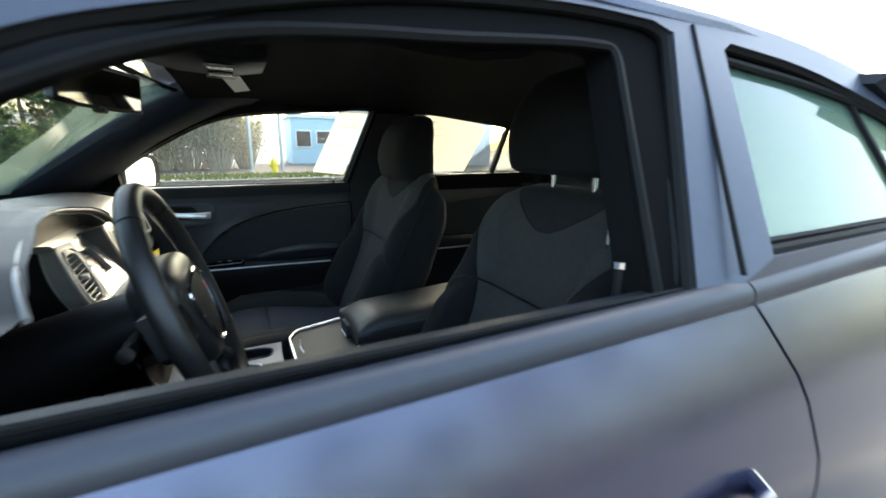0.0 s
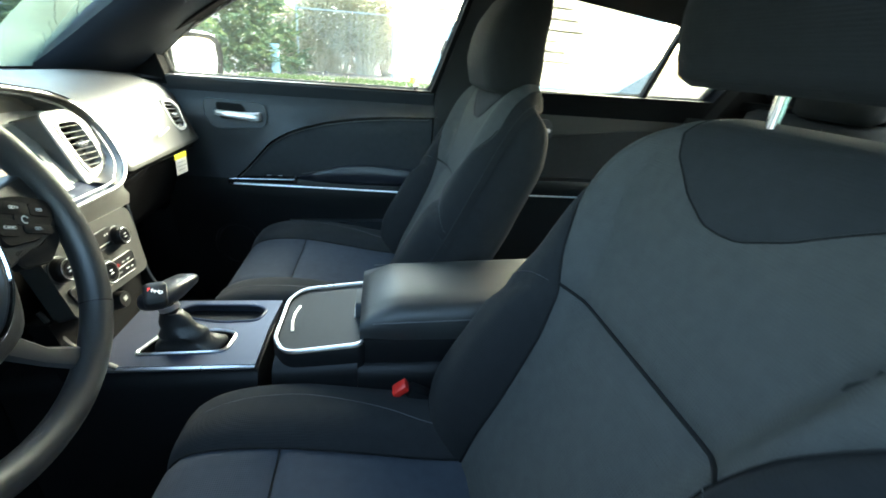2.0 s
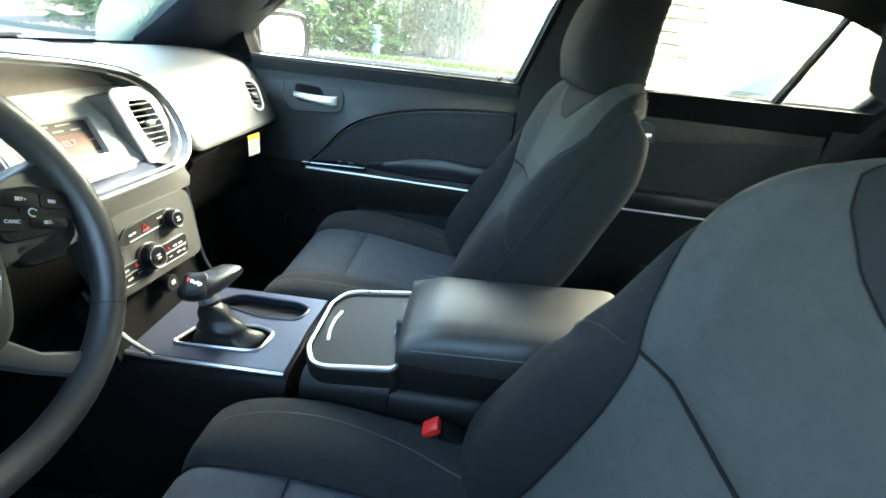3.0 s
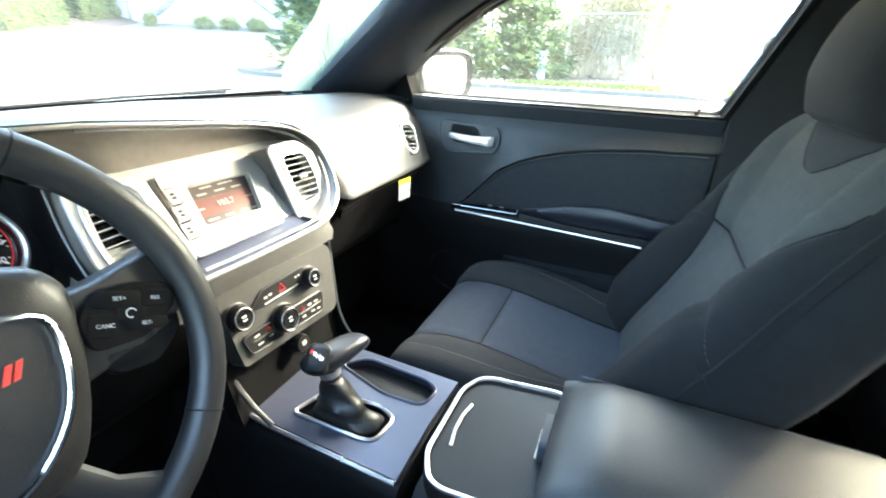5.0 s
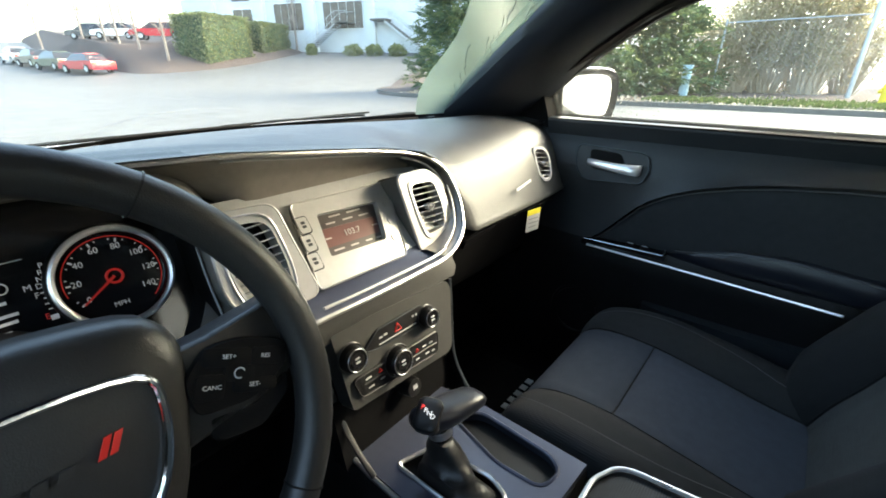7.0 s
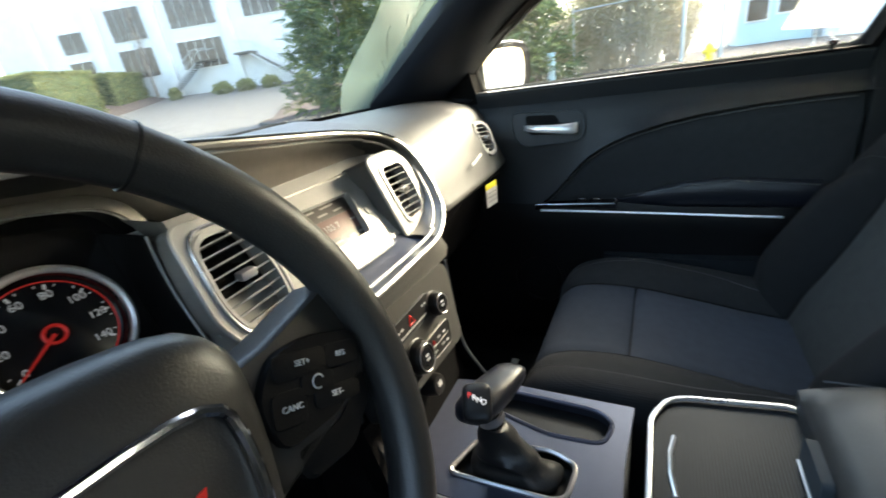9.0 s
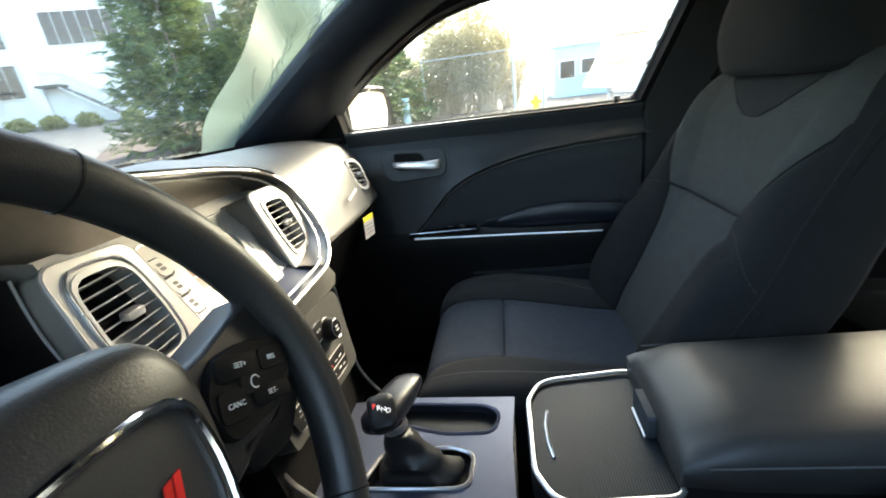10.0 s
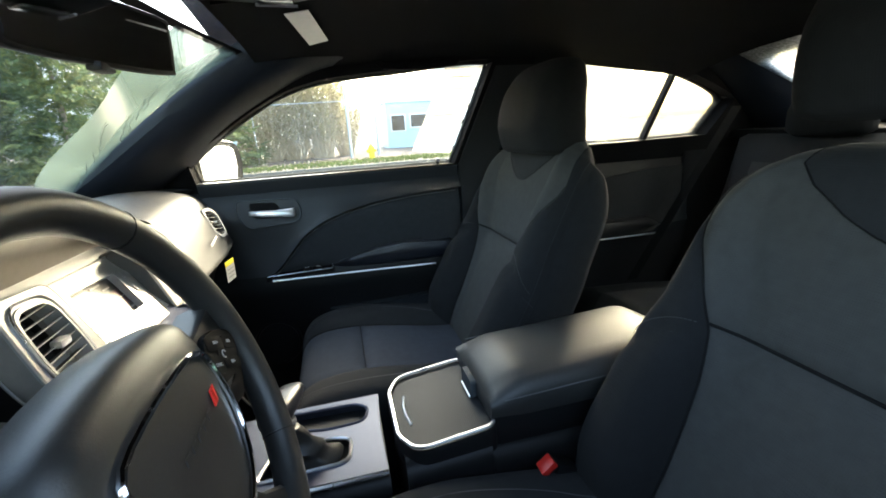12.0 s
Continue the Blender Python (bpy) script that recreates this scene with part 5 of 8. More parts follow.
hub_s = [(p.x, p.y) for p in curve([V(a, b, 0) for a, b in hub], 3, True)]
pad = part("hub_pad", dome(hub_s, wp, ((0.92, -0.05), (1.0, -0.035), (1.0, -0.012), (0.985, -0.002), (0.94, 0.005), (0.85, 0.010), (0.6, 0.014), (0.3, 0.016))), M["leather"], wheel, "padded black hub cover", 60)
crest = [(p.x, p.y) for p in curve([V(a, b, 0) for a, b in ((-0.055, 0.034), (0, 0.041), (0.055, 0.034), (0.062, 0.01), (0.05, -0.03), (0.025, -0.058), (0, -0.066), (-0.025, -0.058), (-0.05, -0.03), (-0.062, 0.01))], 4, True)]
part("crest_ring", tube([wp(a * 1.06, b, 0.0205 - 1.3 * (a * a + b * b)) for a, b in crest], 0.0026, 8, True), M["chrome"], pad, "chrome shield ring")
part("crest_plate", dome(crest, lambda a, b, h: wp(a * 1.06, b, h - 1.3 * (a * a + b * b)), ((0.97, 0.01), (0.96, 0.0180), (0.5, 0.0190))), M["leather"], pad)
for k in (0, 1):
    o = 0.0335 + 0.0052 * k
    part("red_slash", plate([(o - 0.003, 0.0015), (o + 0.0008, 0.0015), (o + 0.0066, 0.0118), (o + 0.0028, 0.0118)], lambda a, b: wp(a, b, 0.0200 - 1.1 * (a * a + b * b)), WN * 0.0012), M["red"], pad, "red slash emblem")
for k in range(5):
    o = -0.028 + 0.0105 * k
    part("emblem_bar", plate([(o, 0.0015), (o + 0.0065, 0.0015), (o + 0.0088, 0.0062), (o + 0.0023, 0.0062)], lambda a, b: wp(a, b, 0.0198 - 1.1 * (a * a + b * b)), WN * 0.0008), M["spoke"], pad, "small dull silver emblem bar")
for s in (1, -1):
    spoke = [(0.055, 0.036), (0.10, 0.036), (0.151, 0.044), (0.153, -0.008), (0.14, -0.02), (0.06, -0.03)]
    part("spoke", dome([(s * a, b) for a, b in spoke], wp, ((1.0, -0.03), (1.0, -0.006), (0.97, -0.002), (0.90, 0.0))), M["leather"], wheel, "black side spoke")
    key = part("key_pod", dome([(s * a, b) for a, b in round_poly([(0.080, 0.016), (0.098, 0.031), (0.122, 0.027), (0.149, 0.013), (0.146, -0.004), (0.116, -0.017), (0.080, -0.010)], 0.008, 3)], wp, ((1.0, -0.004), (1.0, 0.0035), (0.97, 0.0055))), M["low_plastic"], wheel, "black cruise control keys" if s > 0 else "black phone and menu keys")
    for cx, cy, w, h in ((0.1085, 0.0185, 0.031, 0.0125), (0.1325, 0.0075, 0.0215, 0.0125), (0.1120, 0.0050, 0.0205, 0.0105), (0.0925, 0.0050, 0.0185, 0.0165), (0.1190, -0.0075, 0.030, 0.0095)):
        box = [(cx + a * 0.906 + b * 0.423, cy - a * 0.423 + b * 0.906) for a, b in rounded(-w / 2, -h / 2, w / 2, h / 2, 0.003, 2)]
        part("key", dome([(s * a, b) for a, b in box], wp, ((1.0, 0.004), (1.0, 0.0061), (0.96, 0.0065))), M["low_plastic"], key)
    part("lower_key", dome([(s * a, b) for a, b in round_poly([(0.084, -0.015), (0.116, -0.023), (0.146, -0.009), (0.143, -0.026), (0.116, -0.041), (0.086, -0.034)], 0.006, 3)], wp, ((1.0, -0.012), (1.0, -0.002), (0.92, 0.0))), M["low_plastic"], key)
    if s > 0:
        along_keys, up_keys = WR * 0.906 - WU * 0.423, WR * 0.423 + WU * 0.906
        for text, a, b in (("SET+", 0.1095, 0.0185), ("RES", 0.1315, 0.0080), ("CANC", 0.0935, 0.0045), ("SET-", 0.1185, -0.0070)):
            lettering(text, 0.0044, frame_of(wp(a, b, 0.0068), along_keys, up_keys), M["grey_mark"], key)
        part("cruise_mark", tube([wp(0.1120 + 0.0034 * math.cos(q), 0.0052 + 0.0034 * math.sin(q), 0.0068) for q in (1.5 * math.pi * i / 12 for i in range(13))], 0.0005, 4), M["grey_mark"], key)
    low = [V(s * 0.035, -0.08, 0), V(s * 0.053, -0.108, 0), V(s * 0.08, -0.134, 0)]
    part("lower_spoke", tube([wp(p.x, p.y, -0.012 + 0.004 * i) for i, p in enumerate(low)], lambda t: 0.013 - 0.003 * math.sin(math.pi * t), 8, flat=0.5, up=WN), M["spoke"], wheel, "satin silver lower spoke")
part("column", tube([WC - WN * 0.03, WC - WN * 0.14, WC - WN * 0.3], lambda t: 0.045 + 0.02 * t, 16), M["plastic"], wheel, "black column shroud")
for s in (1, -1):
    st = thing("column_stalk", WC - WN * 0.07, "black steering column stalk", "stalk", "column stalks")
    part("lever", tube([WC - WN * 0.07 + WR * s * 0.05, WC - WN * 0.06 + WR * s * 0.13 + WU * 0.01], lambda t: 0.006 + 0.003 * t, 8), M["plastic"], st)
    part("tip", tube([WC - WN * 0.06 + WR * s * 0.13 + WU * 0.01, WC - WN * 0.058 + WR * s * 0.155 + WU * 0.013], 0.0095, 10), M["plastic_shine"], st)

# ---- floor ----
solo("car_floor", rbox((0.45, 0, 0.28), (2.6, 1.6, 0.08), 0.0), M["carpet"], "black carpeted car floor", "floor", kind="structure")
for s in (1, -1):
    mat_th = thing("floor_mat", (-0.35, s * 0.40, 0.33), "black carpet floor mat", "floor mat", "floor mats")
    part("mat", rbox((-0.37, s * 0.40, 0.335), (0.55, 0.46, 0.02), 0.008), M["carpet"], mat_th)
    if s > 0:
        for k in range(5):
            part("emblem_bar", rbox((-0.366, 0.452 + 0.033 * k, 0.3455), (0.020, 0.021, 0.003), 0.001), M["white"], mat_th, "pale embroidered bar")

# ---- centre console ----
con = thing("centre_console", (0.1, 0, 0.32), "black centre console with blue-grey satin shifter panel", "centre console")
TOP = 0.706


def con_body(x0, x1, half0, half1, z0, z1):
    return loft(bmesh.new(), [[V(x, -h, 0.32), V(x, -h, z - 0.03), V(x, -h + 0.008, z - 0.008), V(x, -h + 0.022, z), V(x, h - 0.022, z), V(x, h - 0.008, z - 0.008), V(x, h, z - 0.03), V(x, h, 0.32)] for x, h, z in ((x0, half0, z0), (lerp(x0, x1, 0.5), lerp(half0, half1, 0.5), lerp(z0, z1, 0.5)), (x1, half1, z1))])


part("front_body", con_body(-0.42, -0.03, 0.118, 0.118, 0.69, 0.692), M["plastic"], con, "black console side", 50)
# This flank's black has the shade under the dash in it.
part("console_nose", con_body(-0.64, -0.421, 0.125, 0.119, 0.74, 0.70), M["low_plastic"], con, "console flank under the dash, shade put into its black", 50)
part("cover_body", con_body(-0.004, 0.139, 0.124, 0.124, 0.706, 0.716), M["plastic"], con, "soft black console side", 50)
def cover_z(x):
    """Height of the sliding cover, which climbs towards the armrest."""
    return lerp(0.727, 0.745, x / 0.15)


FR = round_poly([(-0.008, -0.064), (-0.008, 0.064), (0.010, 0.098), (0.03, 0.106), (0.14, 0.107), (0.15, 0.1), (0.15, -0.1), (0.14, -0.110), (0.03, -0.110), (0.010, -0.100)], 0.012)
part("cover_rim", loft(bmesh.new(), [[V(lerp(0.07, a, 1.05), b * 1.05, 0.69) for a, b in FR], [V(lerp(0.07, a, 1.05), b * 1.05, cover_z(a) - 0.012) for a, b in FR], [V(lerp(0.07, a, 1.02), b * 1.02, cover_z(a) - 0.004) for a, b in FR]]), M["plastic"], con, "black rim under the cover")
part("rear_body", con_body(0.140, 0.62, 0.124, 0.124, 0.704, 0.70), M["plastic"], con, "soft black console body", 50)
SHIFT = round_poly([(-0.235, -0.078), (-0.215, -0.018), (-0.118, -0.008), (-0.086, -0.02), (-0.09, -0.066), (-0.105, -0.074)], 0.012)
BIN = round_poly([(-0.235, 0.045), (-0.20, 0.083), (-0.075, 0.079), (-0.05, 0.062), (-0.06, 0.022), (-0.13, 0.018)], 0.016)
part("shifter_panel", plate([(-0.345, -0.075), (-0.30, -0.104), (-0.25, -0.108), (-0.032, -0.108), (-0.034, 0.0), (-0.028, 0.098), (-0.22, 0.098), (-0.30, 0.085), (-0.345, 0.06)], lambda a, b: V(a, b, TOP), (0, 0, -0.012), (SHIFT, BIN)), M["console"], con, "blue-grey satin shifter panel", 30)
part("panel_lip", tube([V(a, b, TOP - 0.003) for a, b in ((-0.36, -0.07), (-0.31, -0.107), (-0.25, -0.112), (-0.032, -0.112))], 0.004, 6), M["satin"], con)
for name, loop, depth, m in (("shifter_well", SHIFT, 0.03, "plastic"), ("bin", BIN, 0.035, "tray")):
    ca, cb = sum(p[0] for p in loop) / len(loop), sum(p[1] for p in loop) / len(loop)
    part(name, loft(bmesh.new(), [[V(lerp(ca, a, k), lerp(cb, b, k), TOP - h) for a, b in loop] for k, h in ((1.0, 0.001), (0.97, depth), (0.02, depth))], False), M[m], con, "", 50)
part("bin_edge", tube([V(a, b, TOP) for a, b in BIN], 0.003, 6, True), M["console"], con)
part("shifter_surround", tube([V(a, b, TOP + 0.001) for a, b in SHIFT], 0.0032, 6, True), M["satin"], con, "satin silver surround")

shifter = thing("gear_shifter", (-0.16, -0.045, TOP), "black leather gear shifter with wrinkled boot and lit gear marks", "gear shifter")
rnd = random.Random(7)
boot_rows = []
for i in range(12):
    t = i / 11
    cx, cy, z = lerp(-0.16, -0.178, t), lerp(-0.043, -0.045, t), TOP - 0.008 + 0.075 * t
    w = lerp(0.055, 0.016, t ** 0.7) + 0.006 * math.sin(5.5 * math.pi * t) * (1 - t)
    boot_rows.append([V(cx + w * 1.05 * math.copysign(abs(math.cos(q)) ** (0.6 + 0.4 * t), math.cos(q)) * (1 + 0.1 * math.sin(3 * q + 4 * t)), cy + w * 0.48 * (1 + 0.9 * t) * math.copysign(abs(math.sin(q)) ** (0.6 + 0.4 * t), math.sin(q)) * (1 + 0.14 * math.sin(2 * q + 9 * t)), z + 0.004 * math.sin(4 * q + 3 * t) * (1 - t)) for q in (2 * math.pi * k / 24 for k in range(24))])
part("boot", loft(bmesh.new(), boot_rows), M["leather"], shifter, "wrinkled black leather boot", 60)
part("shaft", tube([V(-0.178, -0.045, TOP + 0.06), V(-0.186, -0.046, TOP + 0.10)], 0.013, 12), M["plastic_shine"], shifter)
part("collar", tube([V(-0.180, -0.045, TOP + 0.072), V(-0.182, -0.045, TOP + 0.08)], 0.0165, 14), M["satin"], shifter, "silver collar")
kn = []
for t, hx, hz, dz in ((0, 0.006, 0.004, -0.003), (0.04, 0.016, 0.011, -0.002), (0.12, 0.022, 0.015, -0.001), (0.3, 0.0245, 0.017, 0.0), (0.5, 0.0245, 0.016, 0.001), (0.7, 0.023, 0.013, 0.003), (0.88, 0.020, 0.011, 0.004), (0.96, 0.015, 0.008, 0.003), (1, 0.007, 0.004, 0.002)):
    c = V(-0.200, -0.074, 0.802).lerp(V(-0.170, 0.030, 0.797), t) + V(0, 0, dz)
    kn.append([c + V(hx * math.copysign(abs(math.cos(q)) ** 0.7, math.cos(q)), 0, hz * math.copysign(abs(math.sin(q)) ** 0.7, math.sin(q))) for q in (2 * math.pi * k / 18 for k in range(18))])
part("knob", loft(bmesh.new(), kn), M["arm_pad"], shifter, "black T-shaped knob", 60)
KN = V(0.22, -0.42, 0.88).normalized()
KR = V(0.93, 0.36, 0).normalized()
KU = KN.cross(KR)
KC = V(-0.193, -0.052, 0.806)
part("knob_face", dome(rounded(-0.017, -0.024, 0.017, 0.02, 0.009, 4), lambda a, b, h: KC + KR * a + KU * b + KN * h, ((1.0, 0.0), (1.0, 0.013), (0.92, 0.0155), (0.5, 0.0165))), M["key_black"], shifter, "satin black gear mark window", 50)
for i, ch in enumerate("PRND"):
    lettering(ch, 0.0088, frame_of(KC + KR * (-0.0085 + 0.0055 * i) + KU * (0.004 - 0.003 * i) + KN * 0.0172, KR, KU), M["knob_red"] if i == 0 else M["knob_white"], shifter, "gear_letter")

cover = thing("cup_holder_cover", (0.05, 0, TOP), "ribbed grey sliding cup holder cover in a chrome frame", "cup holder cover")
part("chrome_frame", tube([V(a, b, cover_z(a) + 0.001) for a, b in FR], 0.0036, 8, True, flat=0.8), M["satin"], cover, "polished chrome frame")
bm = bmesh.new()
N = 46
slat_rows = []
for i in range(N * 2 + 1):
    x = lerp(-0.004, 0.145, i / (N * 2))
    h = table([(-0.008, 0.064), (0.012, 0.096), (0.03, 0.103), (0.15, 0.104)], x)
    z = cover_z(x) - 0.005 + (0.0012 if i % 2 else 0.0)
    slat_rows.append([V(x, -h, z), V(x, h, z)])
loft(bm, slat_rows, False, False)
part("tambour", bm, M["plastic_grey"], cover, "grey ribbed tambour", 180)
part("finger_grip", tube([V(0.018, -0.042, cover_z(0.018) - 0.004), V(0.013, -0.015, cover_z(0.013) - 0.002), V(0.013, 0.015, cover_z(0.013) - 0.002), V(0.018, 0.042, cover_z(0.018) - 0.004)], 0.0028, 8), M["satin"], cover, "curved silver finger grip")

arm = thing("armrest_lid", (0.3, 0, 0.76), "padded black leather centre armrest lid with stitched edge", "armrest")
lid = []
for t in [i / 24 for i in range(25)]:
    x = lerp(0.143, 0.530, t)
    k = min(1, 0.22 + 0.78 * t / 0.15) if t < 0.15 else min(1.0, 0.5 + 10 * (1 - t) ** 1.0)
    k = k ** 0.5
    top = 0.757 + (0.056 + 0.02 * t) * k
    h = 0.111 * (0.92 + 0.08 * k)
    lid.append([V(x, -h + 0.006, 0.748), V(x, -h, 0.765), V(x, -h + 0.001, lerp(0.765, top, 0.45)), V(x, -h + 0.01, lerp(0.765, top, 0.78)), V(x, -h + 0.024, top - 0.006), V(x, -h + 0.04, top - 0.002), V(x, -h + 0.05, top - 0.0008), V(x, -0.03, top), V(x, 0.03, top - 0.004), V(x, h - 0.045, top - 0.009), V(x, h - 0.035, top - 0.0115), V(x, h - 0.02, top - 0.016), V(x, h - 0.008, lerp(0.765, top - 0.010, 0.72)), V(x, h - 0.001, lerp(0.765, top, 0.45)), V(x, h, 0.765), V(x, h - 0.006, 0.748)])
part("lid", loft(bmesh.new(), lid), M["lid_leather"], arm, "padded black leather lid", 60)
for s in (1, -1):
    part("stitching", tube([V(lerp(0.165, 0.51, i / 30), s * (0.1115), lerp(0.786, 0.80, i / 30)) for i in range(31)], 0.0013, 4), M["thread"], arm)
part("lid_base", rbox((0.335, 0, 0.72), (0.38, 0.214, 0.066), 0.012), M["plastic"], arm)
part("latch", plate(rounded(-0.03, 0.742, 0.03, 0.776, 0.006), lambda a, b: V(0.142, a, b), (-0.01, 0, 0)), M["plastic_grey"], arm, "dark release latch")
part("latch_edge", tube([V(0.1305, -0.026, 0.745), V(0.1305, 0.026, 0.745)], 0.0016, 6), M["satin"], arm, "thin silver latch edge")

# ---- front seats ----


class Pad:
    """An upholstered form along a centre line, with bolsters at its sides."""

    def __init__(self, y0, line, inner, outer, bulge, edge, lean):
        self.y0, self.line, self.inner, self.outer, self.bulge, self.edge, self.lean = y0, line, inner, outer, bulge, edge, lean

    def at(self, a, h, lift=0.0):
        c = along(self.line, h)
        d = (along(self.line, min(1, h + 0.02)) - along(self.line, max(0, h - 0.02))).normalized()
        n = V(-d.z, 0, d.x) * self.lean
        o, i = table(self.outer, h), table(self.inner, h)
        w = abs(a)
        b = max(0.0, min(1.0, (w - i * 0.75) / max(0.01, (o - i) * 0.65)))
        rise = table(self.bulge, h) * b * b * (3 - 2 * b)
        r = self.edge
        if w > o - r:
            q = min(1.0, (w - (o - r)) / r)
            rise -= r * 0.9 * (1 - math.sqrt(max(0.0, 1 - q * q)))
        return V(c.x, self.y0 + a, c.z) + n * (rise + lift)

    def back(self, a, h, depth):
        c = along(self.line, h)
        d = (along(self.line, min(1, h + 0.02)) - along(self.line, max(0, h - 0.02))).normalized()
        return V(c.x, self.y0 + a, c.z) - V(-d.z, 0, d.x) * self.lean * depth


def puff(pad, ah, nu, nv, wide, tall, swell=0.010):
    """A panel whose edges dip into the seams."""
    def fn(s, t):
        a, h = ah(s, t)
        d = min(min(s, 1 - s) * wide, min(t, 1 - t) * tall)
        return pad.at(a, h, swell * (1 - math.exp(-d / 0.009)))
    return sheet(fn, nu, nv)


YS = 0.372
BACK = Pad(YS, [V(0.215, 0, 0.585), V(0.255, 0, 0.685), V(0.31, 0, 0.795), V(0.362, 0, 0.905), V(0.402, 0, 1.01), V(0.432, 0, 1.100), V(0.468, 0, 1.153), V(0.52, 0, 1.165)],
           [(0, 0.112), (0.2, 0.120), (0.35, 0.134), (0.44, 0.148), (0.48, 0.162), (0.52, 0.176), (0.56, 0.194), (0.60, 0.212), (0.64, 0.226), (0.67, 0.229), (0.72, 0.222), (0.82, 0.200), (0.9, 0.180), (0.96, 0.158), (1, 0.134)],
           [(0, 0.24), (0.2, 0.264), (0.36, 0.264), (0.42, 0.257), (0.47, 0.247), (0.55, 0.244), (0.67, 0.241), (0.72, 0.237), (0.82, 0.220), (0.9, 0.202), (0.96, 0.178), (1, 0.15)],
           [(0, 0.02), (0.15, 0.055), (0.4, 0.05), (0.6, 0.035), (0.75, 0.016), (0.85, 0.0), (1, 0.0)], 0.05, 1.0)
BACK.lean = 1.0
SEATP = Pad(YS, [V(-0.185, 0, 0.50), V(-0.205, 0, 0.585), V(-0.19, 0, 0.64), V(-0.145, 0, 0.664), V(-0.046, 0, 0.668), V(0.06, 0, 0.652), V(0.16, 0, 0.635), V(0.31, 0, 0.62)],
            [(0, 0.14), (0.3, 0.135), (0.57, 0.124), (0.8, 0.12), (1, 0.115)],
            [(0, 0.2), (0.12, 0.235), (0.3, 0.25), (0.6, 0.258), (1, 0.25)],
            [(0, 0.0), (0.3, 0.008), (0.5, 0.024), (0.8, 0.034), (1, 0.03)], 0.045, 1.0)
seat = thing("front_seat", (0.1, YS, 0.33), "black and grey cloth bucket seat with side bolsters", "car seat", "front seats")
SEAM = 0.45


def top_edge(s):
    """Lower edge of the U-shaped insert."""
    return table([(0.0, 0.665), (0.16, 0.668), (0.45, 0.700), (0.80, 0.765), (1.0, 0.83)], abs(2 * s - 1))


def top_ah(s, t):
    q = 2 * s - 1
    h = lerp(top_edge(s), 0.985, t)
    return min(table(BACK.outer, h) - 0.01, 0.142) * q, h


def side_pad(s, u, h):
    """The bolster: it narrows upwards, swells at the waist and dips into its seams."""
    i, o = table(BACK.inner, h), table(BACK.outer, h)
    o = max(o, i + 0.001)
    d = min(u, 1 - u) * (o - i)
    above = h - (0.42 - 0.09 * u * u)
    d = min(d, abs(above) * 0.62 + 0.001, (h - 0.02) * 0.5)
    return BACK.at(s * lerp(i, o, u), h, (0.011 if above > 0 else 0.024) * (1 - math.exp(-max(0.0, d) / (0.008 if above > 0 else 0.014))))


back_part = part("backrest", loft(bmesh.new(), [[BACK.at(lerp(-1, 1, k / 14) * table(BACK.outer, h), h, -0.006) for k in range(15)] + [BACK.back(q * table(BACK.outer, h), h, dpt * table([(0, 0.10), (0.6, 0.12), (0.9, 0.075), (1, 0.03)], h)) for q, dpt in ((1.0, 0.75), (0.9, 1.0), (0.4, 1.08), (-0.4, 1.08), (-0.9, 1.0), (-1.0, 0.75))] for h in [i / 26 for i in range(27)]]), M["cloth_mid"], seat, "dark grey cloth backrest shell", 60)
part("lower_insert", puff(BACK, lambda s, t: ((2 * s - 1) * table(BACK.inner, lerp(0.06, SEAM, t)), lerp(0.06, SEAM, t)), 24, 24, 0.25, 0.3), M["cloth_low"], back_part, "mid grey cloth insert", 180)
part("shoulder_panel", puff(BACK, lambda s, t: ((2 * s - 1) * table(BACK.inner, lerp(SEAM, 0.985, t)), lerp(SEAM, 0.985, t)), 32, 44, 0.34, 0.36), M["cloth"], back_part, "grey cloth shoulder panel", 180)
part("top_insert", sheet(lambda s, t: BACK.at(*top_ah(s, t), 0.0108 + 0.003 * (1 - math.exp(-min(min(s, 1 - s) * 0.26, t * 0.12) / 0.008))), 28, 18), M["cloth_dark"], back_part, "black U-shaped top insert", 180)
for s in (1, -1):
    part("bolster", sheet(lambda u, t: side_pad(s, u, lerp(0.02, 0.97, t)), 14, 56), M["cloth_mid"], back_part, "dark grey side bolster", 180)
    part("bolster_seam", tube([BACK.at(s * lerp(table(BACK.inner, 0.40), table(BACK.outer, 0.33), u), 0.42 - 0.09 * u * u, 0.0030) for u in [0.12 + 0.88 * i / 12 for i in range(13)]], 0.001, 5), M["cloth_dark"], back_part)
    part("piping", tube([BACK.at(s * (table(BACK.outer, h) - 0.002), h, 0.002) for h in [0.05 + 0.85 * i / 30 for i in range(31)]], 0.0014, 5), M["cloth_dark"], back_part)
    for i in range(22):
        q0, q1 = 0.12 + 0.04 * i, 0.12 + 0.04 * i + 0.026
        part("stitch", tube([BACK.at(s * lerp(table(BACK.inner, 0.40), table(BACK.outer, 0.33), u), 0.448 - 0.09 * u * u, 0.0112) for u in (q0, q1)], 0.0006, 4), M["seam_thread"], back_part, "grey stitch")
part("waist_seam", tube([BACK.at(a * table(BACK.inner, SEAM) / 10, SEAM, 0.0012) for a in range(-10, 11)], 0.0026, 6), M["rubber"], back_part)
part("insert_seam", tube([BACK.at(*top_ah(0.0, 1 - i / 8), 0.0112) for i in range(8)] + [BACK.at(*top_ah(i / 30, 0.0), 0.0112) for i in range(31)] + [BACK.at(*top_ah(1.0, (i + 1) / 8), 0.0112) for i in range(8)], 0.0011, 5), M["rubber"], back_part)
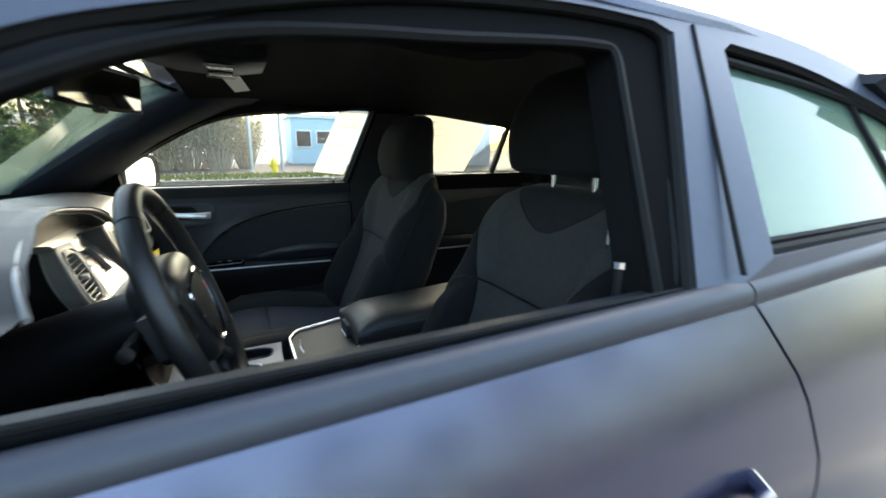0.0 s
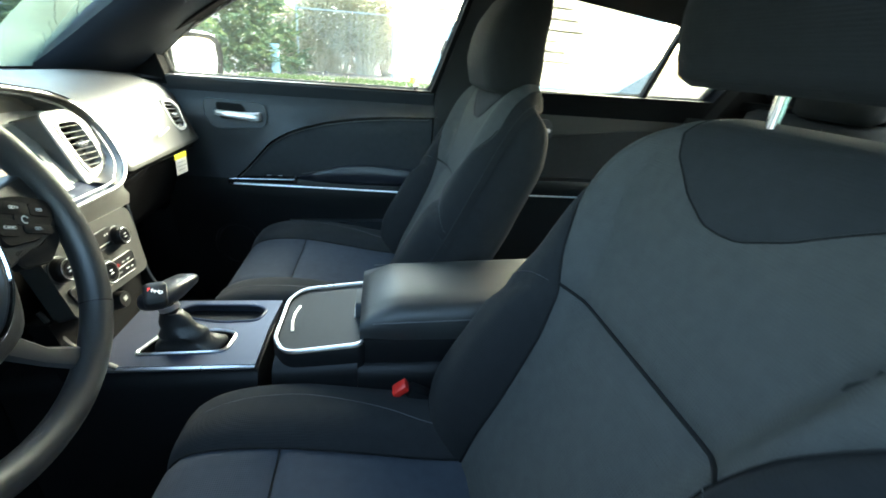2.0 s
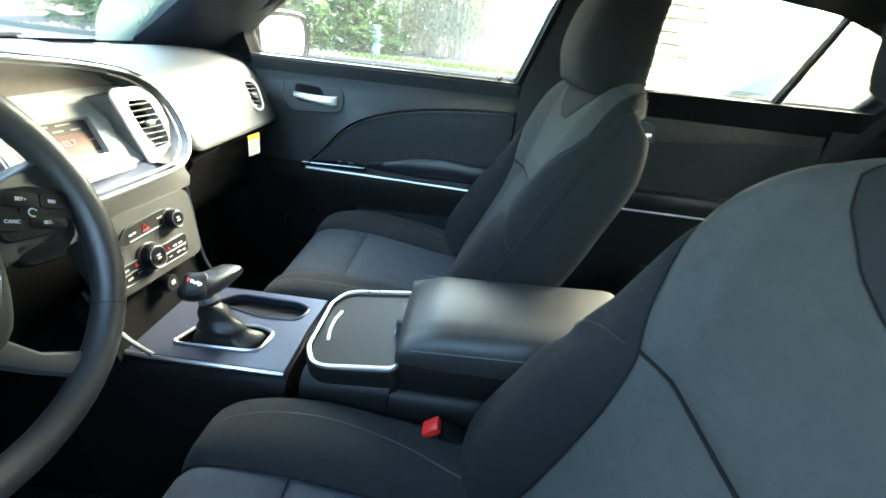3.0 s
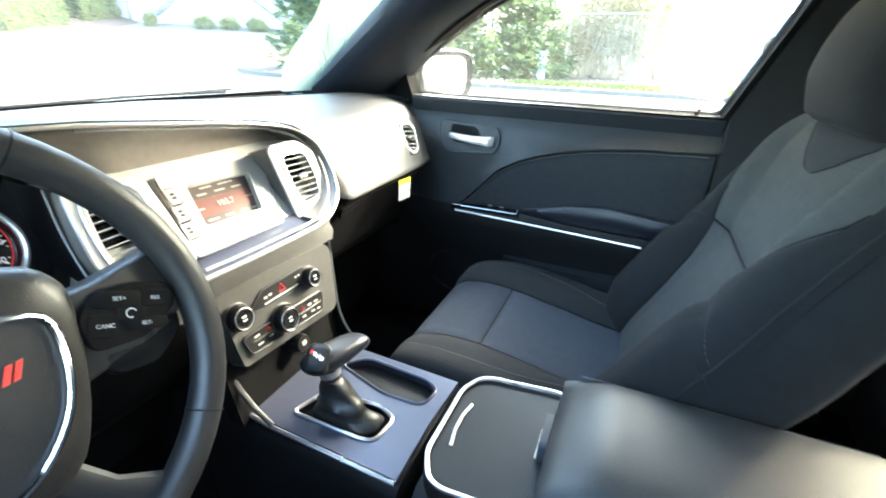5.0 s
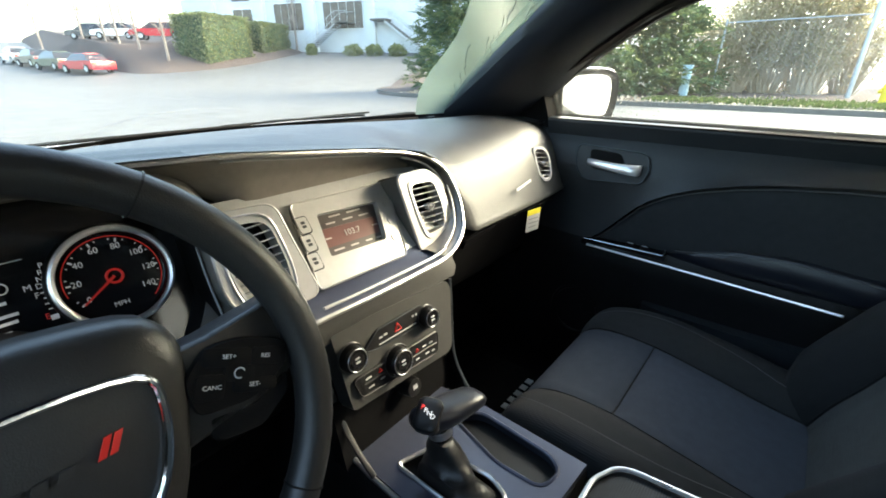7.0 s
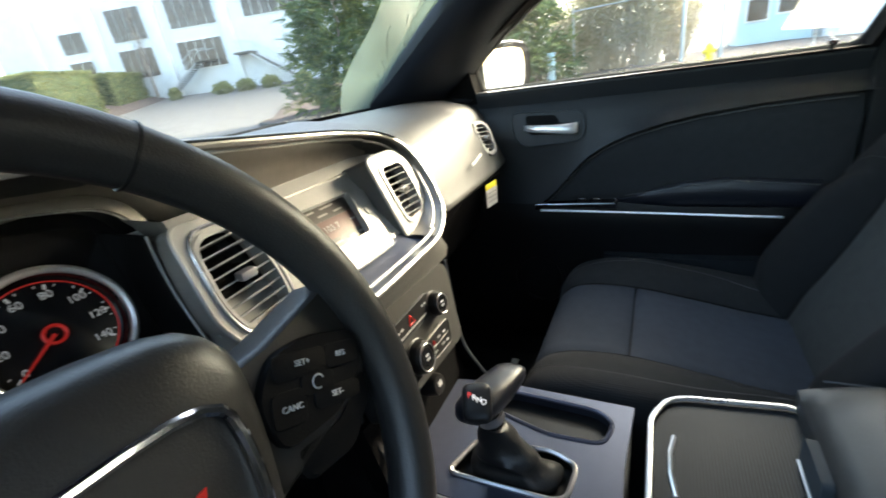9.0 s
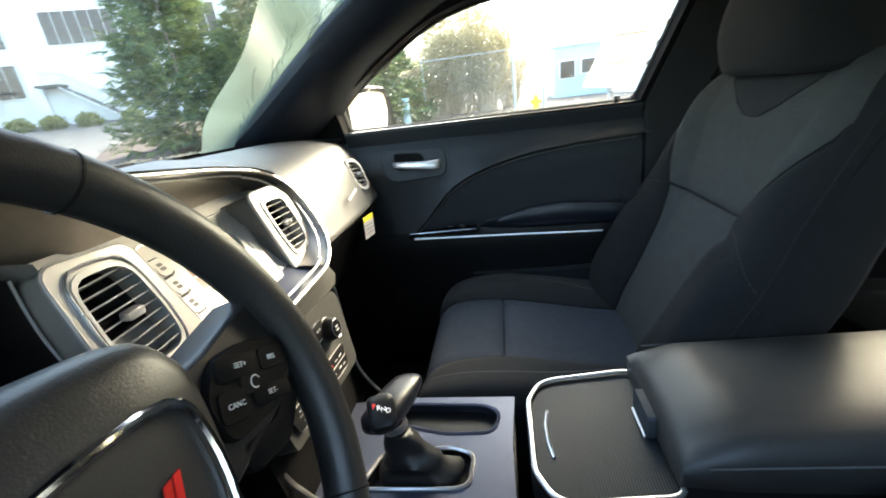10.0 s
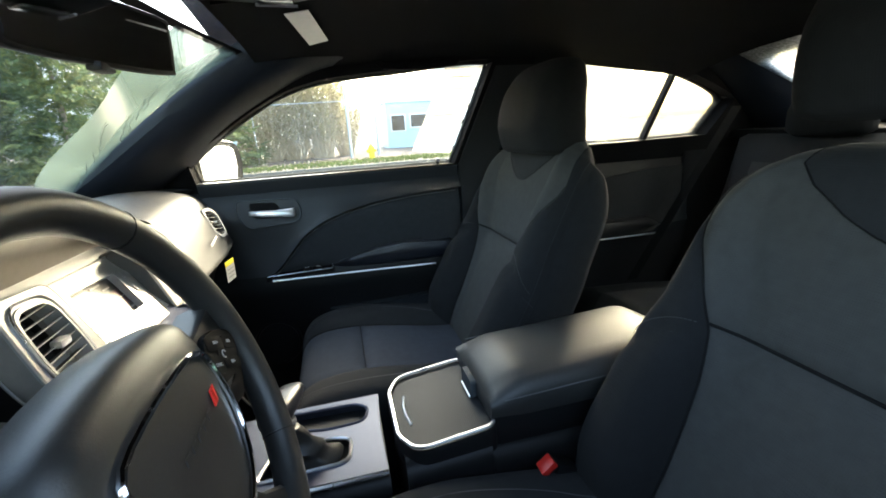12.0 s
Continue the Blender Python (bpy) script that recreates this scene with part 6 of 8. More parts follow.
for s in (1, -1):
    part("panel_seam", tube([BACK.at(s * table(BACK.inner, h), h, 0.003) for h in [0.06 + 0.61 * i / 40 for i in range(41)]], 0.0012, 5), M["rubber"], back_part)
cush = part("cushion", loft(bmesh.new(), [[SEATP.at(lerp(-1, 1, k / 14) * table(SEATP.outer, h), h, -0.004) for k in range(15)] + [V(along(SEATP.line, h).x * 0.92 + 0.01, YS + q * table(SEATP.outer, h), z) for q, z in ((0.98, 0.49), (0.9, 0.47), (-0.9, 0.47), (-0.98, 0.49))] for h in [i / 26 for i in range(27)]]), M["cloth_dark"], seat, "black cloth seat cushion", 60)
CS = 0.575
part("front_panel", puff(SEATP, lambda s, t: ((2 * s - 1) * table(SEATP.inner, lerp(0.02, CS, t)), lerp(0.02, CS, t)), 20, 26, 0.27, 0.25), M["cloth_seat2"], cush, "dark grey front panel", 180)
part("centre_insert", puff(SEATP, lambda s, t: ((2 * s - 1) * table(SEATP.inner, lerp(CS, 1, t)), lerp(CS, 1, t)), 20, 24, 0.25, 0.3), M["cloth_seat"], cush, "grey cloth centre insert", 180)
part("cross_seam", tube([SEATP.at(a * table(SEATP.inner, CS) / 10, CS, 0.0035) for a in range(-10, 11)], 0.0013, 5), M["rubber"], cush)
for s in (1, -1):
    part("bolster", puff(SEATP, lambda u, t: (s * lerp(table(SEATP.inner, lerp(0.02, 1, t)), table(SEATP.outer, lerp(0.02, 1, t)), u), lerp(0.02, 1, t)), 12, 40, 0.12, 0.55, 0.009), M["cloth_dark"], cush, "black cloth side bolster", 180)
    part("stitching", tube([SEATP.at(s * lerp(table(SEATP.inner, h), table(SEATP.outer, h), 0.2 + 0.4 * math.sin(math.pi * (h - 0.2) / 0.75)), h, 0.0088) for h in [0.28 + 0.62 * i / 30 for i in range(31)]], 0.0008, 4), M["thread"], cush, "pale curved stitching")
    part("panel_seam", tube([SEATP.at(s * table(SEATP.inner, h), h, 0.003) for h in [0.04 + 0.93 * i / 40 for i in range(41)]], 0.0011, 5), M["rubber"], cush)
    part("seat_rail", rbox((0.05, YS + s * 0.19, 0.36), (0.46, 0.03, 0.07), 0.006), M["plastic"], seat)
part("seat_base", rbox((0.08, YS, 0.42), (0.46, 0.42, 0.12), 0.02), M["plastic"], seat, "black seat base")
head_pts = []
for i in range(25):
    t = i / 24
    t = t * t * (3 - 2 * t)
    z = lerp(1.142, 1.360, t)
    w = table([(0, 0.142), (0.03, 0.157), (0.1, 0.161), (0.5, 0.157), (0.75, 0.145), (0.89, 0.128), (0.96, 0.108), (0.99, 0.085), (1, 0.06)], t)
    dp = table([(0, 0.05), (0.04, 0.062), (0.3, 0.07), (0.7, 0.062), (0.9, 0.048), (0.97, 0.036), (1, 0.022)], t)
    cx = 0.468 + 0.03 * t - 0.02 * math.sin(math.pi * t)
    head_pts.append([V(cx + dp * math.copysign(abs(math.cos(q)) ** 0.75, math.cos(q)), YS + w * math.copysign(abs(math.sin(q)) ** 0.42, math.sin(q)), z) for q in (2 * math.pi * k / 32 for k in range(32))])
head = part("headrest", loft(bmesh.new(), head_pts), M["cloth_head"], seat, "black cloth headrest", 60)
for s in (1, -1):
    part("headrest_post", tube([V(0.49, YS + s * 0.065, 1.13), V(0.492, YS + s * 0.065, 1.22)], 0.0065, 10), M["chrome"], seat, "chrome headrest post")
    part("post_collar", tube([V(0.49, YS + s * 0.065, 1.166), V(0.49, YS + s * 0.065, 1.184)], 0.013, 10), M["plastic"], seat)
# the driver's seat: further back, headrest raised
DX = 0.08
seat_d = copy_thing(seat, Matrix.Translation((0.1 + DX, -0.384, 0.33)))
for ob in seat_d.children_recursive:
    if ob.name.startswith("headrest") and "post" not in ob.name:
        ob.location.z += 0.055
    if ob.name.startswith("headrest_post"):
        ob.location.z += 0.03
for ob in seat_d.children_recursive:
    if ob.parent.name.startswith("backrest") or ob.name.startswith("backrest"):
        ob.data = ob.data.copy()
        for v in ob.data.vertices:
            if v.co.z > 1.0:
                v.co.z = 1.0 + (v.co.z - 1.0) * 0.94
    if ob.name.startswith("post_collar"):
        ob.location.z -= 0.028
INV[seat_d.name] = seat_d.matrix_basis.inverted()
tagged(seat_d, "black and grey cloth driver seat, headrest raised, white airbag tag")
tg = V(0.480, -0.581, 1.099)
part("airbag_tag", rbox(tg, (0.014, 0.003, 0.044), 0.001, Euler((0.1, 0.25, 0.5)).to_matrix()), M["plastic"], seat_d, "dark tag with white lettering")
lettering("AIRBAG", 0.0072, frame_of(tg + V(-0.010, -0.007, 0.002), V(0.05, 0, 1), V(-0.45, 0.863, 0.0225)), M["white"], seat_d)
buck = thing("seat_belt_buckle", (0.22, -0.165, 0.66), "black seat belt buckle with red release button", "belt buckle")
part("body", rbox((0.232, -0.16, 0.655), (0.04, 0.026, 0.07), 0.006, Euler((0, 0.5, 0)).to_matrix()), M["plastic"], buck)
part("button", rbox((0.213, -0.162, 0.691), (0.012, 0.024, 0.028), 0.003, Euler((0, 0.9, 0)).to_matrix()), M["red"], buck, "bright red release button")

# ---- rear seat, belts, shelf, rear window ----
bench = thing("rear_bench", (0.9, 0, 0.33), "black cloth rear bench seat with two headrests", "rear seat")
part("cushion", loft(bmesh.new(), [[V(0.78, y, 0.42), V(0.76, y, 0.55), V(0.80, y, 0.60 + b), V(1.0, y, 0.59 + b), V(1.30, y, 0.56), V(1.30, y, 0.42)] for y, b in ((-0.68, 0.0), (-0.62, 0.02), (-0.35, 0.015), (-0.15, 0.02), (0.15, 0.02), (0.35, 0.015), (0.62, 0.02), (0.68, 0.0))]), M["bench_cloth"], bench, "black rear cushion", 60)
part("backrest", loft(bmesh.new(), [[V(1.22, y, 0.5), V(1.27 - b, y, 0.7), V(1.35 - b, y, 0.95), V(1.41, y, 1.115), V(1.48, y, 1.14), V(1.5, y, 0.5)] for y, b in ((-0.64, -0.02), (-0.58, 0.03), (-0.36, 0.01), (-0.14, 0.02), (0.14, 0.02), (0.36, 0.01), (0.58, 0.03), (0.64, -0.02))]), M["bench_cloth"], bench, "black rear backrest", 60)
for y in (-0.36, 0.36):
    part("cushion_insert", sheet(lambda u, v: V(lerp(0.765, 1.27, u), y + lerp(-0.2, 0.2, v), table([(0.76, 0.55), (0.80, 0.622), (1.0, 0.615), (1.3, 0.585)], lerp(0.765, 1.27, u)) + 0.012 * (1 - (2 * v - 1) ** 4)), 14, 10), M["cloth_dark"], bench, "blue-grey cloth insert", 180)
    part("back_insert", sheet(lambda u, v: V(lerp(1.245, 1.375, u) - 0.022 + 0.012 * (2 * v - 1) ** 4, y + lerp(-0.18, 0.18, v), lerp(0.66, 1.04, u)), 12, 10), M["cloth_dark"], bench, "grey cloth back insert", 180)
    part("headrest", loft(bmesh.new(), [[V(1.43 + d * math.cos(q), y + w * math.copysign(abs(math.sin(q)) ** 0.6, math.sin(q)), z) for q in (2 * math.pi * k / 20 for k in range(20))] for z, w, d in ((1.125, 0.10, 0.03), (1.14, 0.125, 0.045), (1.2, 0.125, 0.05), (1.245, 0.11, 0.04), (1.26, 0.07, 0.02))]), M["bench_cloth"], bench, "black rear headrest", 60)
solo("parcel_shelf", rbox((1.68, 0, 1.13), (0.46, 1.5, 0.03), 0.01), M["headliner"], "dark parcel shelf under the rear window", "parcel shelf")
rear_glass = solo("rear_window", sheet(lambda u, v: V(lerp(1.10, 1.85, u), lerp(-0.6, 0.6, v) * (0.83 + 0.1 * u), lerp(1.445, 1.145, u) - 0.03 * (2 * v - 1) ** 2 * (1 - u)), 6, 10, lambda u, v: V(0.002, 0, 0.004)), pane("wet_rear_glass", (0.9, 0.93, 0.92), film=0.5, film_color=(0.75, 0.78, 0.78), film_scale=130.0, film_low=0.42, film_high=0.6), "rain-streaked sloping rear window", "rear window")
rear_glass.visible_shadow = False
# Added unseen band: blocks the bright sliver of rear glass below the headrest.
solo("rear_window_band", sheet(lambda u, v: V(lerp(1.70, 1.85, u), lerp(-0.6, 0.6, v) * (0.90 + 0.03 * u), lerp(1.205, 1.145, u) - 0.03 * (2 * v - 1) ** 2 * 0.2 * (1 - u) - 0.006), 3, 10, lambda u, v: V(0.001, 0, 0.002)), M["rubber"], "added black band hiding the bright foot of the rear window", "window band")
part("boot_lid", rbox((2.08, 0, 1.06), (0.56, 1.6, 0.1), 0.04), M["paint"], car_body)
for s in (1, -1):
    inner_c = [V(1.10, s * 0.445, 1.44), V(1.35, s * 0.478, 1.345), V(1.80, s * 0.56, 1.12)]
    outer_c = [V(1.12, s * 0.66, 1.39), V(1.36, s * 0.71, 1.26), V(1.70, s * 0.76, 1.05)]
    part("rear_pillar_trim", sheet(lambda u, v: along(inner_c, u).lerp(along(outer_c, u), v) + V(-0.02, -s * 0.03, -0.01) * math.sin(math.pi * v), 10, 6, lambda u, v: V(0.02, s * 0.02, 0.02)), M["pillar"], car_body, "dark rear pillar trim")
    bt = thing("seat_belt", (0.45, s * 0.70, 0.5), "black front seat belt webbing on the door pillar", "seat belt", "seat belts")
    part("webbing", sheet(lambda u, v: V(lerp(0.455, 0.50, v) + 0.06 * u, s * lerp(0.70, 0.585, u), lerp(0.5, 1.28, u)), 12, 2, lambda u, v: V(0, -s * 0.002, 0)), M["rubber"], bt)
    part("anchor", rbox((0.53, s * 0.585, 1.29), (0.06, 0.02, 0.05), 0.008), M["plastic"], bt)
    rb = thing("rear_seat_belt", (1.25, s * 0.6, 0.6), "black rear seat belt webbing beside the bench", "seat belt", "seat belts")
    part("webbing", sheet(lambda u, v: V(lerp(0.96, 1.00, v) + 0.34 * u, s * lerp(0.64, 0.585, u), lerp(0.62, 1.23, u)), 12, 2, lambda u, v: V(0.003, 0, 0)), M["rubber"], rb)
    # B pillar lower trim
    part("lower_pillar_trim", loft(bmesh.new(), [[V(a, s * (gy(z) if z > 1.09 else 0.775), z), V(a, s * ((gy(z) if z > 1.09 else 0.775) - 0.055), z), V(b, s * ((gy(z) if z > 1.09 else 0.775) - 0.055), z), V(b, s * (gy(z) if z > 1.09 else 0.775), z)] for z, a, b in ((0.35, 0.37, 0.56), (1.0, 0.35, 0.50), (1.10, 0.35 if s > 0 else 0.385, 0.475), (1.38, 0.425 if s > 0 else 0.495, 0.55))]), M["pillar_grey"], car_body, "black centre pillar trim", 50)

for s in (1, -1):
    part("quarter_panel", rbox((1.5, s * 0.77, 0.75), (0.44, 0.03, 0.75), 0.0), M["plastic"], car_body, "black rear quarter trim")

# ---- mirrors, visors, roof console ----
rv = thing("rear_view_mirror", (-0.33, 0.0, 1.38), "black-framed rear view mirror hanging from the windscreen", "rear view mirror")
MC, MN, MR = V(-0.335, 0.034, 1.366), V(0.93, -0.38, -0.05).normalized(), V(0.38, 0.93, 0.0).normalized()
MU = MN.cross(MR)
MU = MU if MU.z > 0 else -MU
mo = [(p.x, p.y) for p in curve([V(a, b, 0) for a, b in ((-0.125, 0.02), (-0.118, 0.036), (0, 0.044), (0.118, 0.040), (0.131, 0.024), (0.129, -0.030), (0.117, -0.043), (0, -0.044), (-0.115, -0.038), (-0.125, -0.020))], 4, True)]
mp = lambda a, b, h: MC + MR * a + MU * b + MN * h
part("housing", dome(mo, mp, ((0.6, -0.035), (0.9, -0.025), (1.0, -0.008), (1.0, 0.002), (0.97, 0.004))), M["plastic"], rv, "black mirror housing", 50)
part("glass", dome([(a * 0.93, b * 0.86) for a, b in mo], mp, ((1.0, 0.003), (1.0, 0.0048))), M["mirror"], rv, "mirror glass")
part("stem", tube([mp(0, 0.01, -0.03), V(-0.40, 0.0, 1.415), V(-0.43, 0, 1.42)], 0.012, 10), M["plastic"], rv)
part("knob", rbox(mp(0.0, -0.045, -0.005), (0.02, 0.04, 0.012), 0.004), M["plastic"], rv)
oc = thing("roof_console", (-0.1, 0, 1.43), "dark roof console with two reading lamps", "roof console")
part("body", loft(bmesh.new(), [[V(x, -w, 1.45), V(x, -w, 1.43 - d), V(x, -w + 0.02, 1.42 - d), V(x, w - 0.02, 1.42 - d), V(x, w, 1.43 - d), V(x, w, 1.45)] for x, w, d in ((-0.26, 0.10, -0.012), (-0.2, 0.12, 0.0), (-0.1, 0.12, 0.006), (-0.02, 0.10, -0.004))]), M["plastic"], oc, "", 40)
for s in (1, -1):
    part("lamp", rbox((-0.11, s * 0.05, 1.411), (0.05, 0.06, 0.006), 0.002), M["plastic_shine"], oc, "glossy lamp lens")
    part("lamp_edge", tube([V(-0.14, s * 0.085, 1.41), V(-0.08, s * 0.085, 1.408)], 0.0022, 6), M["satin"], oc, "bright lamp edge")
    vz = thing("sun_visor", (-0.12, s * 0.35, 1.42), "dark cloth sun visor folded up against the roof", "sun visor", "sun visors")
    part("flap", sheet(lambda u, v: V(lerp(-0.215, -0.03, u), s * lerp(0.15, 0.52, v), lerp(1.428, 1.455, u) - 0.022 * (abs(lerp(0.15, 0.52, v)) / 0.52) ** 2), 8, 12, lambda u, v: V(0, 0, 0.016)), M["headliner"], vz, "dark cloth visor flap")
    if s > 0:
        part("label", sheet(lambda u, v: V(-0.108, 0.185, 1.421).lerp(V(-0.067, 0.192, 1.429), u).lerp(V(-0.077, 0.40, 1.411).lerp(V(-0.036, 0.378, 1.416), u), v), 2, 4, lambda u, v: V(0, 0, 0.0012)), M["white"], vz, "pale label on the visor")
    gh = thing("grab_handle", (0.2, s * 0.55, 1.40), "dark grab handle over the door", "grab handle", "grab handles")
    part("bar", tube([V(0.08, s * 0.565, 1.405), V(0.1, s * 0.545, 1.385), V(0.22, s * 0.54, 1.38), V(0.3, s * 0.545, 1.39), V(0.32, s * 0.565, 1.41)], 0.009, 8), M["headliner"], gh)
    dm = thing("door_mirror", (-0.56, s * 0.95, 1.13), "dark car door mirror with bright glass", "door mirror", "door mirrors")
    mo2 = [(p.x, p.y) for p in curve([V(a, b, 0) for a, b in ((-0.118, 0.045), (-0.103, 0.068), (0, 0.078), (0.085, 0.073), (0.115, 0.052), (0.122, 0.0), (0.112, -0.048), (0.085, -0.066), (-0.06, -0.072), (-0.110, -0.058))], 4, True)]
    c, nn = V(-0.43, s * 0.905, 1.142), V(0.93, -s * 0.34, 0.06).normalized()
    r2 = V(0, 0, 1).cross(nn).normalized() * s
    u2 = V(0, 0, 1)
    m2 = lambda a, b, h: c + r2 * a + u2 * b + nn * h
    part("housing", dome(mo2, m2, ((0.45, -0.11), (0.8, -0.085), (0.97, -0.04), (1.0, -0.008), (1.0, 0.006), (0.95, 0.012), (0.88, 0.008))), M["low_plastic"], dm, "dark mirror housing", 50)
    part("shell_edge", tube([m2(a * 1.01, b * 1.02, -0.002) for a, b in mo2], 0.003, 6, True), M["paint"], dm, "painted shell edge")
    part("glass", dome([(a * 0.80 - 0.010, b * 0.80) for a, b in mo2], m2, ((1.0, 0.006), (1.0, 0.0095))), M["mirror"], dm, "bright mirror glass")
    part("foot", tube([V(-0.53, s * 0.79, 1.10), V(-0.55, s * 0.88, 1.125)], 0.03, 10, flat=0.6), M["plastic"], dm)

# ---- papers stuck on the passenger-side windows ----
st1 = thing("window_sticker", (0.3, 0.7, 1.25), "white printed price sheet stuck inside the front window", "window sticker", "window papers")
pw = lambda a, b, o=0.006: V(a, gy(b, 1, -o), b)
part("sheet", plate([(0.195, 1.15), (0.285, 1.385), (0.40, 1.388), (0.325, 1.135)], lambda a, b: pw(a, b), (0, -0.0006, 0)), M["paper"], st1)
for t in (0.06, 0.20, 0.52, 0.78):
    a0, b0 = lerp(0.285, 0.195, t) + 0.02, lerp(1.375, 1.15, t)
    part("print_bar", plate([(a0, b0), (a0 + 0.07, b0 + 0.001), (a0 + 0.07, b0 - 0.003), (a0, b0 - 0.004)], lambda a, b: pw(a, b, 0.0075), (0, -0.0004, 0)), M["faint"], st1)
st2 = thing("window_sheet", (0.9, 0.75, 1.25), "large cream printed sheet stuck inside the rear window", "window sticker", "window papers")
part("sheet", plate([(0.56, 1.15), (0.60, 1.395), (0.86, 1.375), (0.97, 1.345), (0.92, 1.14)], lambda a, b: pw(a, b), (0, -0.0006, 0)), M["cream"], st2)
for i in range(7):
    b0 = 1.365 - 0.028 * i
    part("print_bar", plate([(0.62, b0), (0.72 + 0.03 * (i % 3), b0 - 0.003), (0.72 + 0.03 * (i % 3), b0 - 0.009), (0.62, b0 - 0.006)], lambda a, b: pw(a, b, 0.0075), (0, -0.0004, 0)), M["faint"], st2)


# ---- outside: ground, planting, fence, buildings, parked cars ----
def ground_z(x, y):
    t = -0.5 * x + 0.87 * y
    return min(6.0, 0.12 * max(0.0, t - 25.0) ** 1.0) if x < 40 else 0.0


O = dict(
    asphalt=mat("pale_wet_asphalt", (0.128, 0.126, 0.120), 0.6, 0, 1.5, 0.2, 0.3, 60, 0.12, spec=0.2),
    kerb=mat("concrete_kerb", (0.085, 0.082, 0.075), 0.85, 0, 6, 0.2, 0.4, 40, 0.15),
    mulch=mat("brown_mulch", (0.075, 0.054, 0.045), 0.95, 0, 9, 0.4, 0.8, 30),
    grass=mat("short_grass", (0.075, 0.105, 0.03), 0.9, 0, 7, 0.4, 0.8, 60, 0.15),
    needle=mat("conifer_foliage", (0.085, 0.135, 0.058), 0.7, 0, 2.5, 0.5, 0, None, 0.15),
    needle2=mat("yellow_green_foliage", (0.15, 0.19, 0.062), 0.7, 0, 3, 0.4),
    brush=mat("dry_olive_brush", (0.32, 0.285, 0.165), 0.8, 0, 3, 0.4),
    hedge=mat("clipped_hedge_leaves", (0.19, 0.215, 0.09), 0.7, 0, 3, 0.4),
    twig=mat("bare_twigs", (0.42, 0.34, 0.24), 0.9, 0, 4, 0.35),
    bark=mat("grey_bark", (0.26, 0.22, 0.19), 0.9, 0, 8, 0.3, 0.5),
    steel=mat("galvanised_steel", (0.42, 0.45, 0.48), 0.45, 0.6, 20, 0.12),
    wall=mat("pale_blue_concrete", (0.6, 0.64, 0.67), 0.85, 0, 1.2, 0.08, 0.2, 20, 0.06),
    wall2=mat("white_metal_siding", (0.8, 0.81, 0.82), 0.6, 0, 1.0, 0.06),
    brown=mat("brown_window_glass", (0.05, 0.035, 0.03), 0.2, 0, 3, 0.2),
    hydrant=mat("yellow_hydrant_paint", (0.75, 0.55, 0.03), 0.45, 0, 20, 0.12),
    blue=mat("pale_blue_paint", (0.42, 0.58, 0.66), 0.5, 0, 10, 0.1),
    car_red=mat("red_car_paint", (0.42, 0.012, 0.03), 0.25, 0.1, 50, 0.05, coat=0.5),
    car_green=mat("dark_green_car_paint", (0.03, 0.07, 0.06), 0.25, 0.2, 50, 0.05, coat=0.5),
    car_dark=mat("dark_car_paint", (0.05, 0.06, 0.08), 0.25, 0.2, 50, 0.05, coat=0.5),
    car_white=mat("white_car_paint", (0.75, 0.75, 0.75), 0.3, 0, 50, 0.04, coat=0.5),
    car_glass=mat("dark_car_glass", (0.02, 0.024, 0.03), 0.08, 0, 10, 0.1),
    brick=mat("grey_stone_wall", (0.33, 0.31, 0.29), 0.9, 0, 5, 0.25, 0.4, 30),
)
for leaf_key in ("needle", "needle2", "hedge", "grass", "brush"):
    thin(O[leaf_key])
axis = [-300, -200, -140, -100, -80] + [-70 + 2.5 * i for i in range(45)] + [45, 60, 90, 140, 220, 300]
bm = bmesh.new()
vv = [[bm.verts.new((x, y, ground_z(x, y) - 0.0)) for y in axis] for x in axis]
for i in range(len(axis) - 1):
    for j in range(len(axis) - 1):
        bm.faces.new((vv[i][j], vv[i + 1][j], vv[i + 1][j + 1], vv[i][j + 1]))
solo("ground", bm, O["asphalt"], "pale damp asphalt of a yard and drive", "asphalt", kind="structure", sharp=60)


def bed(name, outline, z, material, label, thick=0.12):
    pts = round_poly(outline, 1.5, 5)
    return solo(name, plate(pts, lambda a, b: V(a, b, ground_z(a, b) + z - thick), (0, 0, thick)), material, label, name.replace("_", " "), kind="structure")


KERB = [(-18.6, 17.0), (-17.6, 15.4), (-16.2, 14.2), (-14.0, 13.2), (-12.0, 13.2), (-10, 13.6), (-4, 14.8), (2, 15.3), (6.5, 15.5), (7.6, 16.2)]
kp = curve([V(a, b, 0) for a, b in KERB], 6)
solo("planting_strip", plate([(p.x, p.y + 0.02) for p in kp] + [(8, 26), (4, 34), (-8, 60), (-17, 22)], lambda a, b: V(a, b, 0.02), (0, 0, 0.11)), O["mulch"], "brown mulch strip with dead leaves behind the kerb", "planting strip", kind="structure")
kerb = solo("kerb", loft(bmesh.new(), [[p + V(0, -0.08, ground_z(p.x, p.y)), p + V(0, -0.07, ground_z(p.x, p.y) + 0.14), p + V(0, 0.07, ground_z(p.x, p.y) + 0.15), p + V(0, 0.08, ground_z(p.x, p.y))] for p in kp]), O["kerb"], "worn concrete kerb along the strip", "kerb", kind="structure")
rnd = random.Random(11)
MOUND = [(-23.4, 30.0), (-22.6, 25.0), (-21.2, 20.6), (-18.7, 17.0), (-17.0, 14.8), (-15.2, 13.5), (-12.6, 13.3)]


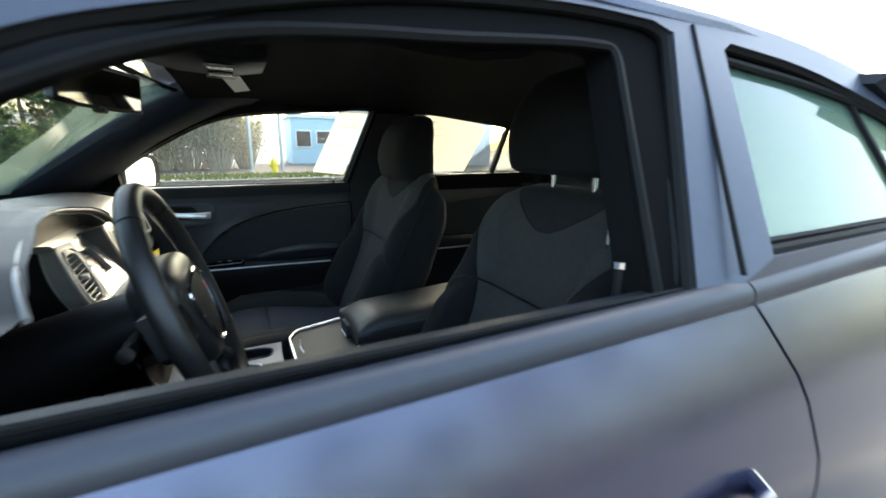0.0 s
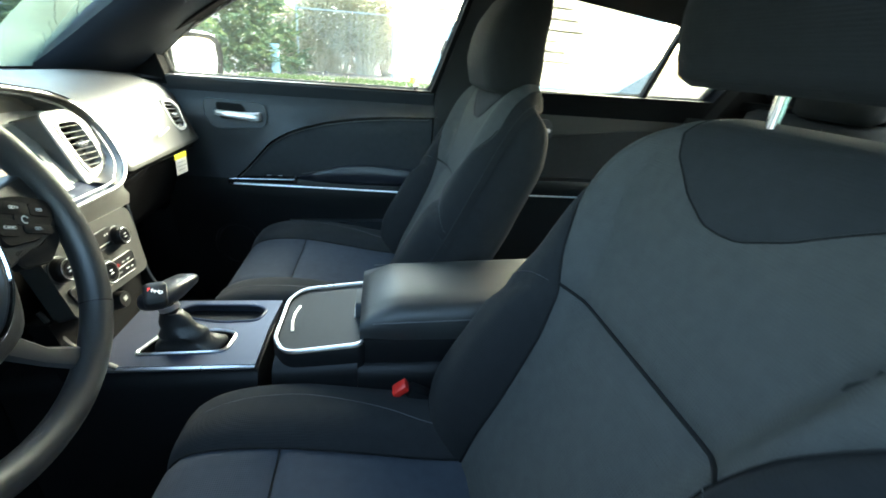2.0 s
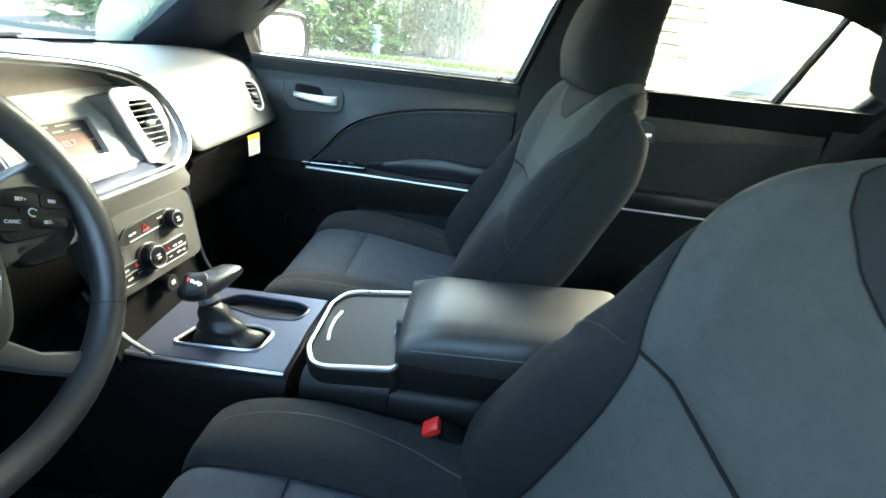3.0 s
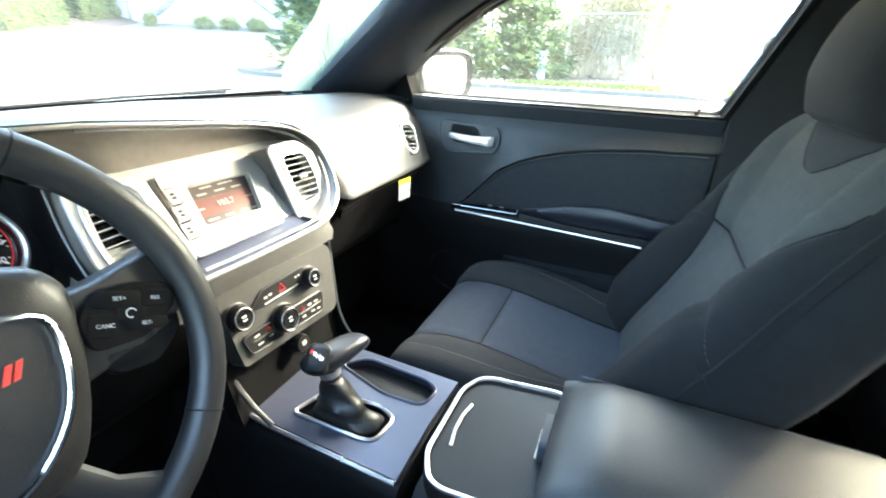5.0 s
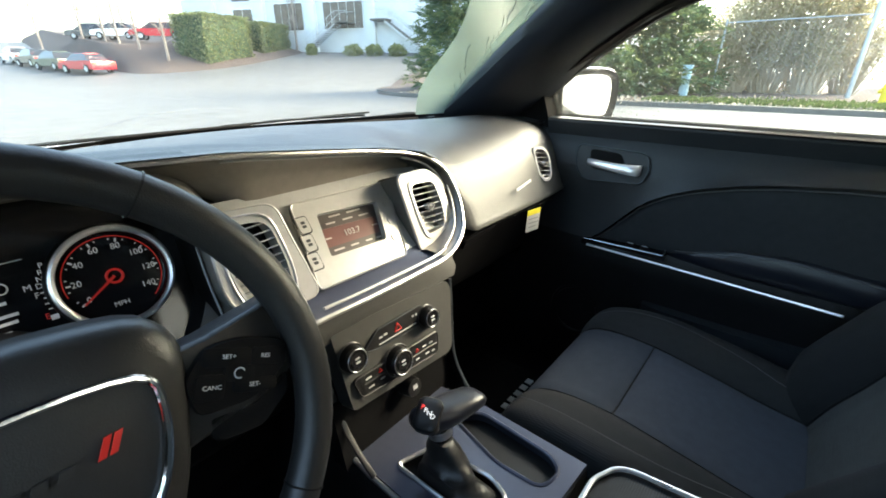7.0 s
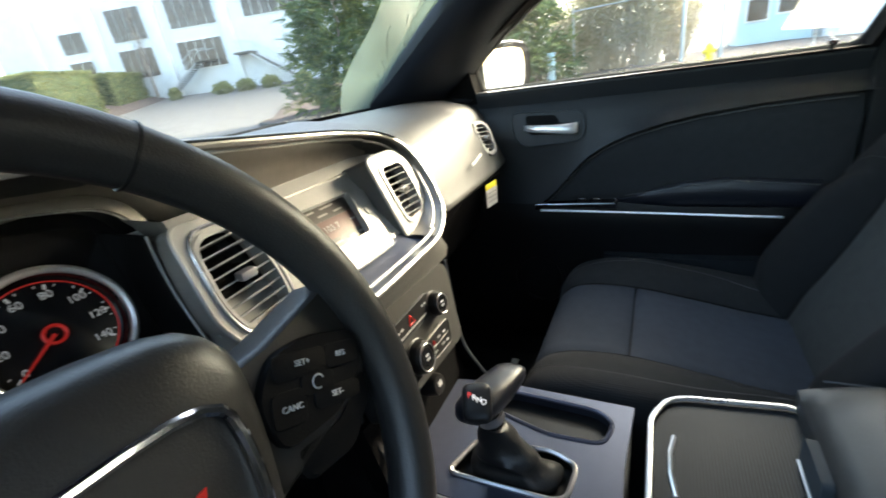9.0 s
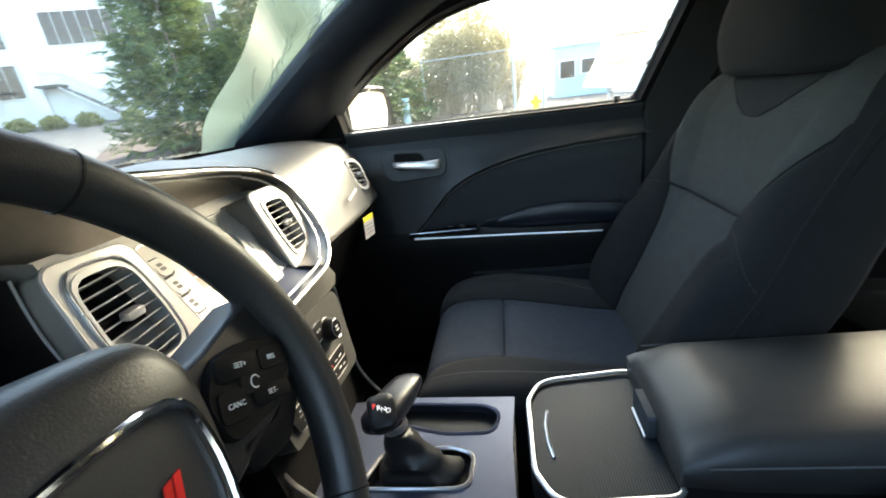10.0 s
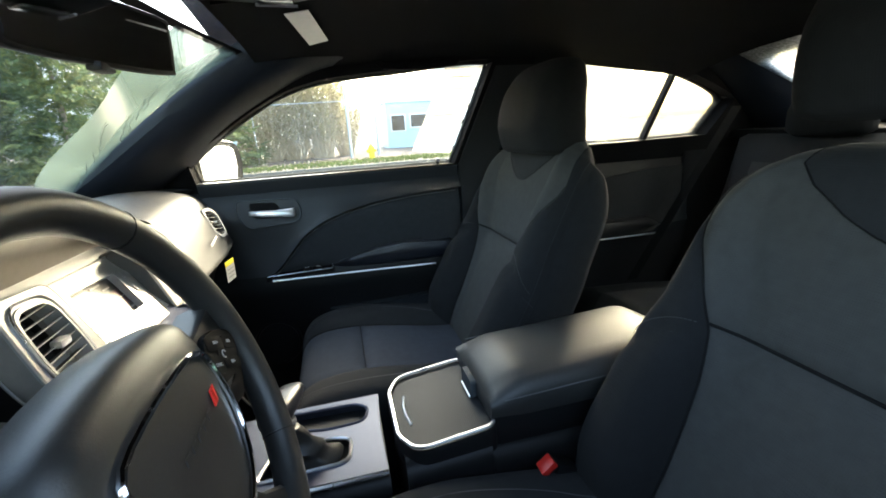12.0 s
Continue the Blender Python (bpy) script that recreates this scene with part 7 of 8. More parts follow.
def mound_at(u, v):
    a = along([V(x, y, 0) for x, y in MOUND], u)
    p = a.lerp(V(-11.5, 21.0, 0), v)
    return V(p.x, p.y, ground_z(p.x, p.y) + 0.05 + 0.75 * math.sin(math.pi * min(1.0, v * 1.1) / 2) * (0.85 + 0.15 * math.sin(5 * u + 7 * v)))


solo("mulch_mound", sheet(mound_at, 24, 14, lambda u, v: V(0, 0, -0.6)), O["mulch"], "dark mulch mound under the conifers", "mulch mound", kind="structure")


def blades(spots, h, w, rnd, lean=0.5):
    """Many small pointed leaves or blades in one mesh: place, direction, size."""
    vs, fs = [], []
    for p, d, k in spots:
        side = d.cross(V(rnd.uniform(-1, 1), rnd.uniform(-1, 1), rnd.uniform(-1, 1))).normalized() * (w * k)
        n = len(vs)
        mid = p + d * (h * k * 0.5)
        vs += [p, mid + side, p + d * (h * k), mid - side]
        fs.append((n, n + 1, n + 2, n + 3))
    return vs, fs


def leafy(name, spots, h, w, material, parent=None, label="", category="", kind="", rnd=rnd):
    vs, fs = blades(spots, h, w, rnd)
    me = bpy.data.meshes.new(name)
    me.from_pydata([tuple(v) for v in vs], [], fs)
    me.materials.append(material)
    ob = new(name, me)
    if parent:
        ob.parent, ob.matrix_parent_inverse = parent, INV.get(parent.name, Matrix())
    return tagged(ob, label, category, "", kind)


def rand_dir(up=0.0):
    while True:
        d = V(rnd.uniform(-1, 1), rnd.uniform(-1, 1), rnd.uniform(-1, 1))
        if 0.1 < d.length < 1:
            return (d.normalized() + V(0, 0, up)).normalized()


spots = []
for _ in range(14000):
    x = rnd.uniform(-4.5, 6.0)
    k = table([(-4.5, 14.9), (2, 15.5), (10, 15.8)], x)
    y = k + 0.25 + abs(rnd.gauss(0, 1.1))
    spots.append((V(x, y, 0.12), V(rnd.uniform(-0.4, 0.4), rnd.uniform(-0.4, 0.4), 1).normalized(), rnd.uniform(0.5, 1.3)))
leafy("grass", spots, 0.11, 0.018, O["grass"], label="short bright green grass behind the kerb", category="grass", kind="stuff")
solo("lawn_patch", plate(round_poly([(-4.4, 15.0), (1.5, 15.5), (7, 15.75), (7, 18.5), (1, 18.2), (-4, 17)], 0.5), lambda a, b: V(a, b, 0.125), (0, 0, 0.015)), O["grass"], "thin lawn on the strip", "grass", kind="structure")
spots = [(V(rnd.uniform(-14, 9), 0, 0.13), rand_dir(0.3), rnd.uniform(0.6, 1.4)) for _ in range(5000)]
spots = [(V(p.x, table([(-14, 13.2), (-10, 13.8), (2, 15.6), (10, 16)], p.x) + abs(rnd.gauss(0, 1.6)), 0.13), d, k) for p, d, k in spots]
leafy("leaf_litter", spots, 0.09, 0.03, O["twig"], label="dead leaves and stalks on the mulch", category="leaf litter", kind="stuff")


def conifer(x, y, h, r, n, label, droop=0.2, material="needle"):
    t = thing("conifer", (x, y, 0.1), label, "tree", "conifers")
    part("trunk", tube([V(x, y, 0.1), V(x + 0.05, y, h * 0.5), V(x, y, h * 0.96)], lambda q: 0.14 * (1 - 0.93 * q), 8), O["bark"], t)
    a, b = [], []
    for k in range(int(n / 150)):
        z0 = h * (0.03 + 0.93 * (rnd.random() ** 1.15))
        ang = rnd.uniform(0, 2 * math.pi)
        reach = r * (1 - z0 / h) ** 0.55 * rnd.uniform(0.7, 1.12) + 0.12
        tipz = z0 + reach * rnd.uniform(-droop, 0.35)
        o = V(x, y, 0.1 + z0)
        e = V(x + reach * math.cos(ang), y + reach * math.sin(ang), 0.1 + tipz)
        for _ in range(9):
            # one flat feathery spray: a line with side shoots
            q = rnd.random() ** 0.5
            s0 = o.lerp(e, q) + rand_dir() * 0.18
            d = ((e - o).normalized() + rand_dir() * 0.55 + V(0, 0, 0.1)).normalized()
            side = d.cross(rand_dir(1.2)).normalized()
            ln = rnd.uniform(0.35, 0.75)
            mine = a if rnd.random() < 0.62 else b
            for i in range(16):
                w = i / 15
                dd = (d * 0.8 + side * (0.75 if i % 2 else -0.75) + V(0, 0, -0.15)).normalized()
                mine.append((s0 + d * (ln * w) - V(0, 0, 0.15 * w * w), dd, (1.15 - 0.75 * w) * rnd.uniform(0.8, 1.2)))
    leafy("crown", a, 0.24, 0.03, O[material], t)
    leafy("crown_tips", b, 0.24, 0.03, O["needle2"], t, "yellow-green shoots")


conifer(-13.2, 17.2, 7.4, 2.7, 60000, "dense green conifer beside the drive")
conifer(-9.6, 18.6, 6.4, 3.2, 60000, "bushy green conifer in the mulch strip")
conifer(-6.6, 19.4, 4.4, 2.5, 34000, "low spreading juniper by the fence", 0.35)
conifer(-4.9, 20.0, 3.4, 1.8, 16000, "small juniper by the fence", 0.35)

# the row across the road, on the driver's side
for x, y, h in ((-8.5, -20.0, 6.0), (-2.5, -19.5, 6.5), (2.4, -19.0, 7.0), (7.2, -19.6, 6.4), (12.0, -19.2, 8.0), (16.6, -17.6, 8.6), (21.5, -15.6, 9.0), (25.4, -15.4, 8.4), (29.5, -15.0, 9.4), (34.0, -14.0, 9.0), (39.0, -13.0, 9.6)):
    conifer(x, y, h, 3.1, 15000, "dark green conifer in the row across the road")


def shrub(x, y, h, r, stems, n, label, leaf="brush"):
    t = thing("shrub", (x, y, 0.1), label, "shrub", "shrubs behind the fence")
    bm = bmesh.new()
    spots = []
    for _ in range(stems):
        ang, k = rnd.uniform(0, 2 * math.pi), rnd.random() ** 0.5
        p = V(x + 0.3 * r * k * math.cos(ang), y + 0.3 * r * k * math.sin(ang), 0.05)
        e = V(x + r * k * math.cos(ang), y + r * k * math.sin(ang), h * rnd.uniform(0.6, 1.05))
        m = p.lerp(e, 0.5) + rand_dir() * 0.25
        tube([p, m, e], lambda q: 0.018 * (1 - 0.8 * q), 4, bm=bm)
        for _ in range(6):
            q = rnd.uniform(0.25, 1)
            b0 = p.lerp(e, q)
            b1 = b0 + (rand_dir(0.6)) * rnd.uniform(0.3, 0.8)
            tube([b0, b1], lambda w: 0.008 * (1 - 0.7 * w), 3, bm=bm)
            for _ in range(n // (stems * 6)):
                spots.append((b0.lerp(b1, rnd.random()) + rand_dir() * 0.15, rand_dir(), rnd.uniform(0.6, 1.4)))
    part("stems", bm, O["twig"], t, "bare brown stems")
    leafy("leaves", spots, 0.11, 0.03, O[leaf], t)


for x, y, h, r, n in ((-3.1, 22.5, 4.2, 1.6, 6000), (-1.9, 22.9, 5.4, 1.9, 11000), (-0.6, 22.8, 5.2, 1.7, 11000), (0.6, 23.8, 3.6, 1.2, 3000), (-2.6, 25.0, 6.0, 2.1, 7000), (-0.9, 25.4, 6.2, 2.0, 7000), (-4.3, 24.0, 3.4, 1.3, 3500)):
    shrub(x, y, h, r, 100, n, "tangled brown and olive brush behind the fence")

# fence, gate posts, box, hydrant
FY = 21.0
fence = thing("chain_link_fence", (0, FY, 0.1), "galvanised chain-link fence with bare brush behind it", "fence")
for x in (-3.5, 0.75, 2.1, 5.0, 8.0, 11.0):
    part("post", tube([V(x, FY, 0.05), V(x, FY, 2.85 if x not in (0.75, 2.1) else 3.3)], 0.035 if x not in (0.75, 2.1) else 0.075, 10), O["steel"], fence)
part("top_rail", tube([V(-3.5, FY, 2.72), V(0.75, FY, 2.76)], 0.022, 8), O["steel"], fence)
part("top_rail", tube([V(2.1, FY, 2.76), V(14, FY, 2.76)], 0.022, 8), O["steel"], fence)
part("gate_rail", tube([V(0.75, FY, 2.9), V(2.1, FY, 2.9)], 0.03, 8), O["steel"], fence)
bm = bmesh.new()
for i in range(int(16 / 0.14)):
    x = -3.6 + 0.14 * i
    if 0.75 < x < 2.0:
        continue
    tube([V(x, FY, 0.1), V(x + 2.6, FY, 2.7)], 0.0016, 3, bm=bm)
    tube([V(x + 2.6, FY + 0.005, 0.1), V(x, FY + 0.005, 2.7)], 0.0016, 3, bm=bm)
tagged(part("wire_mesh", bm, O["steel"], fence), kind="stuff")
ub = thing("utility_box", (-4.1, 19.0, 0.1), "pale blue utility pedestal in the mulch", "utility box")
part("box", rbox((-4.1, 19.0, 0.62), (0.3, 0.22, 1.1), 0.03), O["blue"], ub)
part("lid", rbox((-4.1, 19.0, 1.19), (0.34, 0.26, 0.06), 0.02), O["blue"], ub)
part("mark", rbox((-4.1, 18.885, 0.95), (0.12, 0.006, 0.1), 0.0), O["steel"], ub)
hy = thing("fire_hydrant", (1.5, 18.2, 0.1), "yellow cast-iron fire hydrant on the grass", "fire hydrant")
HX, HY = 1.5, 18.2
part("barrel", loft(bmesh.new(), [[V(HX + r * math.cos(q), HY + r * math.sin(q), 0.1 + z) for q in (2 * math.pi * k / 20 for k in range(20))] for z, r in ((0, 0.17), (0.04, 0.17), (0.045, 0.12), (0.45, 0.12), (0.46, 0.15), (0.5, 0.15), (0.505, 0.13), (0.58, 0.12), (0.65, 0.08), (0.68, 0.03), (0.74, 0.03))]), O["hydrant"], hy, "", 30)
for a in (0, math.pi / 2, math.pi, -math.pi / 2):
    d = V(math.cos(a), math.sin(a), 0)
    part("outlet_cap", tube([V(HX, HY, 0.5) + d * 0.1, V(HX, HY, 0.5) + d * 0.2], 0.065 if a else 0.05, 12), O["hydrant"], hy)
part("nut", rbox((HX, HY, 0.86), (0.04, 0.04, 0.05), 0.006), O["hydrant"], hy)


def building(name, x0, x1, y0, y1, h, base, wallm, label, windows):
    t = thing(name, ((x0 + x1) / 2, (y0 + y1) / 2, base), label, "building")
    part("wall", rbox(((x0 + x1) / 2, (y0 + y1) / 2, base + h / 2 - 1), (x1 - x0, y1 - y0, h + 2), 0.03), wallm, t)
    part("roof", rbox(((x0 + x1) / 2, (y0 + y1) / 2, base + h + 0.1), (x1 - x0 + 0.3, y1 - y0 + 0.3, 0.25), 0.03), O["wall2"], t)
    for face, a, z, w, hh in windows:
        c = V(a, y0, base + z) if face == "y" else V(x0 if face == "-x" else x1, a, base + z)
        size = (w, 0.12, hh) if face == "y" else (0.12, w, hh)
        win = part("window", rbox(c, [v + (0.16 if v > 0.2 else 0) for v in size], 0.01), O["wall2"], t)
        part("pane", rbox(c, [v if v > 0.2 else 0.2 for v in size], 0.0), O["brown"], win)
        for k in range(1, int(w / 0.9)):
            q = V(lerp(-w / 2, w / 2, k / int(w / 0.9)), 0, 0) if face == "y" else V(0, lerp(-w / 2, w / 2, k / int(w / 0.9)), 0)
            part("mullion", rbox(c + q, (0.06, 0.26, hh) if face == "y" else (0.26, 0.06, hh), 0.0), O["steel"], win)
    return t


# the pale office building up the drive, turned towards the yard
import itertools
BD = Matrix.Translation((-38.3, 36.5, 2.4)) @ Matrix.Rotation(radians(23), 4, "Z")


def at_building(bm):
    bmesh.ops.transform(bm, matrix=BD, verts=bm.verts)
    return bm


office = thing("office_building", BD.translation, "pale blue-white concrete office building with brown windows and entry stairs", "building")
part("wall", at_building(rbox((0, 0, 4), (46, 12, 10), 0.05)), O["wall"], office, "pale blue-white concrete wall")
for a in (-18.6, -12.3, -6.3, 0.3, 9.0, 16.0, 22.5):
    part("pilaster", at_building(rbox((a, -6.15, 4), (0.9, 0.5, 10), 0.03)), O["wall"], office)
for a, z, w, hh in ((-14.8, 3.5, 2.4, 1.7), (-14.8, 5.9, 2.4, 1.9), (-9.1, 3.4, 3.4, 2.6), (-9.1, 6.7, 3.4, 2.8), (-2.8, 3.4, 4.4, 2.5), (-2.8, 6.9, 4.4, 2.5), (4.6, 6.9, 5.0, 2.4), (12.5, 3.4, 4.0, 2.6), (12.5, 6.8, 4.0, 2.6)):
    win = part("window", at_building(rbox((a, -6.0, z), (w, 0.14, hh), 0.01)), O["wall2"], office)
    n = int(w / 0.8)
    for k in range(n):
        part("pane", at_building(rbox((a + w * ((k + 0.5) / n - 0.5), -6.06, z), (w / n - 0.07, 0.1, hh - 0.14), 0.0)), O["brown"], win)
for a, top, d in ((-3.0, 2.7, -1), (2.3, 2.8, 1)):
    part("landing", at_building(rbox((a - 0.7 * d, -6.8, top), (1.6, 1.5, 0.16), 0.01)), O["kerb"], office)
    for k in range(14):
        part("step", at_building(rbox((a + 0.25 * k * d, -6.9, top - (top - 0.3) * (k + 1) / 15), (0.3, 1.2, 0.07), 0.01)), O["kerb"], office)
    for q in (-7.5, -6.3):
        part("stringer", at_building(tube([V(a, q, top - 0.15), V(a + 3.5 * d, q, 0.2)], 0.07, 6)), O["steel"], office)
        part("rail", at_building(tube([V(a - 1.4 * d, q, top + 0.95), V(a, q, top + 0.95), V(a + 3.5 * d, q, 1.25)], 0.03, 6)), O["steel"], office)
        for k in range(5):
            z0 = top - (top - 0.3) * 0.243 * k
            part("baluster", at_building(tube([V(a + 0.85 * k * d, q, z0 - 0.1), V(a + 0.85 * k * d, q, z0 + 0.95)], 0.02, 5)), O["steel"], office)


def hedge(x, y, l, w, h, turn, label):
    t = thing("hedge", (x, y, ground_z(x, y)), label, "hedge", "clipped hedges")
    m = Matrix.Translation((x, y, ground_z(x, y))) @ Matrix.Rotation(radians(turn), 4, "Z")
    core = rbox((0, 0, h / 2 - 0.1), (l - 0.3, w - 0.3, h), 0.3)
    bmesh.ops.transform(core, matrix=m, verts=core.verts)
    part("core", core, O["needle"], t)
    spots = []
    for _ in range(9000):
        p = V(rnd.uniform(-l / 2, l / 2), rnd.uniform(-w / 2, w / 2), rnd.uniform(0, h))
        f = rnd.choice((0, 1, 2, 2))
        if f == 0:
            p.x = math.copysign(l / 2 - rnd.random() * 0.15, p.x)
        elif f == 1:
            p.y = math.copysign(w / 2 - rnd.random() * 0.15, p.y)
        else:
            p.z = h - rnd.random() * 0.12
        spots.append((m @ p, rand_dir(), rnd.uniform(0.6, 1.4)))
    leafy("leaves", spots, 0.16, 0.06, O["hedge"], t)


hedge(-41.5, 18.0, 5.0, 3.8, 3.7, 108, "large clipped green hedge on the mulch bank")
hedge(-44.0, 24.2, 4.8, 2.6, 2.8, 118, "smaller clipped hedge beside the drive")
for a in (-10.5, -5.2, -0.6, 1.6, 4.0, 7.0):
    p = BD @ V(a, -8.6, 0)
    t = thing("foundation_shrub", (p.x, p.y, ground_z(p.x, p.y)), "round green shrub against the building", "shrub", "foundation shrubs")
    spots, wide = [], rnd.uniform(0.5, 0.95)
    for _ in range(900):
        d = rand_dir(0.25)
        spots.append((V(p.x, p.y, ground_z(p.x, p.y) + 0.35) + V(d.x * wide, d.y * wide, d.z * 0.6) * rnd.uniform(0.6, 1.05), rand_dir(), rnd.uniform(0.7, 1.4)))
    leafy("leaves", spots, 0.2, 0.07, O["hedge"], t)
BANK = [(-62, 10.0), (-50, 10.8), (-41.9, 11.2), (-39.0, 13.0), (-37.9, 17.0), (-39.3, 21.4), (-43.0, 27.8), (-48.0, 30.5)]


def bank_at(u, v):
    p = along([V(a, b, 0) for a, b in BANK], u) + V(-48, 5.0, 0) * v
    rise = 0.12 * min(1, 30 * v) + 2.1 * min(1.0, u * 6) * (1 - u) ** 0.5 * min(1.0, max(0.0, v * 7.5 - 0.05))
    return V(p.x, p.y, ground_z(p.x, p.y) + rise)


solo("mulch_bank", sheet(bank_at, 30, 48, lambda u, v: V(0, 0, -0.5)), O["mulch"], "brown mulch bank under the hedges", "mulch bank", kind="structure")


def parked_car(x, y, turn, paint, label, z=None):
    z = ground_z(x, y) if z is None else z
    t = thing("parked_car", (x, y, z), label, "car", "parked cars")
    m = Matrix.Translation((x, y, z)) @ Matrix.Rotation(radians(turn), 4, "Z")

    def put(bm):
        bmesh.ops.transform(bm, matrix=m, verts=bm.verts)
        return bm

    prof = [(-2.2, 0.35), (-2.25, 0.6), (-2.1, 0.8), (-1.2, 0.92), (1.4, 0.95), (2.1, 0.9), (2.2, 0.6), (2.15, 0.3)]
    part("body", put(loft(bmesh.new(), [[V(a, w * (1 - 0.0 * b), b if b < 0.85 else b - abs(w) * 0.03) for a, b in prof] for w in (-0.88, -0.8, 0, 0.8, 0.88)])), paint, t, "", 40)
    part("cabin", put(loft(bmesh.new(), [[V(a0, -w, z0), V(a1, -w, z0), V(a1, w, z0), V(a0, w, z0)] for a0, a1, w, z0 in ((-1.25, 1.55, 0.8, 0.9), (-0.55, 1.15, 0.64, 1.36), (-0.35, 0.95, 0.58, 1.42))])), O["car_glass"], t, "dark windows", 20)
    part("roof", put(rbox((0.3, 0, 1.425), (1.4, 1.14, 0.05), 0.02)), paint, t)
    for a, w in itertools.product((-1.35, 1.35), (-0.82, 0.82)):
        wh = part("wheel", put(tube([V(a, w - 0.1, 0.32), V(a, w + 0.1, 0.32)], 0.32, 20)), M["rubber"], t)
        part("rim", put(tube([V(a, w - 0.105, 0.32), V(a, w + 0.105, 0.32)], 0.2, 14)), O["steel"], wh)
    for w in (-0.65, 0.65):
        part("tail_lamp", put(rbox((2.17, w, 0.72), (0.06, 0.35, 0.14), 0.02)), M["red"], t)


parked_car(-44.9, 9.3, 17, O["car_red"], "red saloon parked at the kerb")
parked_car(-50.0, 8.4, 14, O["car_green"], "dark green sedan parked in a row")
parked_car(-55.3, 7.9, 10, O["car_dark"], "dark blue car parked in a row")
parked_car(-60.8, 7.4, 8, O["car_white"], "white sedan at the end of the row")
parked_car(-47.4, 15.9, 60, O["car_red"], "red coupe parked on the upper terrace", 3.35)
parked_car(-52.5, 14.2, 40, O["car_white"], "white sedan parked on the upper terrace", 3.5)
parked_car(-57.0, 13.2, 40, O["car_dark"], "dark sedan parked on the upper terrace", 3.6)
van = thing("parked_van", (-50.0, 23.0, 3.0), "white box van parked behind the hedge", "van")
vm = Matrix.Translation((-50.0, 23.0, 3.0)) @ Matrix.Rotation(radians(112), 4, "Z")
for pn, pc, ps, pm in (("box", (0.6, 0, 1.75), (5.6, 2.1, 2.3), "car_white"), ("cab", (-3.1, 0, 1.35), (1.7, 2.0, 1.5), "car_white"), ("windscreen", (-3.7, 0, 1.75), (0.6, 1.8, 0.6), "car_glass"), ("chassis", (-0.5, 0, 0.5), (6.4, 1.8, 0.3), "car_dark")):
    bm = rbox(pc, ps, 0.08)
    bmesh.ops.transform(bm, matrix=vm, verts=bm.verts)
    part(pn, bm, O[pm], van)
for a, w in itertools.product((-2.8, 1.8), (-0.95, 0.95)):
    bm = tube([V(a, w - 0.12, 0.38), V(a, w + 0.12, 0.38)], 0.38, 20)
    bmesh.ops.transform(bm, matrix=vm, verts=bm.verts)
    part("wheel", bm, M["rubber"], van)


def bare_tree(x, y, h, label):
    z = ground_z(x, y)
    t = thing("bare_tree", (x, y, z), label, "tree", "bare trees")
    bm = bmesh.new()
    tube([V(x, y, z - 0.1), V(x + 0.1, y, z + h * 0.4), V(x, y + 0.1, z + h)], lambda q: 0.13 * (1 - 0.85 * q), 6, bm=bm)
    part("trunk", bm, O["bark"], t)
    bm = bmesh.new()
    for _ in range(26):
        q = rnd.uniform(0.25, 0.95)
        p = V(x, y, z + h * q)
        e = p + rand_dir(0.9) * (h * 0.35 * (1.1 - q))
        tube([p, p.lerp(e, 0.5) + rand_dir() * 0.1, e], lambda w: 0.03 * (1 - 0.85 * w), 4, bm=bm)
        for _ in range(4):
            a = p.lerp(e, rnd.uniform(0.3, 1))
            tube([a, a + rand_dir(0.6) * h * 0.1], lambda w: 0.012 * (1 - 0.7 * w), 3, bm=bm)
    part("branches", bm, O["bark"], t, "thin bare branches")


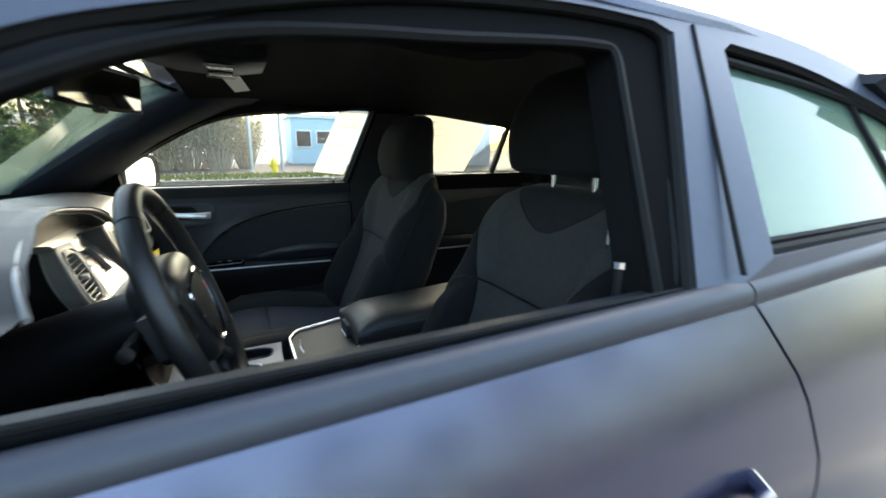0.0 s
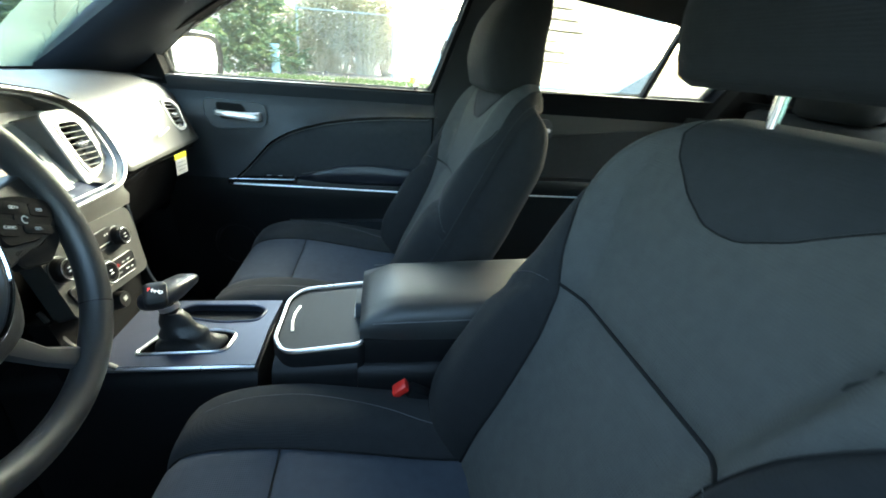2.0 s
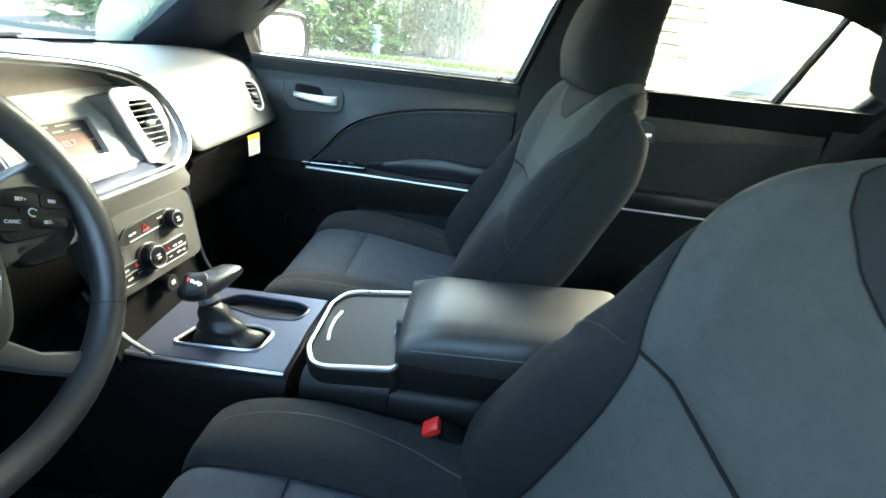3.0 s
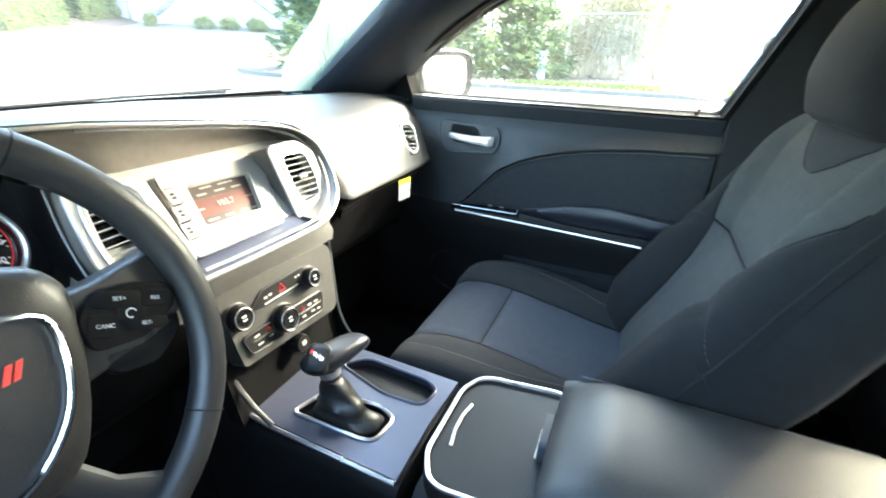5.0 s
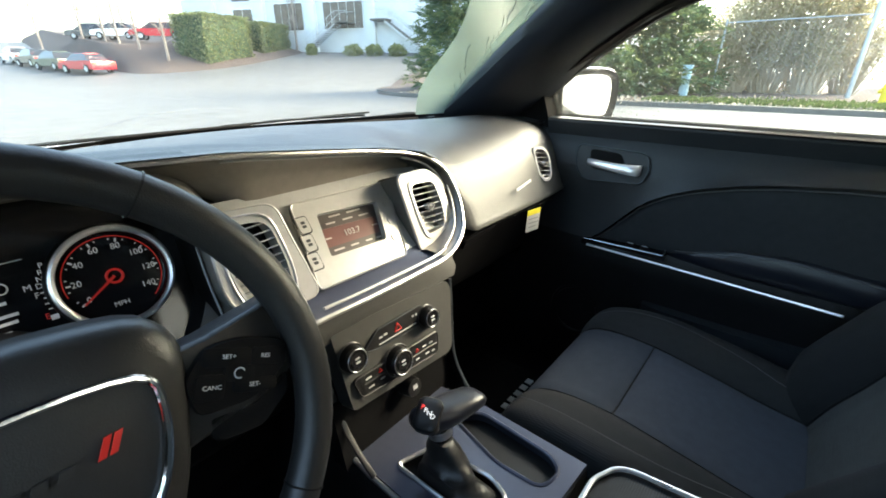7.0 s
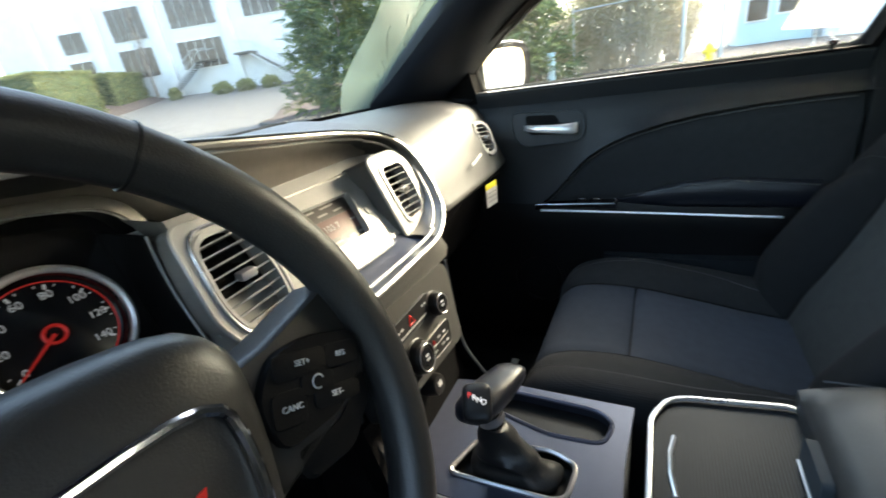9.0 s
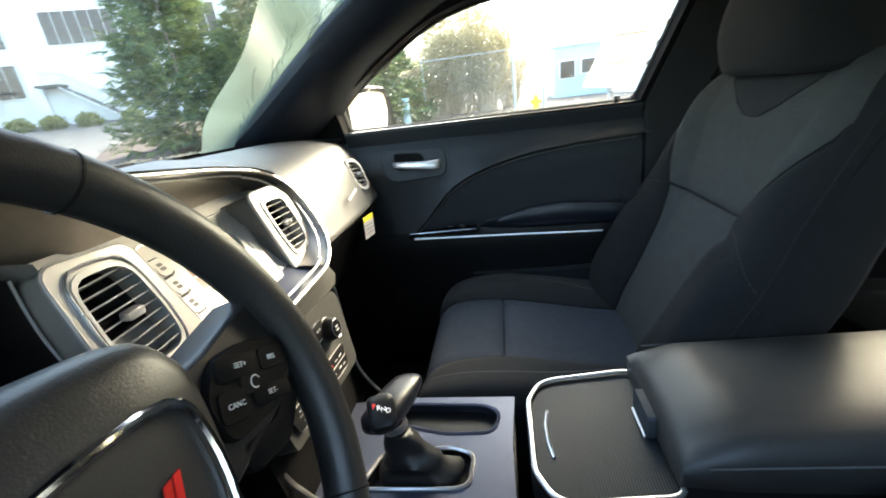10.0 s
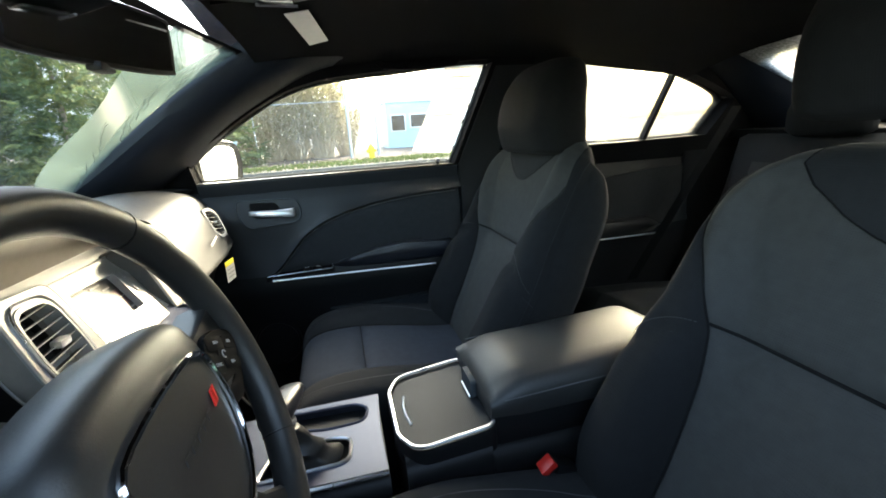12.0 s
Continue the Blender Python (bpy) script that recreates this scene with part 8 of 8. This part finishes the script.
for x, y, h in ((-41.3, 14.0, 8), (-44.8, 13.2, 9), (-47.6, 12.6, 9), (-50.5, 12.4, 9), (-43.6, 27.4, 8), (-39.5, 32.6, 8), (-56, 12, 10), (-64, 14, 10), (-70, 11, 11), (-61, 17, 11), (9, -16, 9), (14, -19, 10), (5, -20, 8)):
    bare_tree(x, y, h, "slender leafless street tree")
# beyond the fence: white shed and pale blue gatehouse
building("white_shed", 7.4, 18, 27.5, 36, 5.0, 0.0, O["wall2"], "white metal shed behind the fence", [("y", 9.4, 2.6, 2.2, 0.25), ("y", 9.4, 1.6, 2.2, 0.25), ("y", 9.8, 3.6, 2.6, 0.25), ("y", 13.3, 2.2, 1.6, 1.2)])
building("blue_gatehouse", 3.7, 7.0, 30, 34, 3.2, 0.0, O["blue"], "pale blue hut with dark windows behind the gate", [("y", 4.5, 1.8, 0.9, 1.0), ("y", 6.0, 1.9, 1.2, 0.8)])
# wall and trees on the driver's side
solo("block_wall", rbox((6, -24.0, 0.9), (30, 0.3, 1.8), 0.02), O["brick"], "low grey stone wall across the road", "wall", kind="structure")
# rain drops on the passenger's side glass
bm = bmesh.new()
rnd = random.Random(21)
for _ in range(420):
    x = rnd.uniform(-0.44, 0.4)
    top = table([(-0.44, 1.16), (-0.267, 1.28), (-0.084, 1.35), (0.142, 1.372), (0.4, 1.39)], x)
    z = top - 0.004 - abs(rnd.gauss(0, 0.09))
    if rnd.random() < 0.35:
        z = 1.103 + abs(rnd.gauss(0, 0.018))
    if not 1.103 < z < top - 0.004:
        continue
    r = rnd.choice((0.0008, 0.001, 0.0013, 0.0013, 0.0018))
    c = V(x, gy(z, 1, 0.0035), z)
    loft(bm, [[c + V(k * r * math.cos(q), h * r, k * r * 1.25 * math.sin(q) - 0.62 * h * r) for q in (2 * math.pi * i / 7 for i in range(7))] for k, h in ((1.0, 0.0), (0.85, 0.45), (0.4, 0.75))])
drops = solo("rain_drops", bm, M["drop"], "small rain drops on the passenger window", "rain drops", kind="stuff", sharp=60)
drops.visible_shadow = False
